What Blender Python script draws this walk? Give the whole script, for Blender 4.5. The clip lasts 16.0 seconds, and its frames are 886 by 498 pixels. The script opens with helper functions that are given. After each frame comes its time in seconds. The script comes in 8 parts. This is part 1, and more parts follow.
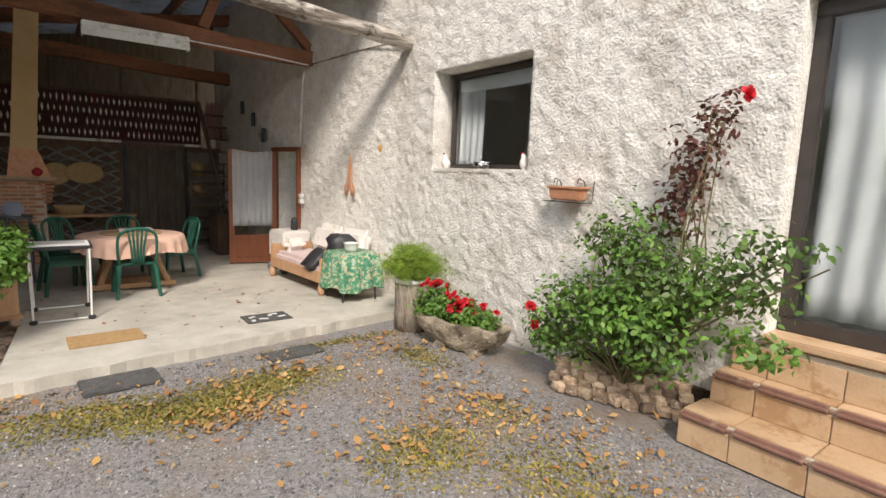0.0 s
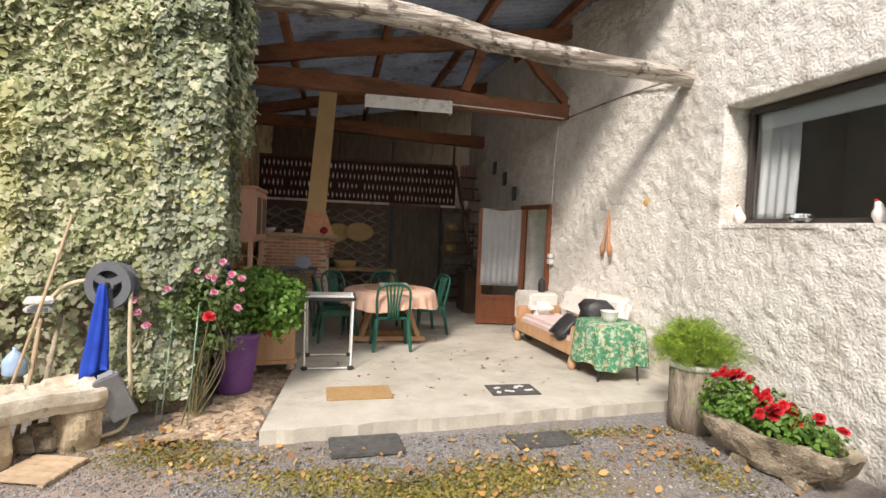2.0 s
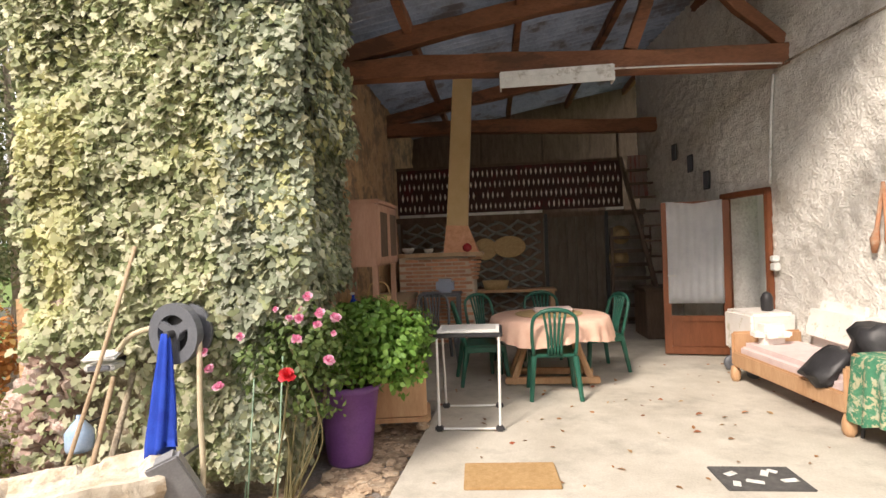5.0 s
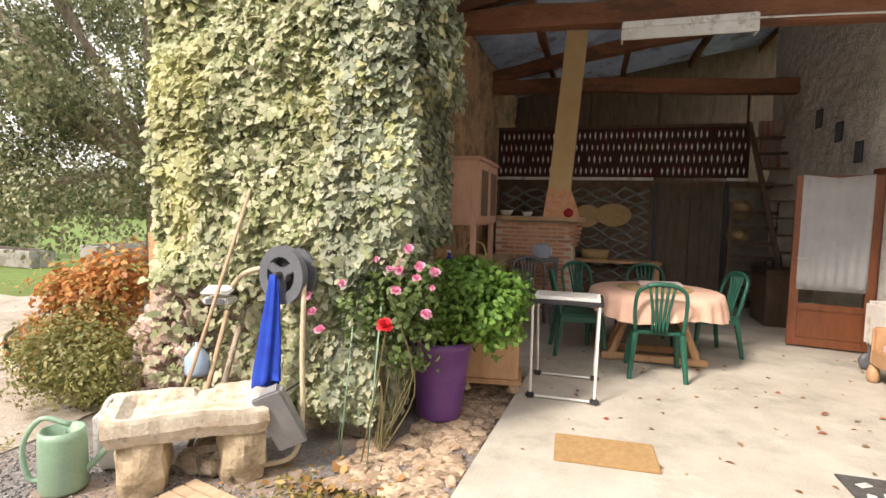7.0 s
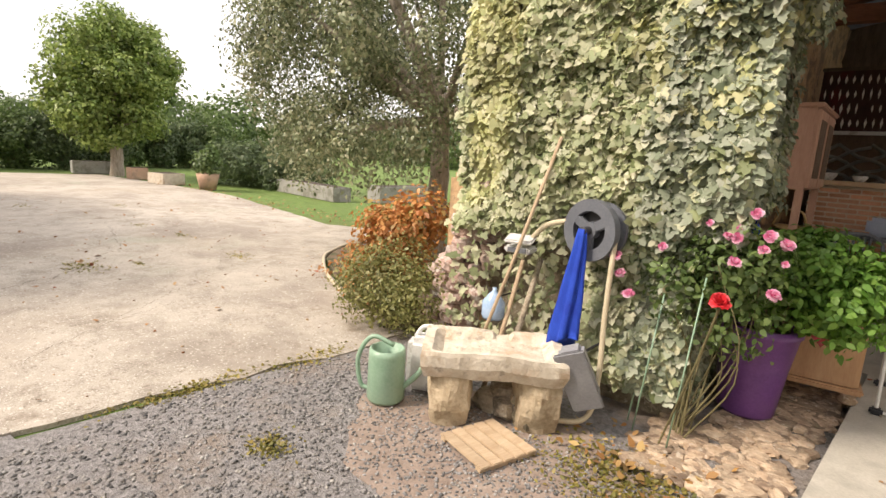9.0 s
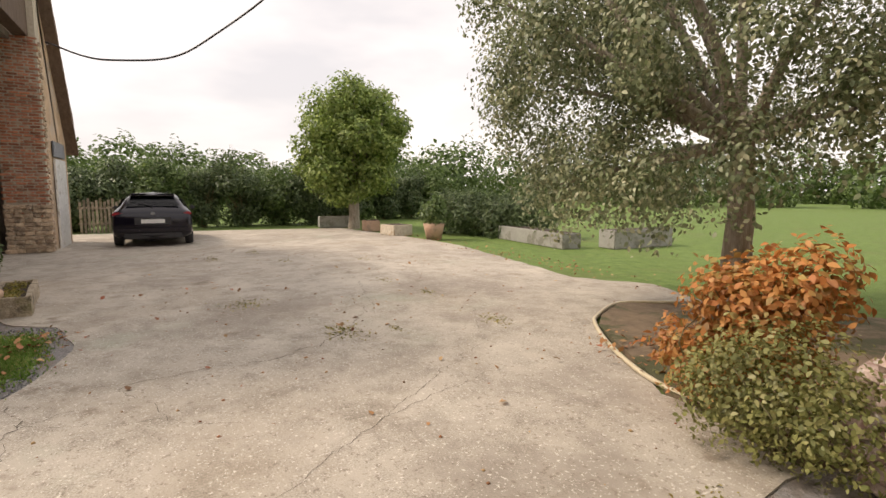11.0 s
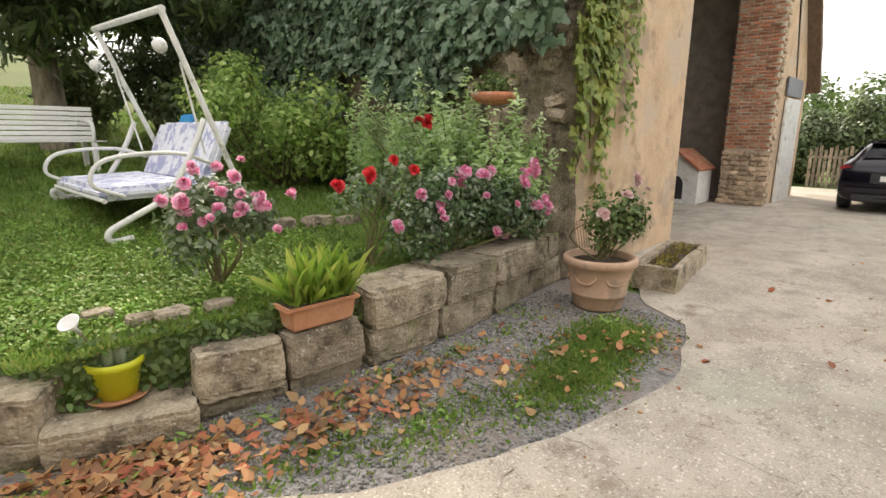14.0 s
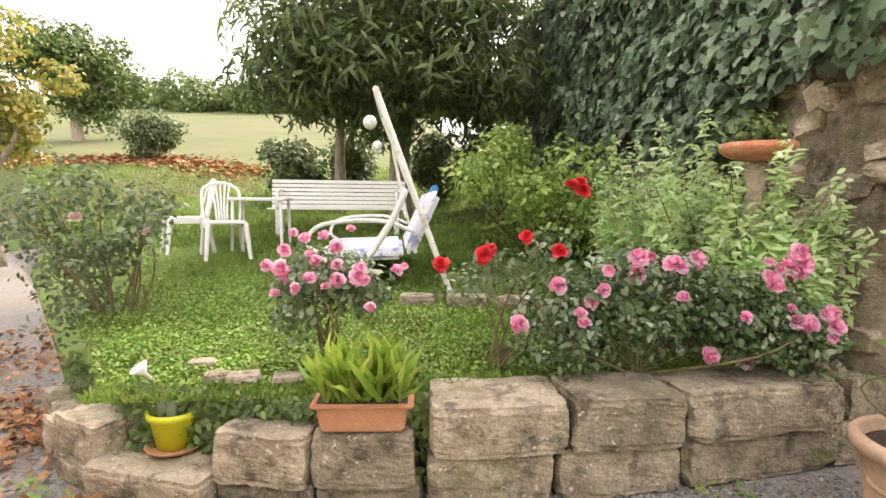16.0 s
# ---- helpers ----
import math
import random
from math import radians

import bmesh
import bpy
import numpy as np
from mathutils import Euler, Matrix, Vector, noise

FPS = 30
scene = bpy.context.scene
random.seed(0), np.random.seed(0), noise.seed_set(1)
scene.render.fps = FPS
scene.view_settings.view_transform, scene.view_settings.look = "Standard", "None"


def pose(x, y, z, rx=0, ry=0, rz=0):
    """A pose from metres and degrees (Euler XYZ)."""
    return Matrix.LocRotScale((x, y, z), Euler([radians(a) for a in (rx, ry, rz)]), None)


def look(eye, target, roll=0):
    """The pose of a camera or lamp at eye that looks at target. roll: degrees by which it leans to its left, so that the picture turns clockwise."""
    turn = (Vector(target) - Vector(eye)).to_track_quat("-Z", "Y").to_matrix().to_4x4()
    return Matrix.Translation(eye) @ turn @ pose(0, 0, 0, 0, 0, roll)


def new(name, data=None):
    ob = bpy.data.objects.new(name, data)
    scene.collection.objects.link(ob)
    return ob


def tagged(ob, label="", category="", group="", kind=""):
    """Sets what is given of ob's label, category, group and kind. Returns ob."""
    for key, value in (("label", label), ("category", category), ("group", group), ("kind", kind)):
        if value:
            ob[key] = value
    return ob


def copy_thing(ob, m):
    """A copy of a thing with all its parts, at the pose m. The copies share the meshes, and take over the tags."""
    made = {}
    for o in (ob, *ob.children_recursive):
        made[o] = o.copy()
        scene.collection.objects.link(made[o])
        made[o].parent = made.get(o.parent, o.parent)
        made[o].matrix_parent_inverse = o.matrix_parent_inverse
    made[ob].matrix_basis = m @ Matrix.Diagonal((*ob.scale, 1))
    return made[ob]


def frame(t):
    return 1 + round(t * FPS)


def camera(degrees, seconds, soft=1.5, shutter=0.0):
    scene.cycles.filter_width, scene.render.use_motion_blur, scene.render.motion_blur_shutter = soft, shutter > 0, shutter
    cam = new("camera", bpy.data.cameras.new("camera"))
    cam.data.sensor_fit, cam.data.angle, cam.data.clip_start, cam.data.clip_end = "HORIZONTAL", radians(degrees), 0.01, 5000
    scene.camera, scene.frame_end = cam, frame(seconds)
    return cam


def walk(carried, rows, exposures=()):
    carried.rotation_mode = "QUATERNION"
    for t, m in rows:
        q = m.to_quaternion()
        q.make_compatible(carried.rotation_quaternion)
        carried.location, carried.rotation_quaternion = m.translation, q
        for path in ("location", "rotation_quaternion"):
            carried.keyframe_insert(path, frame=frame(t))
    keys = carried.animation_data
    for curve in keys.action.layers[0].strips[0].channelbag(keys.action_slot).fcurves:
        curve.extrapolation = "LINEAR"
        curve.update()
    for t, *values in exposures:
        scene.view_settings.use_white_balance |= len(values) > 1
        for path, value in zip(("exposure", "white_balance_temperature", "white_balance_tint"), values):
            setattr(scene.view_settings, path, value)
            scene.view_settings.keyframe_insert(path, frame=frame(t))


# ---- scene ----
cam = camera(80.7, 16.0)
PATH = [
    (0, (0.821, 0.308, 1.673), (2.024, 1.882, 1.397), 2.2),
    (0.5, (0.766, 0.411, 1.666), (1.637, 2.198, 1.446), 1.5),
    (1, (0.752, 0.59, 1.633), (1.381, 2.483, 1.495), 1.5),
    (1.5, (0.795, 0.817, 1.603), (1.278, 2.756, 1.515), 2.3),
    (2, (0.948, 1.113, 1.6), (1.351, 3.07, 1.526), 2.3),
    (2.5, (1.015, 1.504, 1.532), (1.33, 3.476, 1.425), 1.8),
    (3, (1.068, 1.832, 1.534), (1.276, 3.819, 1.431), 0.7),
    (3.2, (1.087, 1.939, 1.537), (1.27, 3.928, 1.439), -0.2),
    (5.5, (1.162, 2.716, 1.525), (0.843, 4.69, 1.525), -1.7),
    (6, (1.139, 2.718, 1.524), (0.726, 4.675, 1.502), -1.0),
    (6.5, (1.099, 2.744, 1.503), (0.643, 4.69, 1.422), 0.5),
    (7, (1.071, 2.778, 1.492), (0.527, 4.697, 1.344), 1.4),
    (7.5, (1.016, 2.746, 1.505), (0.331, 4.615, 1.31), 2.8),
    (8, (0.991, 2.779, 1.488), (0.155, 4.583, 1.273), 4.0),
    (8.5, (0.864, 2.771, 1.45), (-0.214, 4.432, 1.165), 4.0),
    (9, (0.569, 2.768, 1.452), (-0.722, 4.252, 1.092), 3.7),
    (9.5, (0.255, 2.77, 1.416), (-1.207, 4.107, 1.148), 2.5),
    (9.7, (0.112, 2.808, 1.431), (-1.437, 4.047, 1.176), 1.2),
    (11.8, (-1.713, 2.884, 1.376), (-3.606, 3.476, 1.122), 0.5),
    (12, (-1.873, 2.849, 1.36), (-3.809, 3.273, 1.087), -0.1),
    (12.5, (-2.339, 2.794, 1.407), (-4.306, 2.636, 1.083), -1.3),
    (13, (-2.827, 2.783, 1.371), (-4.646, 2.036, 1.002), -2.7),
    (13.5, (-3.299, 2.802, 1.361), (-4.9, 1.682, 0.934), -2.7),
    (14, (-3.787, 2.991, 1.386), (-5.202, 1.645, 0.956), 0.3),
    (14.5, (-4.26, 2.97, 1.38), (-5.439, 1.387, 1.062), 0.4),
    (15, (-4.674, 3.009, 1.378), (-5.524, 1.223, 1.085), 2.1),
    (15.5, (-5.145, 3.031, 1.335), (-5.719, 1.136, 1.051), 2.8),
    (16, (-5.6, 2.915, 1.386), (-5.779, 0.931, 1.208), 0.5),
]
walk(cam, [(t, look(eye, aim, lean)) for t, eye, aim, lean in PATH],
     exposures=((0, 0.95, 6600, 10), (1.0, 1.08, 6600, 10), (2.5, 1.18, 6800, 11), (5.5, 1.43, 7000, 13), (8, 1.46, 7000, 13), (9.5, 0.95, 7300, 12), (11.8, 0.62, 7450, 13), (12.5, 0.6, 7250, 12),
                (13.5, 1.14, 7200, 9), (14.5, 1.69, 7300, 7), (15.4, 2.0, 7400, 12), (16, 2.08, 7450, 13)))

# ---- world, sun, exposure ----
world = bpy.data.worlds.new("sky")
scene.world = world
world.use_nodes = True
wn, wl = world.node_tree.nodes, world.node_tree.links
wn.clear()
w_out = wn.new("ShaderNodeOutputWorld")
w_bg = wn.new("ShaderNodeBackground")
w_sky = wn.new("ShaderNodeTexSky")
w_sky.sky_type = "NISHITA"
w_sky.sun_disc = False
w_sky.sun_elevation = radians(42)
w_sky.sun_rotation = radians(214)
w_sky.dust_density = 3.0
w_co = wn.new("ShaderNodeTexCoord")
w_map = wn.new("ShaderNodeMapping")
w_map.inputs["Scale"].default_value = (1.0, 1.0, 3.2)
w_noise = wn.new("ShaderNodeTexNoise")
w_noise.inputs["Scale"].default_value = 1.5
w_noise.inputs["Detail"].default_value = 5
w_ramp = wn.new("ShaderNodeValToRGB")
w_ramp.color_ramp.elements[0].position = 0.38
w_ramp.color_ramp.elements[0].color = (4.5, 4.6, 5.1, 1)
w_ramp.color_ramp.elements[1].position = 0.6
w_ramp.color_ramp.elements[1].color = (6.7, 6.6, 6.9, 1)
w_mix = wn.new("ShaderNodeMix")
w_mix.data_type = "RGBA"
w_mix.inputs[0].default_value = 0.9
wl.new(w_co.outputs["Generated"], w_map.inputs["Vector"])
wl.new(w_map.outputs[0], w_noise.inputs["Vector"])
wl.new(w_noise.outputs["Fac"], w_ramp.inputs[0])
wl.new(w_sky.outputs[0], w_mix.inputs[6])
wl.new(w_ramp.outputs[0], w_mix.inputs[7])
wl.new(w_mix.outputs[2], w_bg.inputs["Color"])
w_bg.inputs["Strength"].default_value = 0.122
wl.new(w_bg.outputs[0], w_out.inputs["Surface"])

sun_lamp = bpy.data.lights.new("sun", "SUN")
sun_lamp.energy = 1.9
sun_lamp.angle = radians(12)
sun_lamp.color = (1.0, 0.915, 0.83)
sun = new("sun", sun_lamp)
sun.matrix_basis = look((-4, -6, 8), (-4 + 0.45, -6 + 0.67, 8 - 0.74))


# ---- materials ----
def links_of(m):
    return m.node_tree.nodes, m.node_tree.links


def surface(name, c1, c2, scale=6.0, rough=0.8, bump=0.3, fine=60.0, dirt=None, dirt_scale=1.2, dirt_amount=0.5,
            metal=0.0, vary=0.0, stretch=(1, 1, 1), depth=0.01, dirt_edge=0.08, grain=0.45):
    """Two tones of a surface, mottled coarse and fine, with stains of a third colour and a relief."""
    m = bpy.data.materials.new(name)
    m.use_nodes = True
    n, l = links_of(m)
    b = n["Principled BSDF"]
    co = n.new("ShaderNodeTexCoord")
    mp = n.new("ShaderNodeMapping")
    mp.inputs["Scale"].default_value = stretch
    if vary:
        oj = n.new("ShaderNodeObjectInfo")
        shift = n.new("ShaderNodeVectorMath")
        shift.operation = "MULTIPLY_ADD"
        shift.inputs[1].default_value = (37.0, 53.0, 71.0)
        l.new(oj.outputs["Random"], shift.inputs[0])
        l.new(co.outputs["Object"], shift.inputs[2])
        l.new(shift.outputs[0], mp.inputs["Vector"])
    else:
        l.new(co.outputs["Object"], mp.inputs["Vector"])
    a = n.new("ShaderNodeTexNoise")
    a.inputs["Scale"].default_value = scale
    a.inputs["Detail"].default_value = 6
    a.inputs["Roughness"].default_value = 0.65
    f = n.new("ShaderNodeTexNoise")
    f.inputs["Scale"].default_value = fine
    f.inputs["Detail"].default_value = 3
    l.new(mp.outputs[0], a.inputs["Vector"])
    l.new(mp.outputs[0], f.inputs["Vector"])
    add = n.new("ShaderNodeMath")
    add.operation = "MULTIPLY_ADD"
    add.inputs[1].default_value = grain
    l.new(f.outputs["Fac"], add.inputs[0])
    l.new(a.outputs["Fac"], add.inputs[2])
    r = n.new("ShaderNodeValToRGB")
    r.color_ramp.elements[0].position = 0.28 + 0.5 * grain
    r.color_ramp.elements[1].position = 0.72 + 0.5 * grain
    r.color_ramp.elements[0].color = (*c1, 1)
    r.color_ramp.elements[1].color = (*c2, 1)
    l.new(add.outputs[0], r.inputs[0])
    out = r.outputs[0]
    if dirt:
        d = n.new("ShaderNodeTexNoise")
        d.inputs["Scale"].default_value = dirt_scale
        d.inputs["Detail"].default_value = 8
        d.inputs["Roughness"].default_value = 0.7
        l.new(mp.outputs[0], d.inputs["Vector"])
        dr = n.new("ShaderNodeMapRange")
        dr.inputs[1].default_value = 0.62 - 0.25 * dirt_amount
        dr.inputs[2].default_value = 0.62 - 0.25 * dirt_amount + dirt_edge
        dr.inputs[4].default_value = 0.85
        l.new(d.outputs["Fac"], dr.inputs[0])
        mx = n.new("ShaderNodeMix")
        mx.data_type = "RGBA"
        mx.inputs[7].default_value = (*dirt, 1)
        l.new(dr.outputs[0], mx.inputs[0])
        l.new(out, mx.inputs[6])
        out = mx.outputs[2]
    if vary:
        oi = n.new("ShaderNodeObjectInfo")
        mr = n.new("ShaderNodeMapRange")
        mr.inputs[3].default_value = 1 - vary
        mr.inputs[4].default_value = 1 + vary
        l.new(oi.outputs["Random"], mr.inputs[0])
        mv = n.new("ShaderNodeMix")
        mv.data_type = "RGBA"
        mv.blend_type = "MULTIPLY"
        mv.inputs[0].default_value = 1
        l.new(out, mv.inputs[6])
        l.new(mr.outputs[0], mv.inputs[7])
        out = mv.outputs[2]
    l.new(out, b.inputs["Base Color"])
    b.inputs["Roughness"].default_value = rough
    b.inputs["Metallic"].default_value = metal
    if bump:
        bp = n.new("ShaderNodeBump")
        bp.inputs["Strength"].default_value = bump
        bp.inputs["Distance"].default_value = depth
        l.new(add.outputs[0], bp.inputs["Height"])
        l.new(bp.outputs[0], b.inputs["Normal"])
    return m


def overlay(m, colour, scale, low, high, strength=0.85, detail=7):
    """Patches of one more colour over a surface, with an edge from low to high, each object with patches of its own."""
    n, l = links_of(m)
    b = n["Principled BSDF"]
    was = b.inputs["Base Color"].links[0].from_socket
    co, oi = n.new("ShaderNodeTexCoord"), n.new("ShaderNodeObjectInfo")
    shift = n.new("ShaderNodeVectorMath")
    shift.operation = "MULTIPLY_ADD"
    shift.inputs[1].default_value = (91.0, 23.0, 47.0)
    l.new(oi.outputs["Random"], shift.inputs[0])
    l.new(co.outputs["Object"], shift.inputs[2])
    t = n.new("ShaderNodeTexNoise")
    t.inputs["Scale"].default_value = scale
    t.inputs["Detail"].default_value = detail
    t.inputs["Roughness"].default_value = 0.65
    l.new(shift.outputs[0], t.inputs["Vector"])
    r = n.new("ShaderNodeMapRange")
    r.inputs[1].default_value = low
    r.inputs[2].default_value = high
    r.inputs[4].default_value = strength
    l.new(t.outputs["Fac"], r.inputs[0])
    x = n.new("ShaderNodeMix")
    x.data_type = "RGBA"
    x.inputs[7].default_value = (*colour, 1)
    l.new(r.outputs[0], x.inputs[0])
    l.new(was, x.inputs[6])
    l.new(x.outputs[2], b.inputs["Base Color"])
    return m


def leafy(name, tones, rough=0.5, through_light=0.33):
    """Leaves whose tone changes from leaf to leaf."""
    m = bpy.data.materials.new(name)
    m.use_nodes = True
    n, l = links_of(m)
    b = n["Principled BSDF"]
    g = n.new("ShaderNodeNewGeometry")
    r = n.new("ShaderNodeValToRGB")
    r.color_ramp.elements.remove(r.color_ramp.elements[1])
    for i, c in enumerate(tones):
        e = r.color_ramp.elements[0] if i == 0 else r.color_ramp.elements.new(i / (len(tones) - 1))
        e.position = i / (len(tones) - 1)
        e.color = (*c, 1)
    l.new(g.outputs["Random Per Island"], r.inputs[0])
    co = n.new("ShaderNodeTexCoord")
    t = n.new("ShaderNodeTexNoise")
    t.inputs["Scale"].default_value = 2.2
    t.inputs["Detail"].default_value = 3
    l.new(co.outputs["Object"], t.inputs["Vector"])
    mr = n.new("ShaderNodeMapRange")
    mr.inputs[1].default_value = 0.3
    mr.inputs[2].default_value = 0.7
    mr.inputs[3].default_value = 0.72
    mr.inputs[4].default_value = 1.25
    l.new(t.outputs["Fac"], mr.inputs[0])
    mx = n.new("ShaderNodeMix")
    mx.data_type = "RGBA"
    mx.blend_type = "MULTIPLY"
    mx.inputs[0].default_value = 1
    l.new(r.outputs[0], mx.inputs[6])
    l.new(mr.outputs[0], mx.inputs[7])
    l.new(mx.outputs[2], b.inputs["Base Color"])
    b.inputs["Roughness"].default_value = rough
    tr = n.new("ShaderNodeBsdfTranslucent")
    l.new(mx.outputs[2], tr.inputs["Color"])
    ms = n.new("ShaderNodeMixShader")
    ms.inputs[0].default_value = through_light
    l.new(b.outputs[0], ms.inputs[1])
    l.new(tr.outputs[0], ms.inputs[2])
    l.new(ms.outputs[0], n["Material Output"].inputs["Surface"])
    return m


def glass(name, tint=(0.9, 0.95, 0.95), rough=0.02):
    m = bpy.data.materials.new(name)
    m.use_nodes = True
    b = m.node_tree.nodes["Principled BSDF"]
    b.inputs["Base Color"].default_value = (*tint, 1)
    b.inputs["Transmission Weight"].default_value = 1
    b.inputs["Roughness"].default_value = rough
    b.inputs["IOR"].default_value = 1.45
    return m


RENDER_WHITE = surface("rough lime render", (0.62, 0.59, 0.54), (0.8, 0.78, 0.73), 5, 0.95, 0.8, 38, (0.5, 0.46, 0.4), 0.7, 0.25, depth=0.03, grain=0.8)
RENDER_OCHRE = surface("ochre render", (0.47, 0.33, 0.21), (0.63, 0.47, 0.32), 3, 0.95, 0.8, 40, (0.35, 0.27, 0.2), 0.9, 0.45, depth=0.02)
overlay(RENDER_OCHRE, (0.5, 0.42, 0.34), 0.9, 0.52, 0.62, 0.8)
overlay(RENDER_OCHRE, (0.25, 0.17, 0.11), 2.6, 0.6, 0.68, 0.6)
STONE_OCHRE = surface("ochre rubble stone", (0.42, 0.26, 0.13), (0.64, 0.44, 0.26), 7, 0.95, 0.9, 30, (0.22, 0.16, 0.11), 2, 0.5, depth=0.03)
STONE_GREY = surface("weathered sandstone", (0.22, 0.175, 0.125), (0.46, 0.39, 0.295), 5, 0.95, 1.0, 55, (0.17, 0.145, 0.1), 3.0, 0.55, vary=0.22, depth=0.022, dirt_edge=0.2, grain=0.6)
overlay(STONE_GREY, (0.075, 0.06, 0.042), 6, 0.52, 0.64, 0.8)
overlay(STONE_GREY, (0.6, 0.56, 0.47), 26, 0.62, 0.67, 0.8, 4)
overlay(STONE_GREY, (0.15, 0.15, 0.05), 3.2, 0.55, 0.68, 0.65)
STONE_PALE = surface("pale trough limestone", (0.5, 0.43, 0.33), (0.68, 0.62, 0.52), 9, 0.95, 0.8, 60, (0.4, 0.3, 0.2), 3, 0.35, vary=0.08, depth=0.012)
STONE_BLOCK = surface("tan limestone block", (0.36, 0.28, 0.18), (0.58, 0.48, 0.34), 8, 0.95, 0.9, 60, (0.28, 0.2, 0.12), 3, 0.4, vary=0.1, depth=0.015)
STONE_WARM = surface("warm fieldstone", (0.34, 0.23, 0.15), (0.6, 0.48, 0.35), 9, 0.92, 0.8, 50, (0.2, 0.14, 0.1), 5, 0.45, vary=0.35, depth=0.015)
overlay(STONE_WARM, (0.66, 0.58, 0.47), 14, 0.58, 0.66, 0.7)
STONE_RUIN = surface("pinkish rubble stone", (0.36, 0.24, 0.2), (0.6, 0.48, 0.42), 9, 0.92, 0.8, 50, (0.26, 0.15, 0.12), 5, 0.45, vary=0.3, depth=0.015)
overlay(STONE_BLOCK, (0.2, 0.14, 0.08), 6, 0.58, 0.68, 0.7)
overlay(STONE_PALE, (0.33, 0.28, 0.22), 13, 0.57, 0.66, 0.75)
overlay(STONE_PALE, (0.5, 0.33, 0.2), 3.5, 0.57, 0.68, 0.6)
overlay(STONE_RUIN, (0.72, 0.68, 0.62), 11, 0.55, 0.63, 0.8)
CONCRETE = surface("worn barn concrete", (0.42, 0.39, 0.33), (0.6, 0.57, 0.5), 2.2, 0.9, 0.2, 70, (0.3, 0.28, 0.24), 1.4, 0.45, dirt_edge=0.2)
YARD = surface("old exposed concrete", (0.275, 0.24, 0.195), (0.465, 0.415, 0.35), 3.2, 0.93, 0.6, 80, (0.31, 0.25, 0.185), 0.55, 0.5, depth=0.006, dirt_edge=0.3, grain=0.9)
overlay(YARD, (0.56, 0.51, 0.43), 0.75, 0.54, 0.66, 0.7)
overlay(YARD, (0.27, 0.23, 0.19), 0.5, 0.5, 0.62, 0.75)
overlay(YARD, (0.33, 0.36, 0.28), 0.3, 0.58, 0.72, 0.6)
overlay(YARD, (0.2, 0.155, 0.11), 1.6, 0.62, 0.7, 0.7)
overlay(YARD, (0.2, 0.16, 0.12), 24, 0.58, 0.66, 0.7, 4)
overlay(YARD, (0.72, 0.68, 0.6), 46, 0.6, 0.66, 0.75, 3)
GRAVEL = surface("grey gravel and earth", (0.13, 0.122, 0.118), (0.4, 0.38, 0.37), 40, 0.95, 1.0, 110, (0.27, 0.21, 0.16), 1.1, 0.55, depth=0.02, dirt_edge=0.15)
EARTH = surface("brown earth", (0.12, 0.085, 0.055), (0.24, 0.175, 0.115), 8, 1, 0.8, 60, (0.06, 0.07, 0.025), 1.5, 0.5, depth=0.02)
GRASS_SOIL = surface("mown grass", (0.08, 0.14, 0.025), (0.17, 0.25, 0.06), 5, 1, 0.9, 90, (0.14, 0.15, 0.05), 0.8, 0.4, depth=0.03, dirt_edge=0.2)
FIELD = surface("far meadow", (0.075, 0.1, 0.03), (0.13, 0.15, 0.055), 0.3, 1, 0.4, 14, (0.13, 0.115, 0.06), 0.09, 0.5, dirt_edge=0.2)
BRICK = surface("red brick", (0.32, 0.11, 0.06), (0.54, 0.24, 0.14), 9, 0.9, 0.8, 60, (0.4, 0.33, 0.25), 4, 0.4, vary=0.4, depth=0.015)
BRICK_PINK = surface("pink hearth brick", (0.52, 0.24, 0.13), (0.72, 0.42, 0.27), 9, 0.9, 0.6, 60, vary=0.24)
MORTAR = surface("lime mortar", (0.42, 0.36, 0.28), (0.56, 0.5, 0.4), 20, 0.95, 0.5, 80)
TILE = surface("sand-coloured step tile", (0.5, 0.33, 0.19), (0.62, 0.44, 0.28), 3, 0.5, 0.12, 60, (0.42, 0.25, 0.13), 4, 0.4, vary=0.06)
NOSING = surface("brown glazed nosing", (0.2, 0.1, 0.075), (0.3, 0.17, 0.13), 8, 0.45, 0.15, 60, (0.4, 0.28, 0.2), 5, 0.25)
BEAM_GREY = surface("silver weathered oak", (0.2, 0.165, 0.13), (0.74, 0.69, 0.63), 5, 0.95, 1.0, 28, (0.12, 0.09, 0.07), 3, 0.5, stretch=(0.25, 2.2, 2.2), depth=0.03)
overlay(BEAM_GREY, (0.07, 0.055, 0.045), 7, 0.54, 0.62, 0.85)
TIMBER = surface("brown roof timber", (0.16, 0.065, 0.032), (0.3, 0.13, 0.07), 4, 0.8, 0.4, 40, (0.1, 0.05, 0.03), 2, 0.4, stretch=(0.5, 1.5, 1.5))
DARKWOOD = surface("dark old wood", (0.08, 0.052, 0.036), (0.17, 0.115, 0.08), 6, 0.85, 0.5, 40, stretch=(2, 2, 0.4), vary=0.2)
DOORWOOD = surface("varnished red-brown wood", (0.17, 0.055, 0.022), (0.29, 0.1, 0.045), 4, 0.45, 0.15, 50, stretch=(2, 2, 0.3))
PINE = surface("honey pine", (0.45, 0.25, 0.13), (0.6, 0.38, 0.22), 5, 0.55, 0.2, 50, stretch=(2, 2, 0.35))
PINKWOOD = surface("pinkish bare wood", (0.42, 0.24, 0.17), (0.56, 0.35, 0.26), 5, 0.7, 0.25, 50, stretch=(2, 2, 0.35))
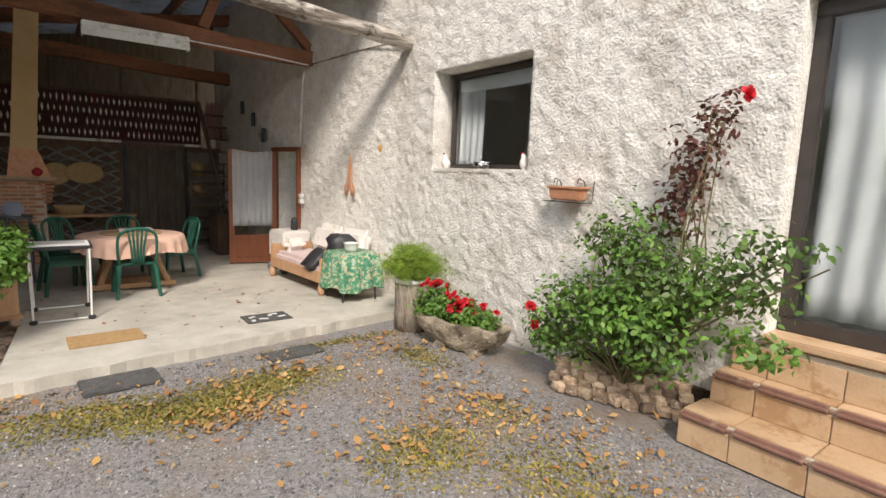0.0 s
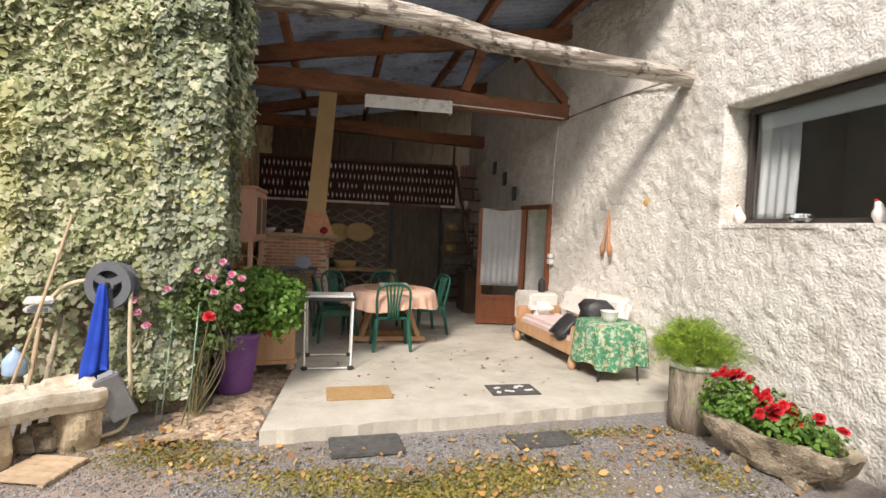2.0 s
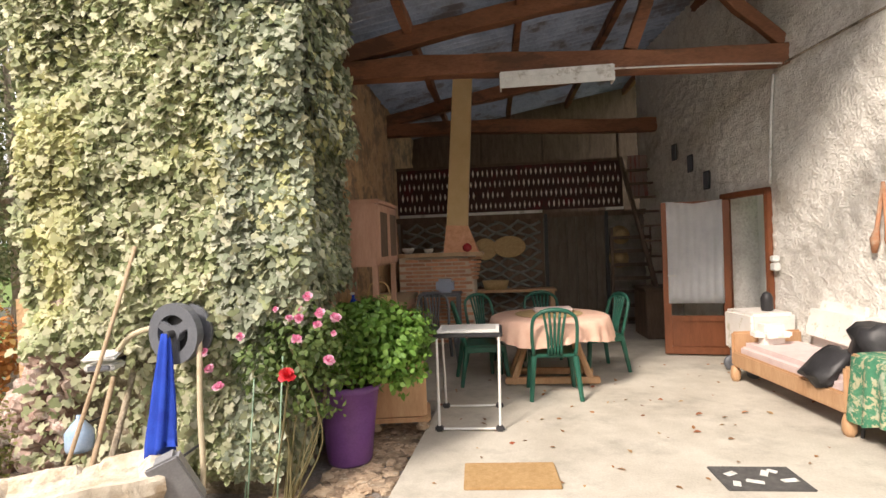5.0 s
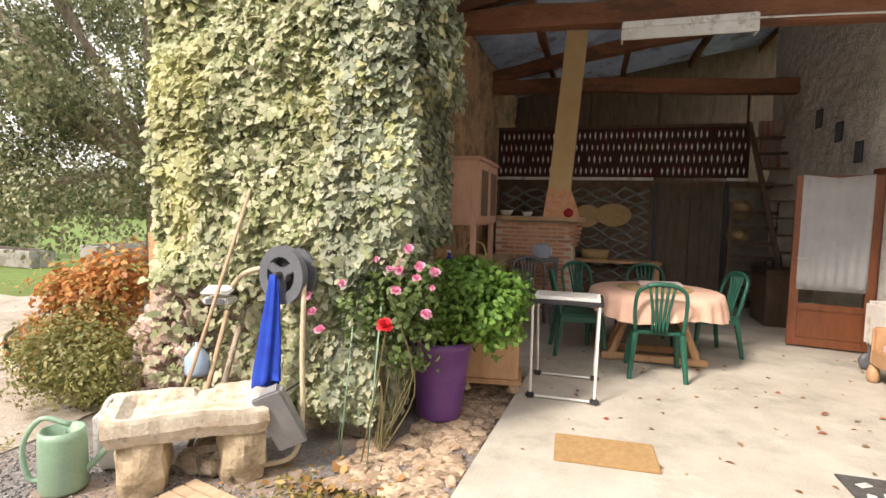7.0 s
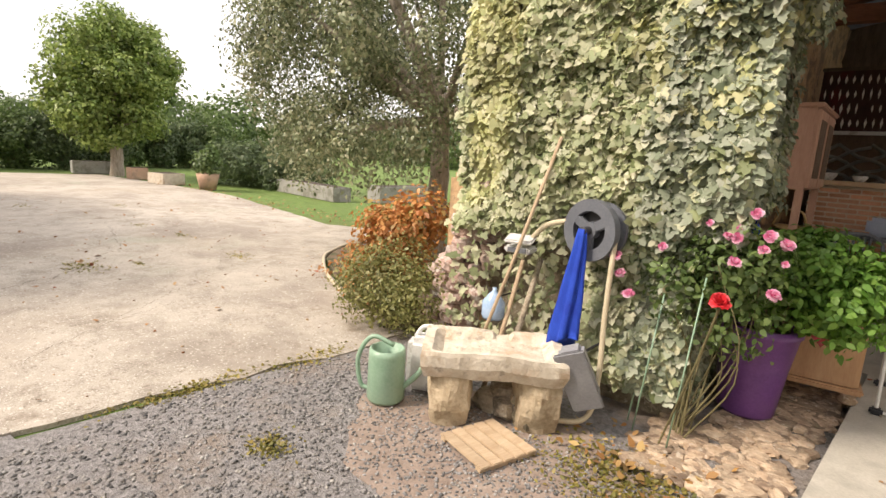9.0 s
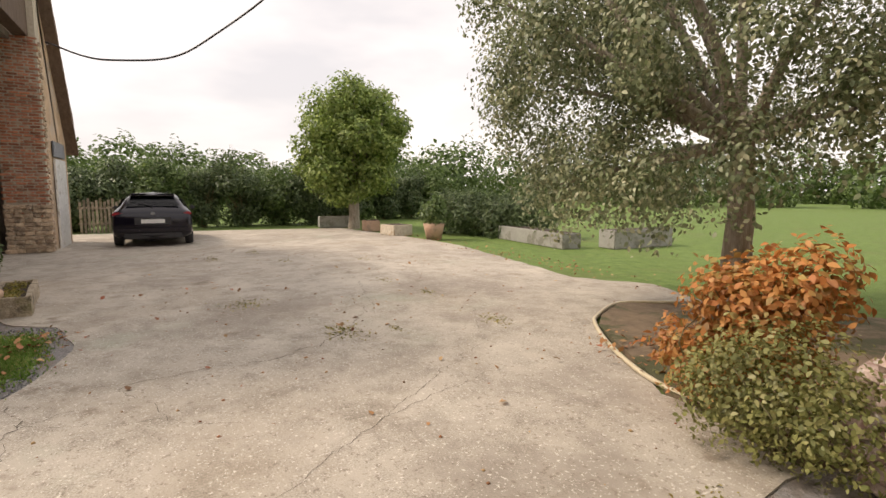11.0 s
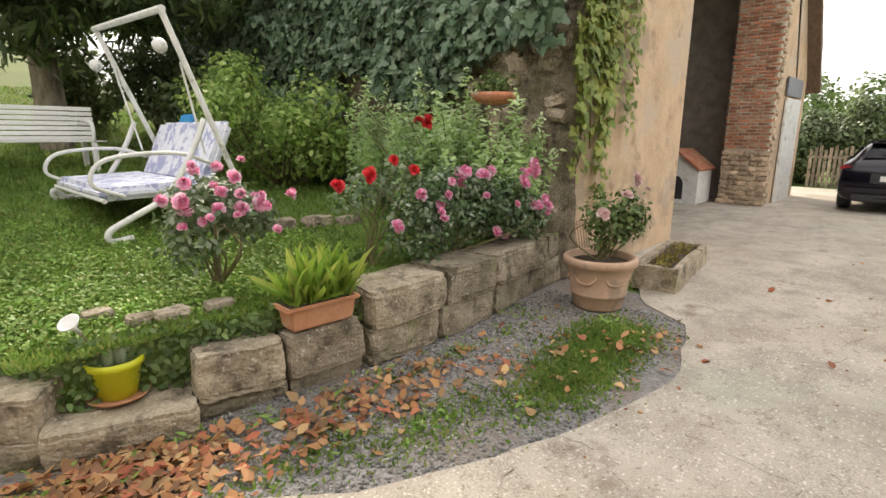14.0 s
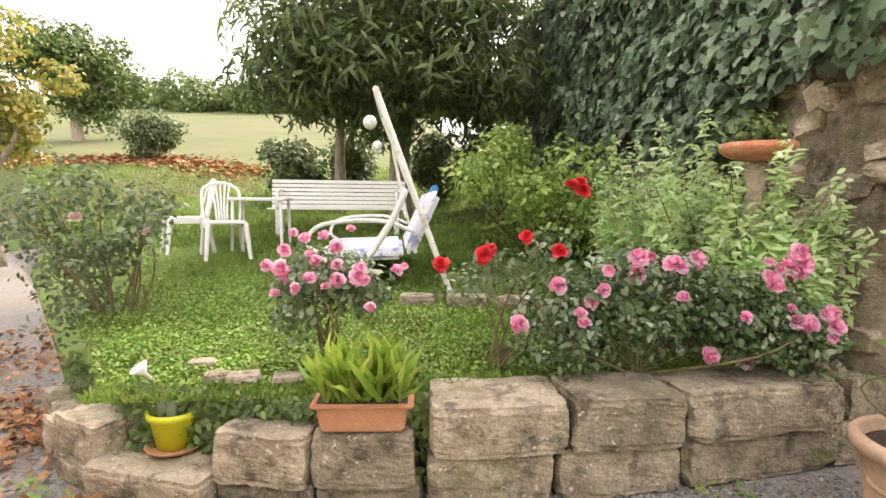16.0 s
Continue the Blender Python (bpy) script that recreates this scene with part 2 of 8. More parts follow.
SHEET = surface("grey corrugated sheet", (0.14, 0.15, 0.17), (0.27, 0.29, 0.32), 3, 0.7, 0.3, 30, (0.1, 0.08, 0.07), 1.5, 0.4)
BACKWALL = surface("dark barn wall", (0.15, 0.13, 0.11), (0.31, 0.275, 0.235), 4, 0.95, 0.6, 40)
LATTICE = surface("grey-green woven lattice", (0.15, 0.155, 0.14), (0.29, 0.29, 0.265), 6, 0.9, 0.4, 50)
HOOD = surface("cream painted flue", (0.6, 0.42, 0.2), (0.7, 0.52, 0.28), 3, 0.7, 0.15, 50)
WHITE = surface("white enamel", (0.72, 0.72, 0.7), (0.82, 0.82, 0.8), 5, 0.4, 0.05, 60)
WHITE_OLD = surface("weathered white paint", (0.6, 0.6, 0.58), (0.8, 0.8, 0.78), 8, 0.5, 0.1, 60, (0.4, 0.38, 0.33), 6, 0.25)
BROWN_FRAME = surface("dark brown window frame", (0.035, 0.027, 0.024), (0.06, 0.05, 0.045), 6, 0.45, 0.1, 60)
CURTAIN = surface("white net curtain", (0.74, 0.75, 0.78), (0.86, 0.87, 0.89), 6, 0.9, 0.2, 120)
GREEN_PLASTIC = surface("dark green plastic", (0.012, 0.09, 0.06), (0.02, 0.13, 0.09), 6, 0.4, 0.05, 70)
BLACK = surface("black plastic", (0.02, 0.02, 0.022), (0.045, 0.045, 0.05), 6, 0.5, 0.1, 70)
GREY_PLASTIC = surface("grey plastic", (0.1, 0.11, 0.13), (0.16, 0.17, 0.19), 6, 0.45, 0.1, 70)
SILVER = surface("grey moulded plastic", (0.2, 0.205, 0.22), (0.31, 0.315, 0.33), 5, 0.35, 0.05, 70)
CLOTH_PEACH = surface("peach tablecloth", (0.74, 0.46, 0.35), (0.84, 0.58, 0.46), 9, 0.9, 0.2, 150)
BLUE_CLOTH = surface("royal blue cloth", (0.005, 0.03, 0.32), (0.012, 0.07, 0.5), 5, 0.85, 0.3, 150)
PURPLE = surface("purple glazed pot", (0.13, 0.045, 0.2), (0.2, 0.08, 0.3), 3, 0.35, 0.08, 60)
TERRA = surface("terracotta", (0.42, 0.19, 0.1), (0.55, 0.28, 0.16), 6, 0.85, 0.2, 60, (0.5, 0.36, 0.26), 4, 0.3)
TERRA_PALE = surface("pale old terracotta", (0.43, 0.28, 0.19), (0.58, 0.4, 0.29), 6, 0.9, 0.3, 60, (0.3, 0.22, 0.16), 3, 0.4)
LIME = surface("lime yellow plastic", (0.52, 0.55, 0.02), (0.62, 0.65, 0.04), 5, 0.35, 0.05, 60)
SAGE = surface("sage green plastic", (0.22, 0.36, 0.25), (0.32, 0.46, 0.34), 5, 0.4, 0.1, 60)
COIR = surface("coir mat", (0.36, 0.22, 0.09), (0.5, 0.33, 0.16), 30, 1, 0.8, 160)
RUBBER = surface("dark rubber mat", (0.05, 0.05, 0.05), (0.12, 0.115, 0.11), 20, 0.9, 0.6, 90)
HOSE = surface("cream hose", (0.5, 0.42, 0.28), (0.64, 0.56, 0.4), 8, 0.5, 0.1, 60)
BARK = surface("grey bark", (0.2, 0.16, 0.12), (0.52, 0.45, 0.37), 8, 0.95, 1.0, 40, stretch=(2, 2, 0.4), depth=0.03)
STEM = surface("green-brown stem", (0.1, 0.09, 0.04), (0.2, 0.17, 0.08), 12, 0.8, 0.4, 60)
STRAW = surface("woven straw", (0.42, 0.28, 0.13), (0.58, 0.42, 0.22), 30, 0.9, 0.6, 120)
SOIL = surface("potting soil", (0.03, 0.022, 0.015), (0.09, 0.065, 0.045), 30, 1, 1, 90)
PALLET = surface("bare pallet wood", (0.42, 0.3, 0.19), (0.58, 0.45, 0.31), 5, 0.9, 0.4, 50, stretch=(0.5, 2, 2), vary=0.12)
BED_FABRIC = surface("pale flowered fabric", (0.78, 0.73, 0.68), (0.84, 0.81, 0.78), 6, 0.95, 0.2, 120, (0.55, 0.5, 0.36), 9, 0.18)
PINK_FABRIC = surface("faded pink sheet", (0.62, 0.48, 0.47), (0.72, 0.6, 0.58), 6, 0.95, 0.2, 120)
GREEN_CLOTH = surface("green patterned cloth", (0.03, 0.17, 0.095), (0.09, 0.3, 0.17), 9, 0.9, 0.2, 120, (0.55, 0.5, 0.33), 21, 0.4, dirt_edge=0.03)
overlay(GREEN_CLOTH, (0.5, 0.56, 0.44), 6, 0.55, 0.6, 0.7)
STRIPE_CUSHION = surface("blue and white cushion", (0.6, 0.62, 0.72), (0.78, 0.79, 0.85), 8, 0.9, 0.2, 120, (0.3, 0.33, 0.52), 7, 0.42, dirt_edge=0.03)
CAR_PAINT = surface("black car paint", (0.008, 0.007, 0.013), (0.014, 0.012, 0.02), 4, 0.16, 0.0, 60)
DARK_GLASS = surface("dark tinted glass", (0.01, 0.012, 0.014), (0.016, 0.018, 0.02), 4, 0.05, 0.0, 60)
RED_LENS = surface("red lamp lens", (0.3, 0.012, 0.02), (0.42, 0.03, 0.04), 8, 0.2, 0.05, 60)
GLASS = glass("window glass")
IVY = leafy("variegated ivy", [(0.2, 0.245, 0.11), (0.36, 0.4, 0.21), (0.53, 0.54, 0.33), (0.66, 0.64, 0.46), (0.31, 0.36, 0.18), (0.68, 0.66, 0.48), (0.35, 0.4, 0.2)])
IVY_YELLOW = leafy("yellowing ivy", [(0.45, 0.46, 0.2), (0.62, 0.6, 0.34), (0.4, 0.43, 0.2), (0.68, 0.64, 0.42)])
# the ivy again, with the shade of the barn side put into its tones
IVY_SHADE = leafy("grey-green ivy with shade in its colour", [(0.2, 0.24, 0.15), (0.36, 0.4, 0.28), (0.56, 0.58, 0.46)])
CREEPER = leafy("dark creeper", [(0.1, 0.17, 0.1), (0.19, 0.28, 0.17), (0.32, 0.41, 0.29)], 0.4)
CREEPER_LIGHT = leafy("bright hanging creeper", [(0.13, 0.2, 0.03), (0.24, 0.3, 0.06), (0.36, 0.37, 0.1)])
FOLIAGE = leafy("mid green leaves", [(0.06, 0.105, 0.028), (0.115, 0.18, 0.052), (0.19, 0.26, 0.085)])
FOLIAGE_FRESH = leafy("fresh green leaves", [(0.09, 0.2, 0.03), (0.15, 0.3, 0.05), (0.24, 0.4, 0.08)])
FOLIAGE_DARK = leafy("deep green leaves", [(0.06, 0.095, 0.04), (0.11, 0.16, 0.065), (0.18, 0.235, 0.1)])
FOLIAGE_GREY = leafy("grey-green birch leaves", [(0.11, 0.14, 0.065), (0.21, 0.25, 0.125), (0.34, 0.37, 0.22), (0.46, 0.44, 0.28)])
FOLIAGE_ROSE = leafy("blue-green rose leaves", [(0.085, 0.135, 0.06), (0.16, 0.225, 0.11), (0.32, 0.38, 0.26)])
# the last, palest tone paints glints of light on some of the leaves
FOLIAGE_BUSH = leafy("dark rose leaves with painted glints", [(0.05, 0.1, 0.04), (0.09, 0.16, 0.06), (0.14, 0.22, 0.09), (0.42, 0.48, 0.36)], 0.4)
FOLIAGE_RED = leafy("bronze young leaves", [(0.1, 0.03, 0.025), (0.17, 0.06, 0.045), (0.09, 0.07, 0.035)])
FOLIAGE_ORANGE = leafy("orange autumn leaves", [(0.5, 0.18, 0.05), (0.64, 0.33, 0.11), (0.42, 0.16, 0.05), (0.45, 0.36, 0.12)])
DEAD_LEAF = leafy("fallen leaves", [(0.3, 0.12, 0.045), (0.42, 0.22, 0.09), (0.16, 0.08, 0.04), (0.52, 0.34, 0.16), (0.36, 0.1, 0.05), (0.22, 0.13, 0.07)], 0.8, 0.1)
LEAF_TAN = leafy("yellow-brown fallen leaves", [(0.38, 0.2, 0.06), (0.5, 0.31, 0.11), (0.28, 0.13, 0.05), (0.56, 0.4, 0.17), (0.45, 0.2, 0.06), (0.3, 0.2, 0.08)], 0.8, 0.1)
GRASS = leafy("grass blades", [(0.1, 0.2, 0.03), (0.16, 0.29, 0.05), (0.25, 0.36, 0.085), (0.32, 0.33, 0.11)])
CLOVER = leafy("clover and low lawn weeds", [(0.12, 0.25, 0.035), (0.2, 0.36, 0.06), (0.26, 0.4, 0.085), (0.3, 0.35, 0.1)])
MOSS = leafy("moss and low weeds", [(0.16, 0.17, 0.035), (0.3, 0.26, 0.06), (0.42, 0.32, 0.09)])
PETAL_PINK = leafy("pink petals", [(0.86, 0.2, 0.42), (0.92, 0.42, 0.62), (0.95, 0.62, 0.78), (0.96, 0.78, 0.87)], 0.6, 0.5)
PETAL_RED = leafy("red petals", [(0.6, 0.012, 0.02), (0.74, 0.035, 0.05), (0.78, 0.09, 0.11)], 0.6, 0.2)
PETAL_PALE = leafy("pale pink petals", [(0.76, 0.5, 0.5), (0.8, 0.66, 0.64)], 0.6, 0.3)


# ---- building helpers ----
def root(name, at, label, category, turn=0.0, group="", kind=""):
    e = new(name)
    e.matrix_basis = pose(at[0], at[1], at[2], 0, 0, turn)
    e.empty_display_size = 0.1
    return tagged(e, label, category, group, kind)


def mesh_of(bm, name, smooth=False):
    me = bpy.data.meshes.new(name)
    bmesh.ops.recalc_face_normals(bm, faces=bm.faces)
    bm.to_mesh(me)
    bm.free()
    if smooth:
        me.polygons.foreach_set("use_smooth", [True] * len(me.polygons))
    return me


def part(name, bm, material, parent=None, label="", smooth=False):
    me = bm if isinstance(bm, bpy.types.Mesh) else mesh_of(bm, name, smooth)
    if not me.materials:
        me.materials.append(material)
    ob = new(name, me)
    ob.parent = parent
    return tagged(ob, label)


def structure(name, bm, material, label, smooth=False, category=""):
    return tagged(part(name, bm, material, None, label, smooth), category=category, kind="structure")


def box(bm, a, b, bevel=0.0, m=None):
    """A block from corner a to corner b, its edges bevelled, moved by m."""
    g = bmesh.ops.create_cube(bm, size=1)["verts"]
    c = [(p + q) / 2 for p, q in zip(a, b)]
    d = [abs(q - p) for p, q in zip(a, b)]
    bmesh.ops.transform(bm, matrix=Matrix.Translation(c) @ Matrix.Diagonal((*d, 1)), verts=g)
    if bevel:
        es = list({e for v in g for e in v.link_edges})
        r = bmesh.ops.bevel(bm, geom=es, offset=min(bevel, min(d) * 0.45), segments=2, affect="EDGES")
        g = list({v for f in r["faces"] for v in f.verts} | {v for v in g if v.is_valid})
    if m is not None:
        bmesh.ops.transform(bm, matrix=m, verts=g)
    return g


def boxed(a, b, bevel=0.0, m=None):
    bm = bmesh.new()
    box(bm, a, b, bevel, m)
    return bm


def tube(bm, pts, r, seg=8, cap=True):
    """A round bar along pts; r is one radius or one for each point."""
    pts = [Vector(p) for p in pts]
    rs = r if isinstance(r, (list, tuple)) else [r] * len(pts)
    rings = []
    side = None
    for i, p in enumerate(pts):
        d = (pts[min(i + 1, len(pts) - 1)] - pts[max(i - 1, 0)]).normalized()
        if side is None:
            side = d.orthogonal().normalized()
        side = (side - d * side.dot(d)).normalized()
        up = d.cross(side)
        rings.append([bm.verts.new(p + rs[i] * (math.cos(k * math.tau / seg) * side + math.sin(k * math.tau / seg) * up)) for k in range(seg)])
    for a, b in zip(rings, rings[1:]):
        for k in range(seg):
            bm.faces.new((a[k], a[(k + 1) % seg], b[(k + 1) % seg], b[k]))
    if cap:
        bm.faces.new(rings[0][::-1])
        bm.faces.new(rings[-1])


def tubed(pts, r, seg=8):
    bm = bmesh.new()
    tube(bm, pts, r, seg)
    return bm


def lathe(profile, seg=28, bm=None):
    """A turned body from (radius, height) pairs."""
    bm = bm or bmesh.new()
    rings = [[bm.verts.new((max(r, 1e-4) * math.cos(k * math.tau / seg), max(r, 1e-4) * math.sin(k * math.tau / seg), z)) for k in range(seg)] for r, z in profile]
    for a, b in zip(rings, rings[1:]):
        for k in range(seg):
            bm.faces.new((a[k], a[(k + 1) % seg], b[(k + 1) % seg], b[k]))
    bm.faces.new(rings[0][::-1])
    bm.faces.new(rings[-1])
    return bm


def prism(poly, z0, z1, bm=None):
    bm = bm or bmesh.new()
    lo = [bm.verts.new((x, y, z0)) for x, y in poly]
    hi = [bm.verts.new((x, y, z1)) for x, y in poly]
    bm.faces.new(lo[::-1])
    bm.faces.new(hi)
    for i in range(len(poly)):
        j = (i + 1) % len(poly)
        bm.faces.new((lo[i], lo[j], hi[j], hi[i]))
    return bm


def curved(pts, n=8):
    """A smooth line through pts."""
    P = [Vector(p) for p in pts]
    P = [2 * P[0] - P[1], *P, 2 * P[-1] - P[-2]]
    out = []
    for i in range(1, len(P) - 2):
        for k in range(n):
            t = k / n
            a, b, c, d = P[i - 1], P[i], P[i + 1], P[i + 2]
            out.append(0.5 * (2 * b + (c - a) * t + (2 * a - 5 * b + 4 * c - d) * t * t + (3 * b - a - 3 * c + d) * t ** 3))
    return [*out, P[-2]]


def roughen(bm, amount, scale=3.0, seed=0.0):
    for v in bm.verts:
        v.co += amount * noise.noise_vector(v.co * scale + Vector((seed, seed * 1.7, 3.1)))
    return bm


def rock(size, seed, cuts=2, amount=0.12):
    """A rough stone of that size about the origin."""
    bm = bmesh.new()
    bmesh.ops.create_cube(bm, size=1)
    bmesh.ops.subdivide_edges(bm, edges=bm.edges, cuts=cuts, use_grid_fill=True)
    for v in bm.verts:
        c = v.co.copy()
        v.co = c.lerp(c.normalized() * 0.6, 0.5) + amount * noise.noise_vector(c * 2.3 + Vector((seed * 7.3, seed * 3.1, seed)))
        v.co = Vector((v.co.x * size[0], v.co.y * size[1], v.co.z * size[2]))
    return bm


LEAF_OVAL = ((0, 0, 0), (0.27, 0.3, 0.09), (0.25, 0.62, 0.08), (0, 1, -0.1), (-0.25, 0.62, 0.08), (-0.27, 0.3, 0.09))
LEAF_IVY = ((0, 0.1, 0), (0.34, -0.08, 0.08), (0.56, 0.3, 0.05), (0.3, 0.42, 0.07), (0.3, 0.68, 0.03), (0, 1, -0.12),
            (-0.3, 0.68, 0.03), (-0.3, 0.42, 0.07), (-0.56, 0.3, 0.05), (-0.34, -0.08, 0.08))
LEAF_LANCE = ((0, 0, 0), (0.17, 0.3, 0.03), (0.15, 0.6, 0), (0, 1, -0.16), (-0.15, 0.6, 0), (-0.17, 0.3, 0.03))
LEAF_CURL = ((0, 0, 0), (0.3, 0.25, 0.22), (0.27, 0.65, 0.16), (0, 1, 0.3), (-0.24, 0.62, 0.3), (-0.3, 0.3, 0.12))
LEAF_BULB = ((-0.03, 0, 0), (0.03, 0, 0), (0.055, 0.45, 0.05), (0.04, 0.8, -0.02), (0, 1, -0.16), (-0.04, 0.8, -0.02), (-0.055, 0.45, 0.05))
LEAF_BLADE = ((-0.03, 0, 0), (0.03, 0, 0), (0.028, 0.5, 0.02), (0, 1, 0.16), (-0.028, 0.5, 0.02))
LEAF_LONG = ((0, 0, 0), (0.1, 0.3, 0.03), (0.09, 0.62, 0), (0, 1, -0.16), (-0.09, 0.62, 0), (-0.1, 0.3, 0.03))
LEAF_PETAL = ((-0.12, 0, 0), (0.12, 0, 0), (0.42, 0.5, 0.12), (0.3, 0.92, 0.02), (-0.3, 0.92, 0.02), (-0.42, 0.5, 0.12))


def leaf_mesh(name, where, facing, sizes, shape, rng, droop=0.0, along=None):
    """One mesh of many leaves: where (n,3), the way their faces turn (n,3) and their lengths (n)."""
    n = len(where)
    where, f = np.asarray(where, float), np.asarray(facing, float)
    f = f / (np.linalg.norm(f, axis=1, keepdims=True) + 1e-9)
    up = rng.normal(size=(n, 3)) if along is None else np.asarray(along, float) + 0.25 * rng.normal(size=(n, 3))
    up[:, 2] -= droop
    y = up - f * (up * f).sum(1, keepdims=True)
    y /= np.linalg.norm(y, axis=1, keepdims=True) + 1e-9
    x = np.cross(y, f)
    s = np.asarray(shape, float)
    k = len(s)
    v = where[:, None, :] + np.asarray(sizes)[:, None, None] * (s[None, :, 0:1] * x[:, None, :] + s[None, :, 1:2] * y[:, None, :] + s[None, :, 2:3] * f[:, None, :])
    me = bpy.data.meshes.new(name)
    me.vertices.add(n * k)
    me.vertices.foreach_set("co", v.reshape(-1))
    me.loops.add(n * k)
    me.loops.foreach_set("vertex_index", np.arange(n * k, dtype=np.int32))
    me.polygons.add(n)
    me.polygons.foreach_set("loop_start", np.arange(0, n * k, k, dtype=np.int32))
    me.update(calc_edges=True)
    return me


def blob_points(rng, blobs, shell=0.55):
    """Points through uneven ellipsoids (x, y, z, rx, ry, rz, count), thicker towards their skins, and the way out."""
    ps, fs = [], []
    for x, y, z, rx, ry, rz, n in blobs:
        d = rng.normal(size=(n, 3))
        d /= np.linalg.norm(d, axis=1, keepdims=True)
        r = shell + (1 - shell) * rng.random(n) ** 0.6
        lump = 1 + 0.2 * np.sin(d[:, 0] * 5 + x * 3) * np.cos(d[:, 2] * 6 + y) + 0.12 * np.sin(d[:, 1] * 11 + z * 5)
        ps.append(np.array((x, y, z)) + d * np.array((rx, ry, rz)) * (r * lump)[:, None])
        fs.append(d + np.array((0, 0, 0.5)) + 0.55 * rng.normal(size=(n, 3)))
    return np.concatenate(ps), np.concatenate(fs)


def foliage(name, rng, blobs, size, shape, material, parent, shell=0.55, droop=0.25, label=""):
    p, f = blob_points(rng, blobs, shell)
    me = leaf_mesh(name, p, f, size * (0.6 + 0.7 * rng.random(len(p))), shape, rng, droop)
    return part(name, me, material, parent, label)


def flower_mesh(name, radius, rng, rings=3):
    ps, fs, al, sz = [], [], [], []
    for r in range(rings):
        count = 5 + 2 * (rings - r)
        for k in range(count):
            a = math.tau * (k + 0.5 * r) / count
            out = np.array((math.cos(a), math.sin(a), 0))
            tilt = 0.1 + 1.25 * r / max(1, rings - 1) + 0.22 * rng.normal()
            al.append(out * math.cos(tilt) + np.array((0, 0, math.sin(tilt))))
            fs.append(-out * math.sin(tilt) + np.array((0, 0, math.cos(tilt))))
            ps.append(out * radius * 0.3 * r / rings)
            sz.append(radius * (1.05 - 0.35 * r / rings) * rng.uniform(0.8, 1.15))
    return leaf_mesh(name, ps, fs, sz, LEAF_PETAL, rng, 0, al)


# ---- ground ----
def hill(x, y):
    """Height of the raised garden and of the meadow behind it."""
    z = 0.37 + 0.1 * max(0.0, -y) + 0.03 * noise.noise(Vector((x * 0.6, y * 0.6, 0)))
    if y < -8:
        z += 0.1 * (-y - 8)
    return z


structure("ground", prism([(-420, -420), (420, -420), (420, 420), (-420, 420)], -1.0, -0.13), GRASS_SOIL, "open green meadow reaching to the horizon")
structure("gravel_court", prism([(-2.6, 3.2), (-2.5, 5.2), (-2.4, 9.0), (5.2, 9.0), (5.2, -16), (1.6, -8), (-1.6, -3.4), (-4.0, 0.1), (-8.6, -0.2), (-8.6, 2.2), (-5.0, 3.0)], -0.5, -0.112),
          GRAVEL, "grey gravel court strewn with fallen leaves", category="gravel")
YARD_EDGE = [(-2.7, 3.16), (-2.6, 4.02), (-2.46, 5.23), (-2.5, 5.9), (-3.64, 6.1), (-5.3, 7.0), (-5.64, 7.37), (-6.1, 8.2), (-5.6, 9.3), (-6.9, 9.8), (-8.0, 9.05),
             (-10.7, 9.5), (-13.75, 9.9), (-16, 9.8), (-21.5, 8.9), (-22.4, 4), (-22.6, -4), (-10, -4), (-10, 0.6), (-8.8, 0.9), (-8.28, 1.2), (-8.05, 1.7), (-7.3, 1.9), (-6.67, 1.96), (-5.92, 1.8),
             (-4.95, 1.4), (-4.43, 0.95), (-3.6, 1.2), (-2.9, 2.2)]
yard_line = []
for i, p in enumerate(YARD_EDGE):
    q = YARD_EDGE[(i + 1) % len(YARD_EDGE)]
    steps = max(1, int(math.dist(p, q) / 0.18))
    for k in range(steps):
        x, y = p[0] + (q[0] - p[0]) * k / steps, p[1] + (q[1] - p[1]) * k / steps
        w = 0.07 * noise.noise(Vector((x * 3, y * 3, 0.5)))
        yard_line.append((x + w, y - w))
structure("yard", prism(yard_line, -0.5, -0.1), YARD, "large worn concrete farmyard with cracks and moss", category="yard")
BED = [(-2.5, 5.95), (-3.6, 6.12), (-5.25, 7.02), (-5.6, 7.4), (-6.05, 8.2), (-5.5, 9.25), (-4, 10.2), (-1.4, 10.2), (-1.3, 7.2), (-2.2, 6.6)]
structure("flower_bed", prism(BED, -0.4, -0.07), EARTH, "bare brown planting bed edged by a hose", category="bed")

patch = []
for k in range(60):
    a = k * math.tau / 60
    r = 1 + 0.35 * noise.noise(Vector((math.cos(a) * 1.3, math.sin(a) * 1.3, 2.0))) + 0.14 * noise.noise(Vector((math.cos(a) * 5, math.sin(a) * 5, 4.0)))
    patch.append((-0.75 + 1.05 * r * math.cos(a), 4.85 + 0.6 * r * math.sin(a)))
structure("bare_earth", prism(patch, -0.3, -0.108), surface("trodden stony earth", (0.2, 0.15, 0.12), (0.36, 0.285, 0.235), 12, 1, 0.8, 70, (0.42, 0.35, 0.29), 2.2, 0.4, depth=0.012, dirt_edge=0.2), "trodden brown earth before the stone sink", category="earth")

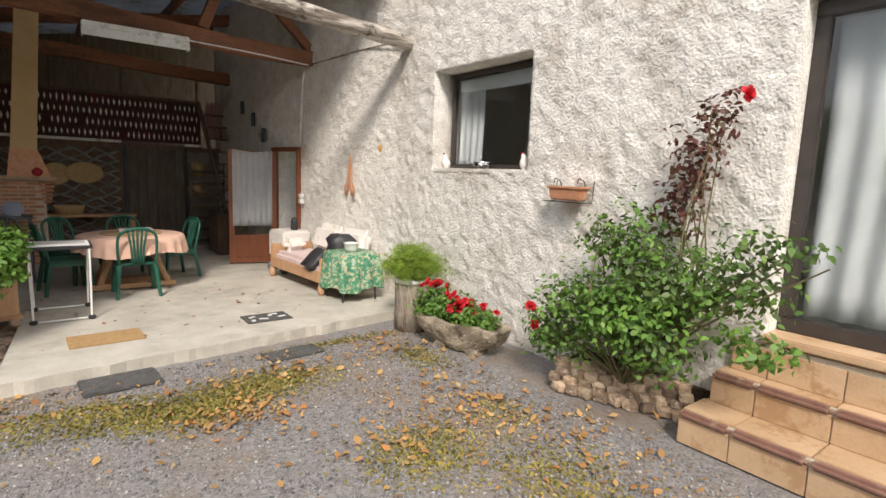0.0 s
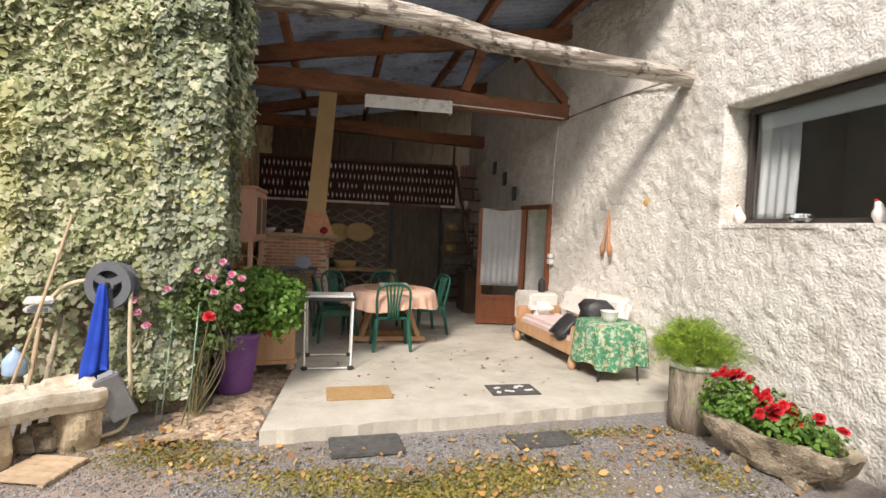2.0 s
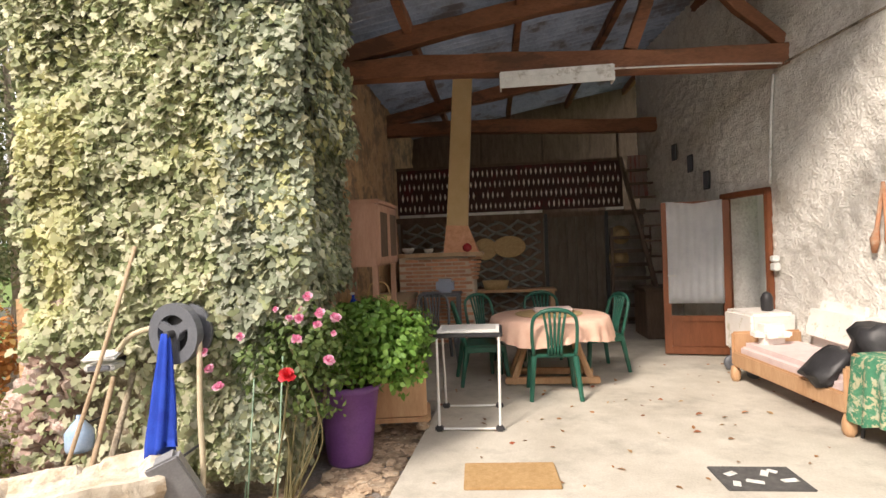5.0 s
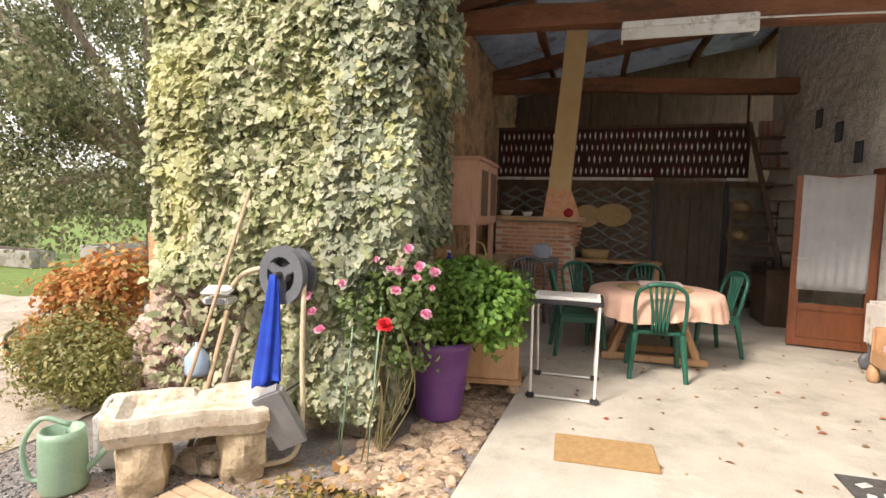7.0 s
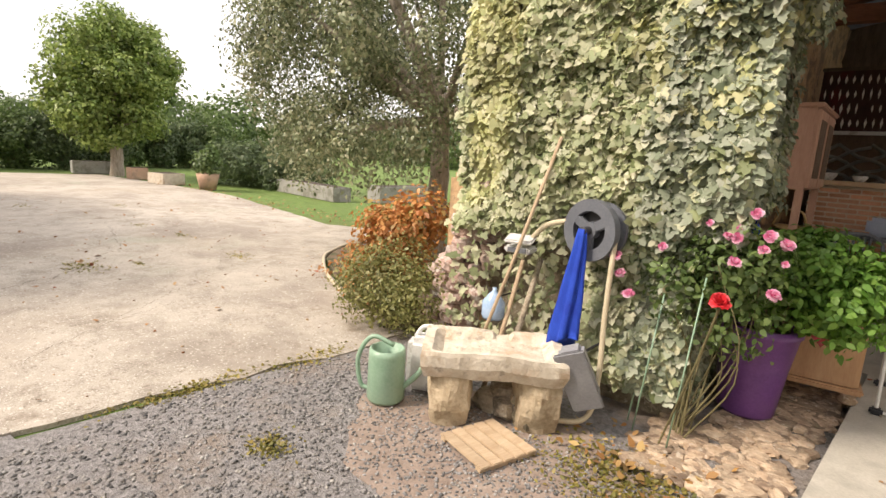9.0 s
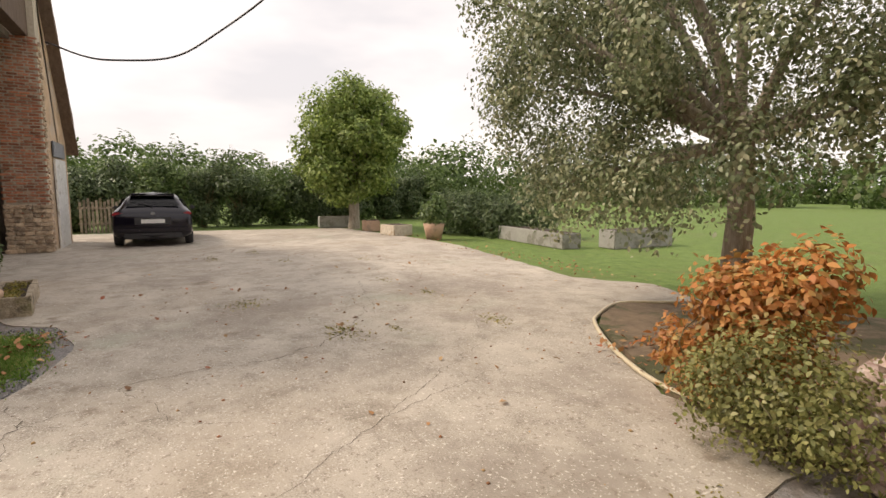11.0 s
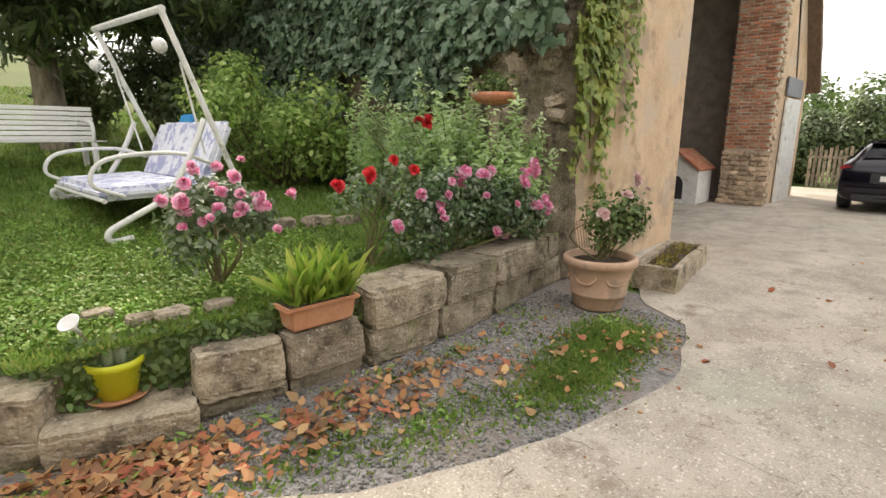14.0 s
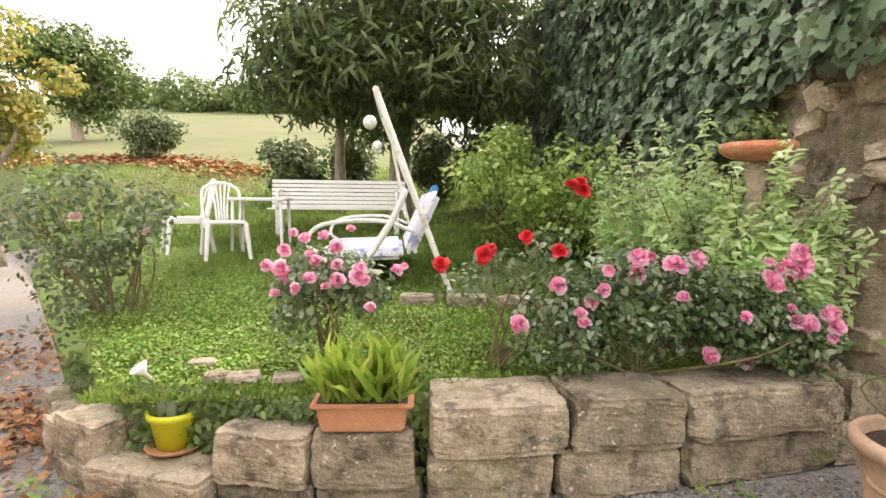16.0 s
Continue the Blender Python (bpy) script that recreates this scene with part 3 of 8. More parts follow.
bm = bmesh.new()
FRONT = [(-8.62, 0.15), (-7.6, 0.22), (-6.6, 0.32), (-5.2, 0.25), (-4.2, 0.03), (-3.4, -0.9), (-1.6, -3.4), (1.6, -8), (5.2, -16), (40, -40)]
front = []
for p, q in zip(FRONT, FRONT[1:]):
    n_steps = max(2, int(math.dist(p, q) / 0.3)) if math.dist(p, q) < 12 else 20
    front += [(p[0] + (q[0] - p[0]) * k / n_steps, p[1] + (q[1] - p[1]) * k / n_steps) for k in range(n_steps)]
front.append(FRONT[-1])
rows = []
for i, (x, y) in enumerate(front):
    u = i / (len(front) - 1)
    bx, by = -8.62 + 200 * u ** 1.3, -150
    line = []
    for k in range(60):
        v = (k / 59) ** 2.6
        px, py = x + (bx - x) * v, y + (by - y) * v
        east = min(1.0, max(0.0, (x + 4.0) / 1.5)) if x > -4.0 else 0.0
        away = min(1.0, math.hypot(px - x, py - y) / 9.0) ** 0.8
        z = hill(px, py) * (1 - east) + east * (-0.1 + (hill(px, py) + 0.1) * away)
        line.append(bm.verts.new((px, py, z)))
    rows.append(line)
for a, b in zip(rows, rows[1:]):
    for k in range(59):
        bm.faces.new((a[k], a[k + 1], b[k + 1], b[k]))
for a, b in zip(rows, rows[1:]):
    c, d = bm.verts.new((a[0].co.x, a[0].co.y, -0.4)), bm.verts.new((b[0].co.x, b[0].co.y, -0.4))
    bm.faces.new((a[0], b[0], d, c))
lawn = structure("lawn", bm, GRASS_SOIL, "raised garden lawn climbing to a meadow", True, "lawn")
lawn.data.materials.append(FIELD)
lawn.data.materials.append(EARTH)
for face in lawn.data.polygons:
    edge = -10.6 + 0.5 * noise.noise(face.center * 0.4)
    face.material_index = 0 if face.center.y > edge else 2 if face.center.y > edge - 2.2 and face.center.x > -4.5 else 1


# ---- house wall and barn shell ----
def wall_x(y):
    if y < 6.6:
        return 4.77
    if y < 9.9:
        return 4.77 - 0.2 * (y - 6.6)
    return 4.11 - 0.1 * (y - 9.9)


def grid_wall(spots, z0, z1, step, openings, thick, amount, out):
    """A rough wall along spots (station, x, y) with openings (s0, s1, z0, z1); out is the way to its back."""
    bm = bmesh.new()
    nz = round((z1 - z0) / step)
    cols, backs = [], []
    for s, x, y in spots:
        col, bk = [], []
        for k in range(nz + 1):
            z = z0 + k * step
            near = any(a - 0.5 * step < s < b + 0.5 * step and c - 0.5 * step < z < d + 0.5 * step for a, b, c, d in openings)
            w = 0.012 if near else amount
            p = Vector((s, z, 0))
            h = w * (0.5 * noise.noise(p * 1.6) + 0.55 * noise.noise(p * 8) + 0.7 * noise.noise(p * 19) + 0.25 * noise.noise(p * 40))
            col.append(bm.verts.new((x - out[0] * h, y - out[1] * h, z)))
            bk.append((x + out[0] * thick, y + out[1] * thick, z))
        cols.append(col)
        backs.append([bm.verts.new(v) for v in bk])

    def hole(i, k):
        s, z = (spots[i][0] + spots[i + 1][0]) / 2, z0 + (k + 0.5) * step
        return any(a < s < b and c < z < d for a, b, c, d in openings)

    ns = len(spots) - 1
    for i in range(ns):
        for k in range(nz):
            if hole(i, k):
                continue
            bm.faces.new((cols[i][k], cols[i + 1][k], cols[i + 1][k + 1], cols[i][k + 1]))
            bm.faces.new((backs[i][k], backs[i][k + 1], backs[i + 1][k + 1], backs[i + 1][k]))
            for di, dk, e in ((-1, 0, ((i, k), (i, k + 1))), (1, 0, ((i + 1, k), (i + 1, k + 1))), (0, -1, ((i, k), (i + 1, k))), (0, 1, ((i, k + 1), (i + 1, k + 1)))):
                if not (0 <= i + di < ns and 0 <= k + dk < nz) or hole(i + di, k + dk):
                    (i1, k1), (i2, k2) = e
                    bm.faces.new((cols[i1][k1], cols[i2][k2], backs[i2][k2], backs[i1][k1]))
    return bm


STEP = 0.035
spots = [(-6 + STEP * i, wall_x(-6 + STEP * i), -6 + STEP * i) for i in range(int(18.6 / STEP) + 1)]
structure("wall_house", grid_wall(spots, -0.2, 6.8, STEP, [(4.1, 5.75, 1.75, 2.95), (-0.75, 1.75, 0.6, 2.9), (8.95, 9.75, 0.0, 2.05)], 0.4, 0.028, (1, 0)),
          RENDER_WHITE, "thick white house wall in rough lime render", True)
# the gap in the passage's far wall, unseen, is added to let sky light in
rooms = bmesh.new()
for a, b in (((7.8, -1.6, 0.4), (7.9, 7.2, 3.6)), ((5.18, 2.6, 0.4), (7.9, 2.7, 3.6)), ((5.18, 7.1, 0.4), (7.9, 7.2, 3.6)), ((5.18, -1.7, 0.4), (7.9, -1.6, 3.6)),
             ((5.18, -1.7, 3.5), (7.9, 7.2, 3.6)), ((5.18, -1.7, 0.4), (7.9, 7.2, 0.5)), ((4.5, 9.95, 0), (6.6, 10.05, 2.6)), ((4.7, 8.7, 0), (6.6, 8.8, 2.6)),
             ((6.5, 8.7, 0), (6.6, 10.05, 0.8)), ((6.5, 8.7, 2.3), (6.6, 10.05, 2.6)), ((6.5, 8.7, 0.8), (6.6, 8.9, 2.3)), ((6.5, 9.9, 0.8), (6.6, 10.05, 2.3)), ((4.7, 8.7, 2.5), (6.6, 10.05, 2.6)), ((4.5, 8.7, -0.05), (6.6, 10.05, 0))):
    box(rooms, a, b)
structure("wall_inner_rooms", rooms, surface("plain room plaster", (0.76, 0.74, 0.7), (0.84, 0.82, 0.78), 3, 0.9, 0.1), "plain pale rooms behind the openings")

lip = [(0.42 + 4.38 * k / 70, 5.24 + 0.48 * k / 70 + 0.03 * noise.noise(Vector((k * 0.35, 0.3, 0))) + 0.015 * noise.noise(Vector((k * 1.3, 0.7, 0)))) for k in range(71)]
structure("barn_floor", prism([*lip, (4.8, 9), (4.3, 12.5), (-0.7, 12.5), (-0.7, 7.9), (0.58, 7.8)], -0.4, 0.0), CONCRETE, "pale worn concrete barn floor with a raised front edge", category="floor")
structure("loft_floor", boxed((-0.7, 12.34, 1.98), (4.1, 14.6, 2.08)), DARKWOOD, "dark plank loft floor", category="floor")
spots = [(6.5 + 0.1 * i, -0.66, 6.5 + 0.1 * i) for i in range(82)]
structure("wall_barn_side", grid_wall(spots, -0.2, 4.0, 0.1, [], 0.5, 0.05, (-1, 0)), STONE_OCHRE, "ochre rubble stone wall of the barn", True)
structure("wall_barn_rear", boxed((-1.2, 12.42, -0.2), (4.6, 12.6, 2.0)), BACKWALL, "dark rear wall below the loft")
structure("wall_loft_rear", boxed((-1.2, 14.6, -0.2), (4.9, 14.8, 5.2)), DARKWOOD, "dark gable wall behind the loft")
spots = [(-1.93 + 0.1 * i, -1.93 + 0.1 * i, 6.05) for i in range(17)]
structure("wall_ivy_pier", grid_wall(spots, -0.2, 4.9, 0.1, [], 0.9, 0.05, (0, 1)), STONE_GREY, "grey rendered stone pier under the ivy", True)


def roof_z(x):
    return 3.86 + 0.18 * (x + 0.8)


bm = bmesh.new()
ny = int(8.6 / 0.04)
lines = []
for i in range(ny + 1):
    y = 6.15 + 0.04 * i
    lines.append([bm.verts.new((x, y, roof_z(x) + 0.14 + 0.022 * math.cos(y * math.tau / 0.16) + 0.03 * noise.noise(Vector((x, y * 0.3, 1))))) for x in (-1.3, 0.2, 1.7, 3.2, 4.75)])
for a, b in zip(lines, lines[1:]):
    for k in range(4):
        bm.faces.new((a[k], a[k + 1], b[k + 1], b[k]))
bmesh.ops.solidify(bm, geom=bm.faces[:], thickness=0.012)
tagged(part("ceiling_barn", bm, SHEET, None, "grey corrugated sheets of the barn roof", True), category="ceiling", kind="structure")


def timber(name, a, b, w, h, material=TIMBER, label="brown squared roof timber", category="beam", bend=0.02, group="roof timbers"):
    """A squared timber from a to b, slightly bowed, as a thing of its own."""
    a, b = Vector(a), Vector(b)
    d = (b - a)
    length = d.length
    d.normalize()
    side = d.cross(Vector((0, 0, 1))).normalized()
    up = side.cross(d)
    bm = bmesh.new()
    rings = []
    n = max(3, int(length / 0.25))
    for i in range(n + 1):
        t = i / n
        c = a + d * (length * t) + up * bend * math.sin(t * math.pi * 2.3 + length)
        j = [0.012 * noise.noise(Vector((t * length * 2, k, length))) for k in range(4)]
        rings.append([bm.verts.new(c + side * (sx * (w / 2 + j[k])) + up * (sy * (h / 2 + j[k]))) for k, (sx, sy) in enumerate(((-1, -1), (1, -1), (1, 1), (-1, 1)))])
    for r, s in zip(rings, rings[1:]):
        for k in range(4):
            bm.faces.new((r[k], r[(k + 1) % 4], s[(k + 1) % 4], s[k]))
    bm.faces.new(rings[0][::-1])
    bm.faces.new(rings[-1])
    bmesh.ops.bevel(bm, geom=bm.edges[:], offset=0.008, segments=1, affect="EDGES")
    return tagged(part(name, bm, material, None, label), category=category, group=group)


timber("tie_beam", (-0.9, 8.7, 3.63), (4.5, 8.7, 3.47), 0.2, 0.23)
timber("tie_beam", (-0.9, 11.8, 3.63), (4.2, 11.8, 3.46), 0.18, 0.22)
timber("rafter", (-0.9, 8.7, 3.74), (4.6, 8.7, 4.72), 0.16, 0.2)
timber("rafter", (-0.9, 11.8, 3.74), (4.3, 11.8, 4.68), 0.16, 0.2)
timber("roof_strut", (2.75, 8.7, 3.64), (3.0, 8.7, 4.4), 0.12, 0.14)
timber("roof_strut", (3.5, 8.7, 4.5), (4.35, 8.7, 3.6), 0.1, 0.14)
for x in (0.25, 1.55, 2.85, 4.1):
    timber("purlin", (x, 6.2, roof_z(x) + 0.03), (x, 14.5, roof_z(x) + 0.03), 0.09, 0.14)

# the bowed front beam of weathered oak
bm = bmesh.new()
axis = curved([(-0.3, 6.3, 3.66), (0.6, 6.28, 3.72), (1.6, 6.28, 3.67), (2.6, 6.3, 3.53), (3.5, 6.32, 3.46), (4.9, 6.36, 3.4)], 10)
tube(bm, axis, [0.125 - 0.03 * i / len(axis) for i in range(len(axis))], 14)
for v in bm.verts:
    v.co += 0.025 * noise.noise_vector(Vector((v.co.x * 1.6, v.co.y * 9, v.co.z * 9))) + 0.012 * noise.noise_vector(v.co * 14)
tagged(part("front_beam", bm, BEAM_GREY, None, "bowed silver-grey weathered oak beam across the barn front", True), category="beam")


# ---- openings of the house ----
def window_frame(name, x, y0, y1, z0, z1, w, label, bars=()):
    r = root(name, (x, (y0 + y1) / 2, z0), label, "window", kind="structure")
    h, d = z1 - z0, (y1 - y0) / 2
    for a, b in (((-0.035, -d, 0), (0.035, d, w)), ((-0.035, -d, h - w), (0.035, d, h)), ((-0.03, -d, w), (0.03, -d + w, h - w)), ((-0.03, d - w, w), (0.03, d, h - w)),
                 *(((-0.03, s - w / 2, w), (0.03, s + w / 2, h - w)) for s in bars)):
        part("frame", boxed(a, b, 0.008), BROWN_FRAME, r)
    pane = part("pane", boxed((-0.004, -d + w, w), (0.004, d - w, h - w)), GLASS, r)
    pane.visible_shadow = False
    return r


def drape(y0, y1, z0, z1, x, folds, deep, bm=None):
    """A hanging cloth in a plane of constant x, with soft folds."""
    bm = bm or bmesh.new()
    ny, nz = folds * 8, 10
    g = [[bm.verts.new((x + deep * math.sin(i / ny * folds * math.tau + 0.6 * math.sin(k * 0.5)) * (0.5 + 0.5 * k / nz) * (0.7 + 0.5 * noise.noise(Vector((i * 0.2, k * 0.1, y0)))),
                         y0 + (y1 - y0) * i / ny, z1 + (z0 - z1) * k / nz)) for k in range(nz + 1)] for i in range(ny + 1)]
    for i in range(ny):
        for k in range(nz):
            bm.faces.new((g[i][k], g[i + 1][k], g[i + 1][k + 1], g[i][k + 1]))
    bmesh.ops.solidify(bm, geom=bm.faces[:], thickness=0.003)
    return bm


window_frame("window_1", 5.05, 4.1, 5.72, 1.77, 2.94, 0.06, "wide dark-framed window set deep in the white wall")
window_frame("door_1", 4.97, -0.72, 1.74, 0.68, 2.9, 0.1, "dark brown glazed double door above tiled steps", (0.0,))
tagged(part("curtain", drape(-0.6, 1.62, 0.8, 2.8, 5.06, 12, 0.03), CURTAIN, None, "white net curtain hanging behind the glazed door", True), category="curtain")
tagged(part("curtain", drape(5.2, 5.66, 1.82, 2.86, 5.12, 4, 0.02), CURTAIN, None, "white curtain drawn aside in the window", True), category="curtain")
tagged(part("blind", boxed((5.1, 4.15, 2.72), (5.13, 5.66, 2.88), 0.01), CURTAIN, None, "pale roller blind rolled to the top", False), category="blind")
structure("window_sill", boxed((4.765, 4.12, 1.72), (5.02, 5.74, 1.775), 0.012), RENDER_WHITE, "rough rendered window sill")


def hen(at, turn, s=1.0):
    r = root("hen_figurine", at, "small cream ceramic hen standing on the sill", "ornament", turn)
    bm = lathe([(0.03, 0), (0.045, 0.015), (0.065, 0.06), (0.06, 0.1), (0.035, 0.14), (0.03, 0.17), (0.022, 0.195), (0.004, 0.205)], 16)
    for v in bm.verts:
        v.co.x = v.co.x * 1.25 + 0.35 * max(0.0, v.co.z - 0.08)
        v.co *= s
    part("body", bm, BED_FABRIC, r, "", True)
    part("tail", boxed((-0.1 * s, -0.015 * s, 0.07 * s), (-0.05 * s, 0.015 * s, 0.15 * s), 0.012), STRAW, r)
    part("comb", boxed((0.035 * s, -0.006 * s, 0.19 * s), (0.075 * s, 0.006 * s, 0.225 * s), 0.005), RED_LENS, r)


hen((4.86, 5.6, 1.775), 200, 0.85)
hen((4.86, 4.22, 1.775), 160, 0.8)
bowl = root("glass_bowl", (4.9, 4.95, 1.775), "small clear glass bowl on the window sill", "bowl")
part("body", lathe([(0.05, 0), (0.09, 0.03), (0.11, 0.08), (0.1, 0.085), (0.08, 0.04), (0.01, 0.02)], 20), GLASS, bowl, "", True)

# tiled steps up to the glazed door
LEVELS = ((4.25, 0.14, -0.1), (4.57, 0.37, 0.14), (4.73, 0.62, 0.37))
for i, (x, top, low) in enumerate(LEVELS):
    st = root("stair_step", (x, 0.5, low), "sand-coloured tiled step with a brown glazed nosing", "step", group="steps to the glazed door")
    end = 2.02 - 0.05 * i
    part("core", boxed((0.012, -1.9, 0), (4.95 - x if i == 2 else 4.76 - x, end - 0.512, top - low - 0.014)), MORTAR, st)
    y = -1.9
    while y < end - 0.5:
        y2 = min(y + 0.44, end - 0.5)
        part("riser_tile", boxed((-0.002, y + 0.004, 0.002), (0.014, y2 - 0.004, top - low - 0.05), 0.003), TILE, st)
        part("tread_tile", boxed((0.045, y + 0.004, top - low - 0.016), (0.335, y2 - 0.004, top - low), 0.003), TILE, st)
        if i == 2:
            y = y2
            continue
        part("nosing", boxed((-0.03, y + 0.003, top - low - 0.055), (0.043, y2 - 0.003, top - low + 0.001), 0.022), NOSING, st)
        y = y2
    part("side_tile", boxed((0.0, end - 0.512, 0.002), (0.42, end - 0.498, top - low - 0.02), 0.003), TILE, st)
structure("door_sill", boxed((4.71, -0.75, 0.621), (5.0, 1.74, 0.68), 0.01), TILE, "tiled sill under the glazed door")

# doorway to the house inside the barn, its leaf open
fr = root("door_frame", (4.3, 8.95, 0), "red-brown door frame in the rough wall", "door frame", math.degrees(math.atan2(0.8, -0.16)) - 90, kind="structure")
for a, b in (((-0.06, -0.02, 0), (0.06, 0.04, 2.07)), ((-0.06, 0.78, 0), (0.06, 0.84, 2.07)), ((-0.06, -0.02, 2.0), (0.06, 0.84, 2.07))):
    part("jamb", boxed(a, b, 0.008), DOORWOOD, fr)
leaf = root("door_2", (4.12, 9.6, 0.02), "half-glazed red-brown door standing open with a lace curtain", "door", math.degrees(math.atan2(0.14, -0.78)), kind="structure")
for a, b in (((0, -0.02, 0), (0.09, 0.02, 1.97)), ((0.71, -0.02, 0), (0.8, 0.02, 1.97)), ((0.09, -0.02, 1.88), (0.71, 0.02, 1.97)), ((0.09, -0.02, 0.42), (0.71, 0.02, 0.5)), ((0.09, -0.02, 0), (0.71, 0.02, 0.1))):
    part("rail", boxed(a, b, 0.006), DOORWOOD, leaf)
part("panel", boxed((0.09, -0.01, 0.1), (0.71, 0.01, 0.42), 0.006), DOORWOOD, leaf)
part("pane", boxed((0.09, -0.003, 0.5), (0.71, 0.003, 1.88)), GLASS, leaf)
part("door_handle", tubed([(0.74, 0.02, 1.02), (0.74, 0.06, 1.02), (0.64, 0.06, 1.02)], 0.01), WHITE, leaf, "white door handle")
dm = drape(0.08, 0.74, 0.66, 1.94, 0.0, 7, 0.012)
for v in dm.verts:
    v.co = Vector((v.co.y, 0.03 + v.co.x, v.co.z + (0.12 * abs(v.co.y - 0.41) if v.co.z > 1.9 else 0)))
part("lace_curtain", dm, CURTAIN, leaf, "white lace curtain", True)
for i, (y, z) in enumerate(((10.1, 2.3), (10.55, 2.6), (11.05, 2.85))):
    pl = root("wall_plaque", (wall_x(y) - 0.03, y, z), "small dark framed tile hung on the barn wall", "plaque", 6, "dark plaques")
    part("tile", boxed((-0.012, -0.07, -0.11), (0.012, 0.07, 0.11), 0.006), GREY_PLASTIC, pl)
    part("rim", boxed((-0.004, -0.085, -0.125), (0.008, 0.085, 0.125), 0.006), BLACK, pl)


def cable(name, pts, r, material, label, category="cable", n=6):
    return tagged(part(name, tubed(curved(pts, n), r, 6), material, None, label, True), category=category)


cable("wall_pipe", [(wall_x(8.9) - 0.05, 8.86, 2.1), (wall_x(8.8) - 0.05, 8.84, 2.8), (wall_x(8.75) - 0.05, 8.78, 3.3)], 0.018, WHITE_OLD, "thin pale pipe down the rough wall", "pipe")
cable("lamp_cable", [(2.5, 8.58, 3.42), (3.4, 8.59, 3.4), (wall_x(8.7) - 0.06, 8.6, 3.36)], 0.01, WHITE_OLD, "white cable along the tie beam")
cable("wall_cable", [(wall_x(8.7) - 0.05, 8.7, 3.36), (4.6, 7.4, 3.45), (4.72, 6.5, 3.44)], 0.012, STONE_GREY, "cable clipped across the rough wall")
sw = root("wall_switch", (wall_x(8.85) - 0.05, 8.84, 1.12), "white electric switch box on the wall", "switch")
part("box", boxed((-0.03, -0.05, 0), (0.04, 0.05, 0.09), 0.01), WHITE, sw)
part("cover", boxed((-0.035, -0.04, 0.1), (0.04, 0.04, 0.17), 0.01), WHITE, sw)

lamp = root("strip_light", (1.9, 8.56, 3.36), "cream fluorescent strip light fixed under the tie beam", "lamp", -1)
part("housing", boxed((-0.62, -0.09, 0.0), (0.62, 0.09, 0.08), 0.012), WHITE_OLD, lamp)
part("tube", tubed([(-0.59, -0.045, -0.05), (0.59, -0.045, -0.05)], 0.018), WHITE, lamp)
part("tube", tubed([(-0.59, 0.045, -0.05), (0.59, 0.045, -0.05)], 0.018), WHITE, lamp)
part("diffuser", boxed((-0.62, -0.085, -0.1), (0.62, -0.075, 0.0), 0.004), WHITE_OLD, lamp)
for s in (-1, 1):
    part("end_cap", boxed((s * 0.6, -0.08, -0.1), (s * 0.62, 0.08, 0.0), 0.004), WHITE_OLD, lamp)

# hooks and ornaments on the white wall
fk = root("wooden_fork_and_spoon", (4.53, 7.55, 1.95), "large carved wooden spoon and fork hung together", "ornament")
for s, nm in ((-1, "spoon"), (1, "fork")):
    part(nm, tubed([(0, 0, 0), (-0.02, s * 0.06, -0.4), (-0.02, s * 0.09, -0.5), (-0.02, s * 0.1, -0.62)], [0.014, 0.018, 0.04, 0.02], 8), TERRA, fk, "", True)
pq = root("sun_plaque", (4.735, 7.02, 2.05), "round yellow terracotta sun ornament", "ornament")
bm = lathe([(0.02, 0), (0.1, 0.01), (0.09, 0.03), (0.03, 0.045)], 18)
bmesh.ops.rotate(bm, verts=bm.verts, matrix=Matrix.Rotation(radians(-90), 3, "Y"))
part("disc", bm, surface("ochre glaze", (0.5, 0.27, 0.07), (0.7, 0.45, 0.16), 20, 0.7, 0.3), pq, "", True)
wp = root("hanging_planter", (4.62, 3.43, 1.5), "terracotta window box in a wire holder on the wall", "planter")
tr = bmesh.new()
box(tr, (-0.1, -0.24, 0), (0.1, 0.24, 0.15), 0.015)
for v in tr.verts:
    v.co.x *= 0.8 + v.co.z
    v.co.y *= 0.9 + 0.6 * v.co.z
part("box", tr, TERRA, wp)
part("rim", boxed((-0.11, -0.26, 0.13), (0.11, 0.26, 0.165), 0.012), TERRA, wp)
part("holder", tubed([(0.12, -0.28, 0.24), (0.1, -0.28, -0.02), (-0.12, -0.28, -0.02), (-0.12, 0.28, -0.02), (0.1, 0.28, -0.02), (0.12, 0.28, 0.24)], 0.006), BLACK, wp)
for s in (-0.16, 0.2):
    part("hook", tubed(curved([(0.12, s, 0.0), (0.1, s, 0.2), (0.02, s + 0.02, 0.26), (0.0, s + 0.03, 0.2)]), 0.006), BLACK, wp)

wp.matrix_basis = pose(4.64, 3.45, 1.5) @ Matrix.Scale(0.76, 4)

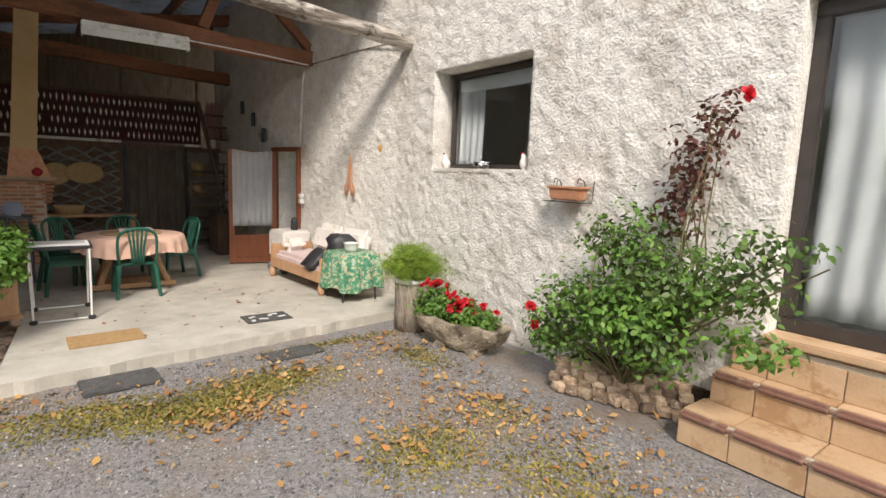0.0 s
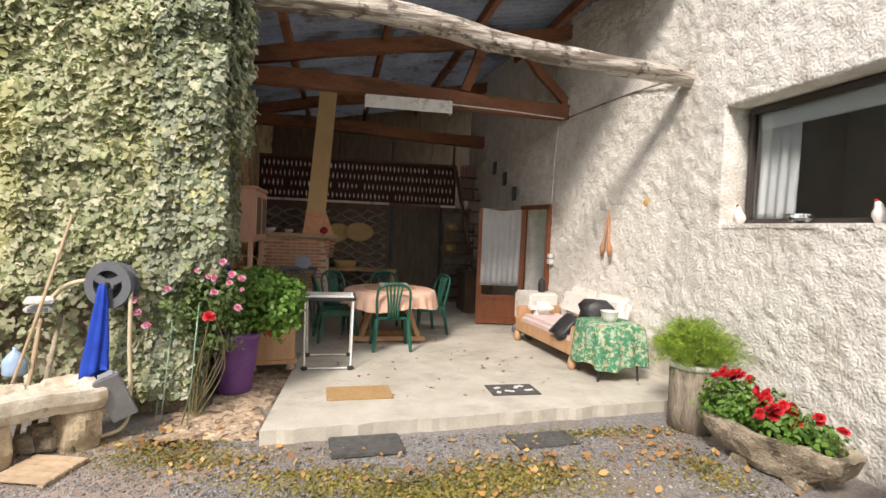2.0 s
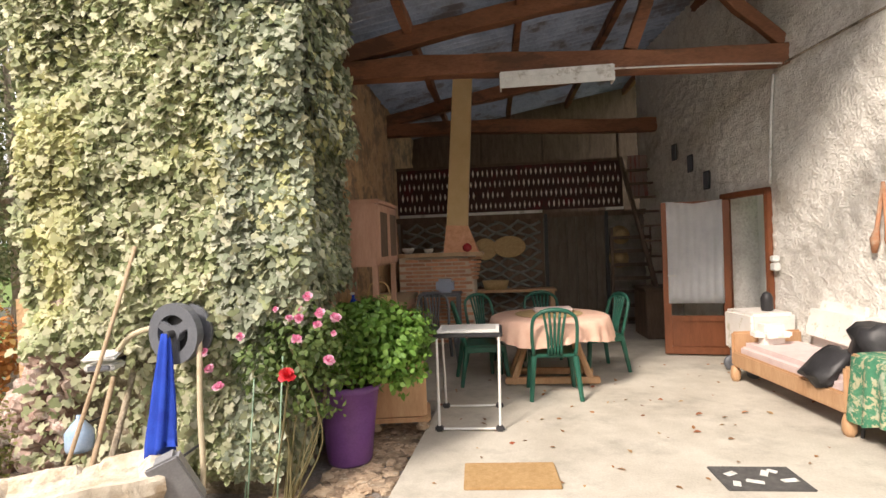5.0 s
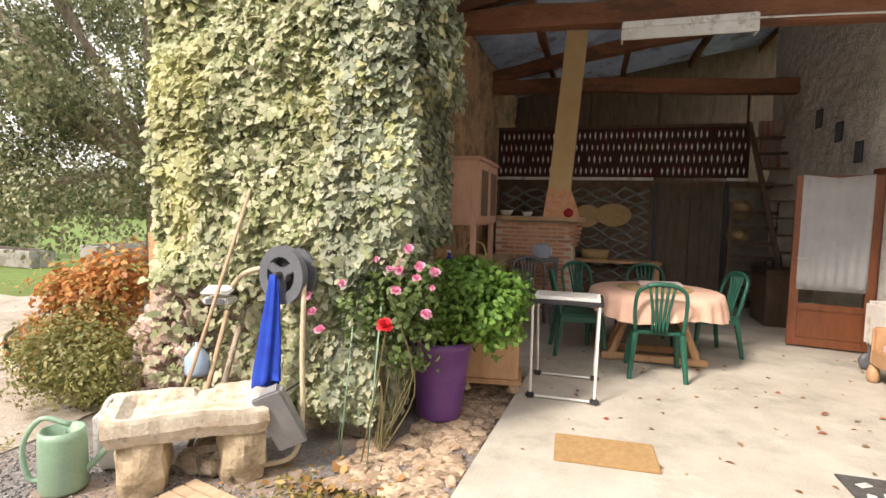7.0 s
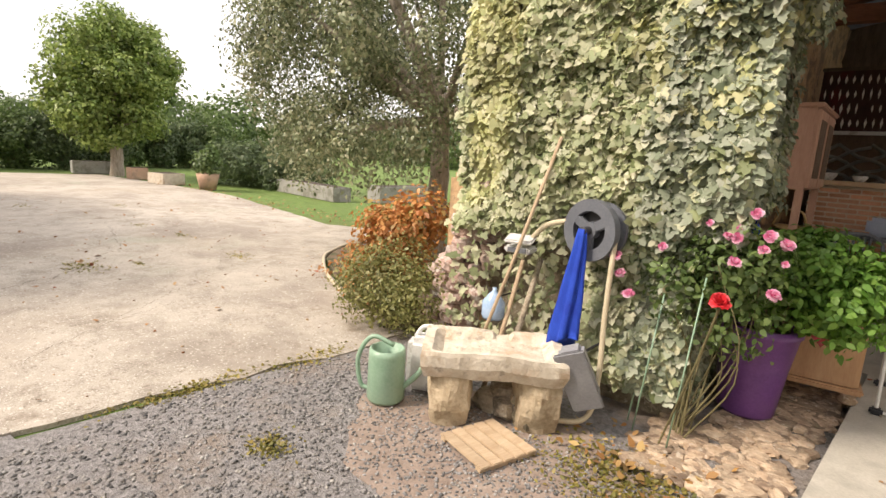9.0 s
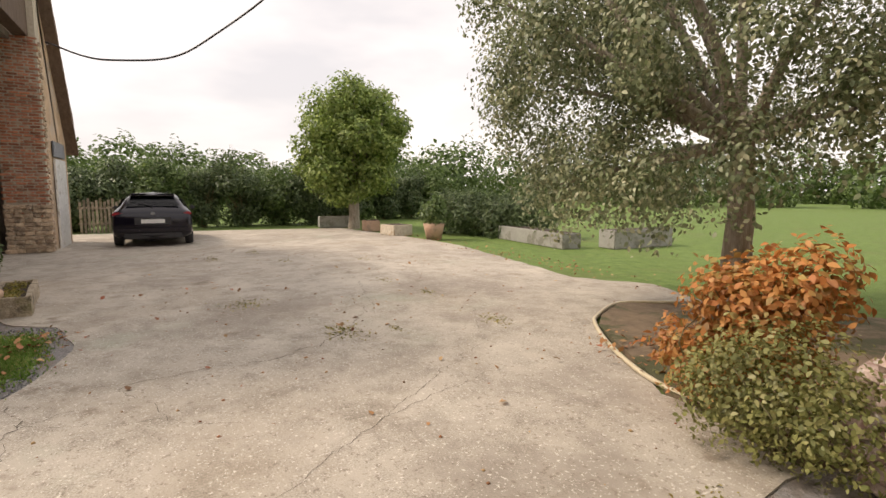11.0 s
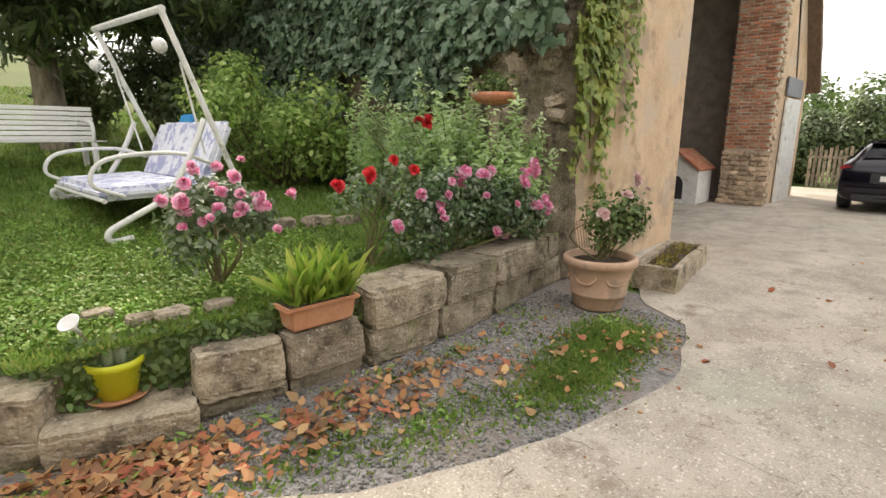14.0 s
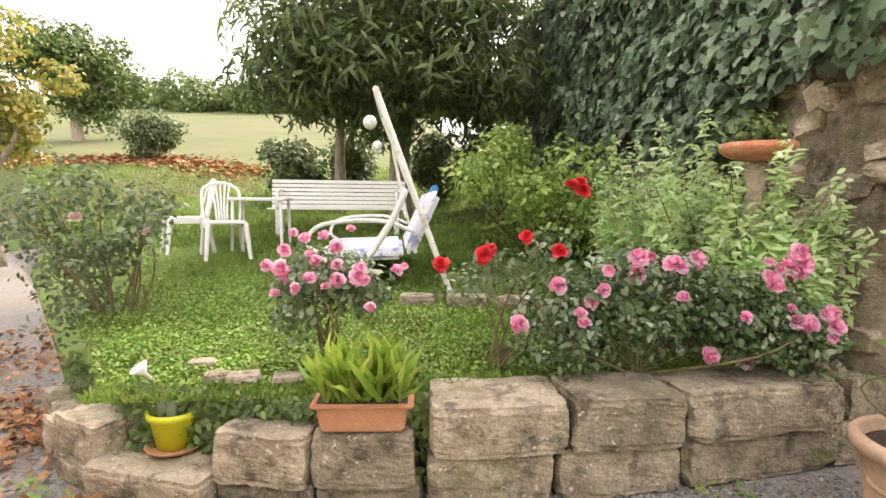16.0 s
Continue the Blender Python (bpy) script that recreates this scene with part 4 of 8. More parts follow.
# ---- barn: hearth, cabinet, loft, ladder ----
hearth = root("brick_hearth", (0.24, 10.82, 0), "pink brick hearth with a cream flue and hood", "fireplace")
part("core", boxed((-0.6, 0.012, 0), (0.58, 1.2, 1.36)), surface("pale hearth mortar", (0.66, 0.56, 0.45), (0.78, 0.69, 0.58), 20, 0.95, 0.5, 80), hearth)
brick_me = mesh_of(roughen(boxed((-0.1, -0.022, -0.021), (0.1, 0.05, 0.021), 0.007), 0.005, 18), "brick")
brick_me.materials.append(BRICK_PINK)
for k in range(22):
    for i in range(6):
        x = -0.5 + 0.212 * i + (0.1 if k % 2 else 0)
        if x > 0.52:
            continue
        b = part("brick", brick_me, BRICK_PINK, hearth)
        b.matrix_basis = pose(x, 0.0 + 0.006 * random.random(), 0.04 + 0.0605 * k, 0, random.uniform(-0.5, 0.5), 0)
for k in range(6):
    b = part("brick", brick_me, BRICK_PINK, hearth)
    b.matrix_basis = pose(0.6, -0.02, 1.33 - 0.0605 * k, 0, 0, 0) @ Matrix.Diagonal((0.5 + 0.12 * (5 - k), 1, 1, 1))
part("mantel", boxed((-0.66, -0.14, 1.37), (0.74, 0.6, 1.43), 0.015), TILE, hearth)
hood = bmesh.new()
lo = [hood.verts.new(v) for v in ((0.12, -0.08, 1.43), (0.66, -0.08, 1.43), (0.66, 0.5, 1.43), (0.12, 0.5, 1.43))]
mid = [hood.verts.new(v) for v in ((0.17, 0.0, 1.86), (0.51, 0.0, 1.84), (0.51, 0.3, 1.84), (0.17, 0.3, 1.86))]
for k in range(4):
    hood.faces.new((lo[k], lo[(k + 1) % 4], mid[(k + 1) % 4], mid[k]))
hood.faces.new(lo[::-1])
hood.faces.new(mid)
part("hood", hood, BRICK_PINK, hearth)
fl = bmesh.new()
lo = [fl.verts.new(v) for v in ((0.175, 0.0, 1.85), (0.505, 0.0, 1.84), (0.505, 0.28, 1.84), (0.175, 0.28, 1.85))]
mid = [fl.verts.new(v) for v in ((0.37, 0.0, 4.3), (0.66, 0.0, 4.3), (0.66, 0.28, 4.3), (0.37, 0.28, 4.3))]
for k in range(4):
    fl.faces.new((lo[k], lo[(k + 1) % 4], mid[(k + 1) % 4], mid[k]))
fl.faces.new(mid)
part("flue", fl, HOOD, hearth, "cream painted flue")
kt = root("red_kettle", (0.73, 10.78, 1.43), "small round red pot on the mantel", "pot")
part("body", lathe([(0.04, 0), (0.075, 0.04), (0.075, 0.09), (0.04, 0.125), (0.015, 0.14)], 18), RED_LENS, kt, "", True)
for x, s in ((-0.2, 0.1), (0.12, 0.08)):
    bo = root("bowl", (x, 10.8, 1.43), "white glazed bowl on the mantel", "bowl", group="bowls on the mantel")
    part("body", lathe([(0.5 * s, 0), (0.9 * s, 0.5 * s), (s, 0.9 * s), (0.92 * s, 0.9 * s), (0.3 * s, 0.3 * s)], 18), WHITE_OLD, bo, "", True)

cab = root("wall_cabinet", (-0.36, 8.62, 0.86), "pink-brown wooden dresser top with two panelled doors", "cabinet")
part("body", boxed((-0.29, -0.52, 0.48), (0.27, 0.52, 1.18), 0.008), PINKWOOD, cab)
part("side_panel", boxed((-0.24, -0.535, 0.56), (0.22, -0.52, 1.1), 0.008), PINKWOOD, cab)
part("cornice", boxed((-0.31, -0.55, 1.16), (0.32, 0.55, 1.2), 0.012), PINKWOOD, cab)
for s in (-1, 1):
    d = part("door", boxed((0.27, -0.25 + s * 0.26, 0.5), (0.3, 0.25 + s * 0.26, 1.15), 0.008), PINKWOOD, cab)
    part("door_panel", boxed((0.3, -0.17 + s * 0.26, 0.58), (0.306, 0.17 + s * 0.26, 1.07), 0.004), DARKWOOD, d)
for x in (-0.26, 0.24):
    for y in (-0.49, 0.49):
        part("post", boxed((x - 0.03, y - 0.03, 0.0), (x + 0.03, y + 0.03, 0.48), 0.006), PINKWOOD, cab)
ct = root("counter", (-0.35, 9.3, 0), "pale work counter on wooden legs against the stone wall", "counter")
part("top", boxed((-0.3, -1.25, 0.8), (0.32, 1.2, 0.86), 0.01), PALLET, ct)
for x in (-0.25, 0.27):
    for y in (-1.15, 0, 1.1):
        part("leg", boxed((x - 0.03, y - 0.03, 0), (x + 0.03, y + 0.03, 0.8), 0.006), PINKWOOD, ct)
part("apron", boxed((0.27, -1.2, 0.7), (0.3, 1.15, 0.8), 0.006), PINKWOOD, ct)
bk = root("wicker_basket", (-0.22, 8.7, 0.86), "brown wicker basket with a hooped handle", "basket")
part("body", lathe([(0.1, 0), (0.13, 0.06), (0.15, 0.12), (0.14, 0.12), (0.11, 0.03)], 18), STRAW, bk, "", True)
part("handle", tubed(curved([(-0.14, 0, 0.12), (-0.08, 0, 0.26), (0.08, 0, 0.26), (0.14, 0, 0.12)]), 0.01), STRAW, bk, "", True)
bt = root("spray_bottle", (-0.42, 8.3, 0.86), "blue plastic spray bottle on the counter", "bottle")
part("body", lathe([(0.035, 0), (0.035, 0.1), (0.015, 0.14), (0.015, 0.17)], 12), BLUE_CLOTH, bt, "", True)
part("cap", boxed((-0.03, -0.012, 0.17), (0.02, 0.012, 0.2), 0.006), WHITE, bt)
ts = root("toaster", (0.42, 10.2, 0.86), "pale blue-grey toaster on a grey side table", "toaster")
part("body", boxed((-0.13, -0.09, 0.0), (0.13, 0.09, 0.2), 0.04), surface("pale blue enamel", (0.35, 0.4, 0.52), (0.44, 0.5, 0.62), 4, 0.3, 0.03), ts)
part("slot", boxed((-0.09, -0.02, 0.195), (0.09, 0.02, 0.203)), BLACK, ts)
sd = root("side_table", (0.35, 10.2, 0), "grey plastic side table beside the hearth", "table")
part("top", boxed((-0.3, -0.25, 0.82), (0.3, 0.25, 0.86), 0.01), GREY_PLASTIC, sd)
for x in (-0.26, 0.26):
    for y in (-0.21, 0.21):
        part("leg", boxed((x - 0.02, y - 0.02, 0), (x + 0.02, y + 0.02, 0.82), 0.005), GREY_PLASTIC, sd)

loft = root("loft_railing", (1.42, 12.3, 2.08), "loft railing hung with dark cloth patterned in pale lozenges", "railing")
part("cloth", boxed((-2.04, -0.01, 0.05), (2.05, 0.01, 0.88), 0.004), surface("dark brown cloth", (0.045, 0.022, 0.02), (0.085, 0.04, 0.035), 9, 0.95, 0.3, 90, (0.12, 0.02, 0.025), 3, 0.3), loft)
lz = bmesh.new()
for k in range(4):
    for i in range(46):
        x, z = -1.98 + 0.088 * i + (0.044 if k % 2 else 0), 0.16 + 0.2 * k
        if random.random() < 0.04 or x > 2.0:
            continue
        w, h = 0.014 + 0.008 * random.random(), 0.055 + 0.03 * random.random()
        v = [lz.verts.new((x + a * w, -0.0135, z + b * h)) for a, b in ((0, -1), (1, 0), (0, 1), (-1, 0))]
        lz.faces.new(v)
tagged(part("lozenge_pattern", lz, BED_FABRIC, loft, "pale lozenge pattern"), kind="stuff")
part("top_rail", boxed((-2.06, -0.03, 0.88), (2.07, 0.03, 0.93), 0.01), DARKWOOD, loft)
part("lower_rail", boxed((-2.0, -0.04, 0.0), (0.62, 0.03, 0.05), 0.006), WHITE_OLD, loft, "white painted rail")
part("lower_rail", boxed((1.74, -0.04, 0.0), (2.05, 0.03, 0.05), 0.006), WHITE_OLD, loft, "white painted rail")
for x in (-0.45, 0.66, 2.0):
    part("post", boxed((x - 0.02, 0.0, 0.9), (x + 0.02, 0.04, 1.6), 0.004), DARKWOOD, loft)
lat = root("lattice_screen", (0.75, 12.38, 0.1), "dark woven lattice screen on the rear wall", "screen")
part("backing", boxed((-1.35, 0.0, 0), (1.3, 0.02, 1.9)), DARKWOOD, lat)
for way in (1, -1):
    for i in range(16):
        c = -0.95 + 0.19 * i if way > 0 else 0.25 + 0.19 * i
        ends = []
        for k in range(41):
            x = -1.3 + 2.55 * k / 40
            z = c + way * 0.5 * (x + 1.3)
            if 0.05 < z < 1.86:
                ends.append((x, -0.018 - 0.012 * way * math.sin(x * 11 + i * 2), z + 0.025 * math.sin(x * 13 + i)))
        if len(ends) > 2:
            part("slat", tubed(ends[::2] if len(ends) > 5 else ends, 0.025, 5), LATTICE, lat, "", True)
bd = root("door_3", (2.64, 12.36, 0), "closed dark weathered double barn door", "door", kind="structure")
for s in (-1, 1):
    for i in range(3):
        part("plank", boxed((s * 0.255 - 0.25 + 0.168 * i, -0.02, 0.02), (s * 0.255 - 0.25 + 0.168 * i + 0.162, 0.02, 2.0), 0.005),
             surface("grey-brown planks", (0.09, 0.07, 0.05), (0.17, 0.14, 0.11), 6, 0.9, 0.5, 40, stretch=(2, 2, 0.4)) if i == 0 and s == -1 else bpy.data.materials["grey-brown planks"], bd)
    part("frame", boxed((s * 0.54 - 0.03, -0.03, 0), (s * 0.54 + 0.03, 0.03, 2.06), 0.006), BLACK, bd)
for x, z, rx, rz in ((1.42, 1.48, 0.3, 0.2), (0.98, 1.45, 0.22, 0.2)):
    tr = root("straw_tray", (x, 12.3, z), "oval woven straw tray hung on the lattice", "tray", group="straw trays")
    bm = lathe([(0.6, 0), (0.98, 0.1), (1.0, 0.25), (0.94, 0.25), (0.6, 0.12)], 28)
    bmesh.ops.transform(bm, verts=bm.verts, matrix=Matrix.Rotation(radians(90), 4, "X") @ Matrix.Diagonal((rx, rz, 0.12, 1)))
    part("tray", bm, STRAW, tr, "", True)


def hat(at, tilt):
    r = root("straw_hat", at, "round straw hat hanging on the rear wall", "hat", tilt, "straw hats")
    bm = lathe([(0.17, 0), (0.175, 0.01), (0.1, 0.03), (0.095, 0.09), (0.06, 0.12), (0.01, 0.125)], 22)
    bmesh.ops.rotate(bm, verts=bm.verts, matrix=Matrix.Rotation(radians(75), 3, "X"))
    part("crown", bm, STRAW, r, "", True)
    rb = lathe([(0.098, 0.035), (0.1, 0.055), (0.096, 0.055)], 22)
    bmesh.ops.rotate(rb, verts=rb.verts, matrix=Matrix.Rotation(radians(75), 3, "X"))
    part("ribbon", rb, DARKWOOD, r, "", True)


hat((3.4, 12.32, 1.62), 5)
hat((3.37, 12.32, 1.2), -4)
rack = root("wooden_rack", (3.62, 12.15, 0), "dark wooden rack leaning against the rear wall", "rack")
for i in range(7):
    part("slat", boxed((-0.42, -0.02, 0.1 + 0.24 * i), (0.3, 0.02, 0.16 + 0.24 * i), 0.006), DARKWOOD, rack)
for x in (-0.4, 0.28):
    part("post", boxed((x - 0.025, -0.03, 0), (x + 0.025, 0.03, 1.75), 0.006), DARKWOOD, rack)
lad = root("loft_ladder", (3.85, 11.3, 0), "steep dark wooden ladder stair up to the loft", "ladder")
for s in (0, 0.5):
    part("stringer", tubed([(-0.1 + s, -0.5, 0.0), (-0.42 + s, 0.95, 3.0)], 0.04, 6), DARKWOOD, lad)
for i in range(11):
    t = (i + 1) / 12
    part("rung", boxed((-0.1 - 0.32 * t, -0.55 + 1.45 * t, 3.0 * t - 0.02), (0.4 - 0.32 * t, -0.43 + 1.45 * t, 3.0 * t + 0.015), 0.005), DARKWOOD, lad)
tagged(part("striped_rug", boxed((3.55, 12.2, 2.25), (4.0, 12.22, 3.02), 0.006), surface("faded striped rug", (0.28, 0.2, 0.18), (0.4, 0.3, 0.27), 5, 0.95, 0.3, 90, (0.3, 0.06, 0.06), 4, 0.4, stretch=(6, 1, 0.6)), None, "faded red-striped rug hung from the loft rail"), category="rug")
chest = root("dark_chest", (3.72, 11.2, 0), "dark wooden chest in the shade of the ladder", "chest")
part("body", boxed((-0.3, -0.35, 0), (0.25, 0.35, 0.72), 0.015), DARKWOOD, chest)
part("lid", boxed((-0.32, -0.37, 0.72), (0.27, 0.37, 0.78), 0.012), DARKWOOD, chest)
bt2 = root("sideboard_bench", (1.45, 12.05, 0), "low pine bench with baskets against the rear wall", "bench")
part("top", boxed((-0.75, -0.2, 0.68), (0.75, 0.2, 0.73), 0.01), PINE, bt2)
for x in (-0.68, 0.68):
    part("leg", boxed((x - 0.04, -0.17, 0), (x + 0.04, 0.17, 0.68), 0.008), PINE, bt2)
bk2 = root("wicker_basket", (1.15, 12.0, 0.73), "shallow dark wicker basket on the bench", "basket")
bm = lathe([(0.8, 0), (1.0, 0.5), (0.95, 0.5), (0.75, 0.1)], 18)
bmesh.ops.scale(bm, verts=bm.verts, vec=(0.24, 0.14, 0.32))
part("body", bm, STRAW, bk2, "", True)

# ---- barn: table, chairs, dryer, mats ----
tbl = root("round_table", (1.72, 8.45, 0), "round garden table on splayed wooden legs", "table")
part("tabletop", lathe([(0.6, 0.69), (0.62, 0.7), (0.62, 0.72), (0.58, 0.73)], 36), PINE, tbl)
for s in (-1, 1):
    part("leg", tubed([(s * 0.42, -0.12, 0.02), (s * 0.3, -0.1, 0.35), (s * 0.2, -0.08, 0.7)], [0.04, 0.035, 0.035], 6), PINE, tbl)
    part("leg", tubed([(s * 0.42, 0.3, 0.02), (s * 0.3, 0.22, 0.35), (s * 0.2, 0.16, 0.7)], [0.04, 0.035, 0.035], 6), PINE, tbl)
part("foot_rail", boxed((-0.5, -0.16, 0.02), (0.5, -0.08, 0.09), 0.01), PINE, tbl)
part("foot_rail", boxed((-0.5, 0.26, 0.02), (0.5, 0.34, 0.09), 0.01), PINE, tbl)
bm = bmesh.new()
rings = []
for j, (r, z) in enumerate(((0.02, 0.742), (0.3, 0.742), (0.6, 0.742), (0.635, 0.725), (0.65, 0.66), (0.66, 0.59), (0.67, 0.52))):
    ring = []
    for k in range(120):
        a = k * math.tau / 120
        w = 0.022 * max(0, j - 3) / 3 * math.sin(a * 26 + 0.7 * math.sin(a * 3))
        ring.append(bm.verts.new(((r + w) * math.cos(a), (r + w) * math.sin(a), z + (0.03 * math.sin(a * 4) if j == 6 else 0))))
    rings.append(ring)
for a, b in zip(rings, rings[1:]):
    for k in range(120):
        bm.faces.new((a[k], a[(k + 1) % 120], b[(k + 1) % 120], b[k]))
bm.faces.new(rings[0])
tc = root("tablecloth", (1.72, 8.45, 0), "peach tablecloth falling in small pleats over the round table", "tablecloth")
part("cloth", bm, CLOTH_PEACH, tc, "", True)
rm = root("round_mat", (1.72, 8.5, 0.745), "round woven mat in the middle of the table", "mat")
part("mat", lathe([(0.36, 0), (0.37, 0.006), (0.35, 0.01)], 32), STRAW, rm)
fd = root("folded_cloth", (1.78, 8.62, 0.755), "folded pink cloth lying on the round mat", "cloth")
part("cloth", roughen(boxed((-0.22, -0.13, 0), (0.22, 0.13, 0.04), 0.02), 0.012, 6), PINK_FABRIC, fd)


def plastic_chair(at, turn, material=None, label="dark green plastic garden chair with a slatted fan back", group="chairs round the table"):
    material = material or GREEN_PLASTIC
    r = root("garden_chair", at, label, "chair", turn, group)
    part("seat", boxed((-0.22, -0.22, 0.41), (0.22, 0.22, 0.44), 0.018), material, r)
    for x in (-1, 1):
        part("leg", tubed([(x * 0.24, -0.25, 0), (x * 0.2, -0.2, 0.42)], [0.022, 0.03], 7), material, r)
        part("leg", tubed([(x * 0.24, 0.27, 0), (x * 0.2, 0.2, 0.42)], [0.022, 0.03], 7), material, r)
        part("back_post", tubed(curved([(x * 0.2, 0.21, 0.43), (x * 0.215, 0.25, 0.62), (x * 0.2, 0.3, 0.8), (x * 0.12, 0.32, 0.87)], 4), 0.018, 7), material, r, "", True)
        part("apron", boxed((x * 0.215 - 0.012, -0.2, 0.36), (x * 0.215 + 0.012, 0.2, 0.42), 0.006), material, r)
    part("top_rail", tubed(curved([(-0.13, 0.318, 0.865), (-0.05, 0.325, 0.885), (0.05, 0.325, 0.885), (0.13, 0.318, 0.865)], 4), 0.022, 7), material, r, "", True)
    for i in range(5):
        x = (i - 2)
        part("slat", tubed(curved([(x * 0.03, 0.225, 0.44), (x * 0.034, 0.265, 0.62), (x * 0.052, 0.315, 0.865)], 3), [0.013] * 7, 6), material, r, "", True)
    return r


chair = plastic_chair((1.7, 8.01, 0), 180)
for x, y, turn in ((0.98, 8.55, 100), (2.33, 9.0, -72), (1.75, 9.25, 5), (1.1, 9.2, 40)):
    copy_thing(chair, pose(x, y, 0, 0, 0, turn))
plastic_chair((0.35, 9.55, 0), 15, GREY_PLASTIC, "dark grey plastic garden chair beside the counter", "grey chairs")

dr = root("folding_airer", (0.9, 6.95, 0), "folding white clothes airer with dark corner feet", "clothes airer")
for y in (0.0, 0.62):
    for s in (-0.25, 0.25):
        part("leg", tubed([(s, y, 0.02), (s * 1.06, y + (0.12 if y == 0 else -0.05), 0.76)], 0.011, 8), WHITE, dr)
        part("foot", boxed((s - 0.035, y - 0.03, 0.0), (s + 0.035, y + 0.03, 0.045), 0.012), BLACK, dr)
    part("cross_bar", tubed([(-0.25, y, 0.02), (0.25, y, 0.02)], 0.01, 8), WHITE, dr)
for y in (0.12, 0.57):
    part("top_bar", boxed((-0.29, y - 0.018, 0.75), (0.29, y + 0.018, 0.785), 0.008), BLACK, dr)
for s in (-0.28, 0.28):
    part("side_bar", boxed((s - 0.015, 0.12, 0.75), (s + 0.015, 0.57, 0.785), 0.006), BLACK, dr)
for i in range(9):
    part("rod", tubed([(-0.27, 0.15 + 0.05 * i, 0.79), (0.27, 0.15 + 0.05 * i, 0.79)], 0.007, 6), WHITE, dr)
part("shelf", boxed((-0.24, 0.2, 0.795), (0.24, 0.52, 0.803), 0.003), WHITE, dr)


def doormat(at, size, turn, thick, material, label, motif=None, spots=()):
    r = root("doormat", at, label, "doormat", turn)
    a, b = size[0] / 2, size[1] / 2
    part("mat", roughen(boxed((-a, -b, 0), (a, b, thick), thick * 0.3), 0.003, 9), material, r)
    for i, (x, y, w, t) in enumerate(spots):
        part("motif", boxed((-w, -0.022, 0), (w, 0.022, 0.004), 0.002, pose(x, y, thick - 0.001, 0, 0, t)), motif, r)


doormat((1.21, 6.1, 0.001), (0.61, 0.38), 2, 0.018, COIR, "plain brown coir doormat on the concrete")
doormat((2.75, 6.09, 0.001), (0.5, 0.33), 0, 0.012, RUBBER, "dark grey doormat with pale leaf motifs", WHITE_OLD,
        [(-0.15, 0.05, 0.04, 30), (-0.05, -0.06, 0.05, -20), (0.06, 0.06, 0.045, 60), (0.16, -0.04, 0.05, 10), (0.12, 0.09, 0.03, -40), (-0.17, -0.09, 0.035, 70)])
doormat((1.23, 5.12, -0.108), (0.56, 0.36), 4, 0.03, RUBBER, "black rubber mat at the edge of the gravel", RUBBER)
doormat((2.68, 5.1, -0.112), (0.55, 0.28), 6, 0.02, RUBBER, "thin grey mat half buried in leaves", RUBBER)

# ---- daybed, little table, stump and troughs by the white wall ----
sf = root("daybed", (4.02, 7.65, 0), "low wooden daybed with pale flowered cushions", "daybed", 4)
part("front_rail", boxed((-0.36, -0.8, 0.16), (-0.32, 0.8, 0.32), 0.015), PINE, sf)
part("back_rail", boxed((0.32, -0.8, 0.16), (0.36, 0.8, 0.32), 0.015), PINE, sf)
for y in (-0.82, 0.78):
    e = boxed((-0.36, y, 0.16), (0.36, y + 0.05, 0.52), 0.02)
    part("end_board", e, PINE, sf)
    for x in (-0.33, 0.33):
        part("foot", lathe([(0.03, 0), (0.05, 0.04), (0.05, 0.1), (0.035, 0.16)], 12), PINE, sf, "", True).matrix_basis = pose(x, y + 0.02, 0)
part("mattress", roughen(boxed((-0.32, -0.76, 0.26), (0.32, 0.76, 0.42), 0.05), 0.015, 4), PINK_FABRIC, sf, "faded pink mattress")
for i, (y, w) in enumerate(((-0.42, 0.36), (0.3, 0.38))):
    part("back_cushion", roughen(boxed((0.12, y - w, 0.4), (0.34, y + w, 0.86), 0.09, pose(0.05, 0, 0.05, 0, 12, 0)), 0.03, 4, i), BED_FABRIC, sf)
part("bolster", roughen(boxed((-0.25, 0.48, 0.42), (0.12, 0.74, 0.62), 0.08), 0.02, 5), BED_FABRIC, sf)
bg = root("black_jacket", (4.1, 7.05, 0.43), "crumpled black jacket thrown over the daybed", "jacket")
part("cloth", roughen(rock((0.5, 0.42, 0.5), 3, 3, 0.16), 0.05, 4), BLACK, bg, "", True).matrix_basis = pose(0.05, -0.02, 0.17) @ Matrix.Scale(0.75, 4)
part("sleeve", roughen(rock((0.34, 0.26, 0.12), 5, 3, 0.2), 0.03, 5), BLACK, bg, "", True).matrix_basis = pose(-0.32, 0.08, 0.03, 0, -40, 0)
ct2 = root("small_table", (4.05, 6.55, 0), "small metal table under a green patterned cloth", "table")
part("top", boxed((-0.28, -0.28, 0.58), (0.28, 0.28, 0.62), 0.01), PINE, ct2)
for x in (-0.24, 0.24):
    for y in (-0.24, 0.24):
        part("leg", tubed([(x, y, 0.0), (x * 0.9, y * 0.9, 0.58)], 0.014), BLACK, ct2)
bm = bmesh.new()
rings = []
for j, (r, z) in enumerate(((0.02, 0.632), (0.27, 0.632), (0.31, 0.6), (0.33, 0.42), (0.34, 0.16))):
    ring = []
    for k in range(80):
        a = k * math.tau / 80
        sq = 1 / max(abs(math.cos(a)), abs(math.sin(a))) ** 0.7
        w = 0.03 * max(0, j - 2) / 2 * math.sin(a * 13)
        ring.append(bm.verts.new(((r + w) * sq * math.cos(a), (r + w) * sq * math.sin(a), z + (0.035 * math.sin(a * 4) if j == 4 else 0))))
    rings.append(ring)
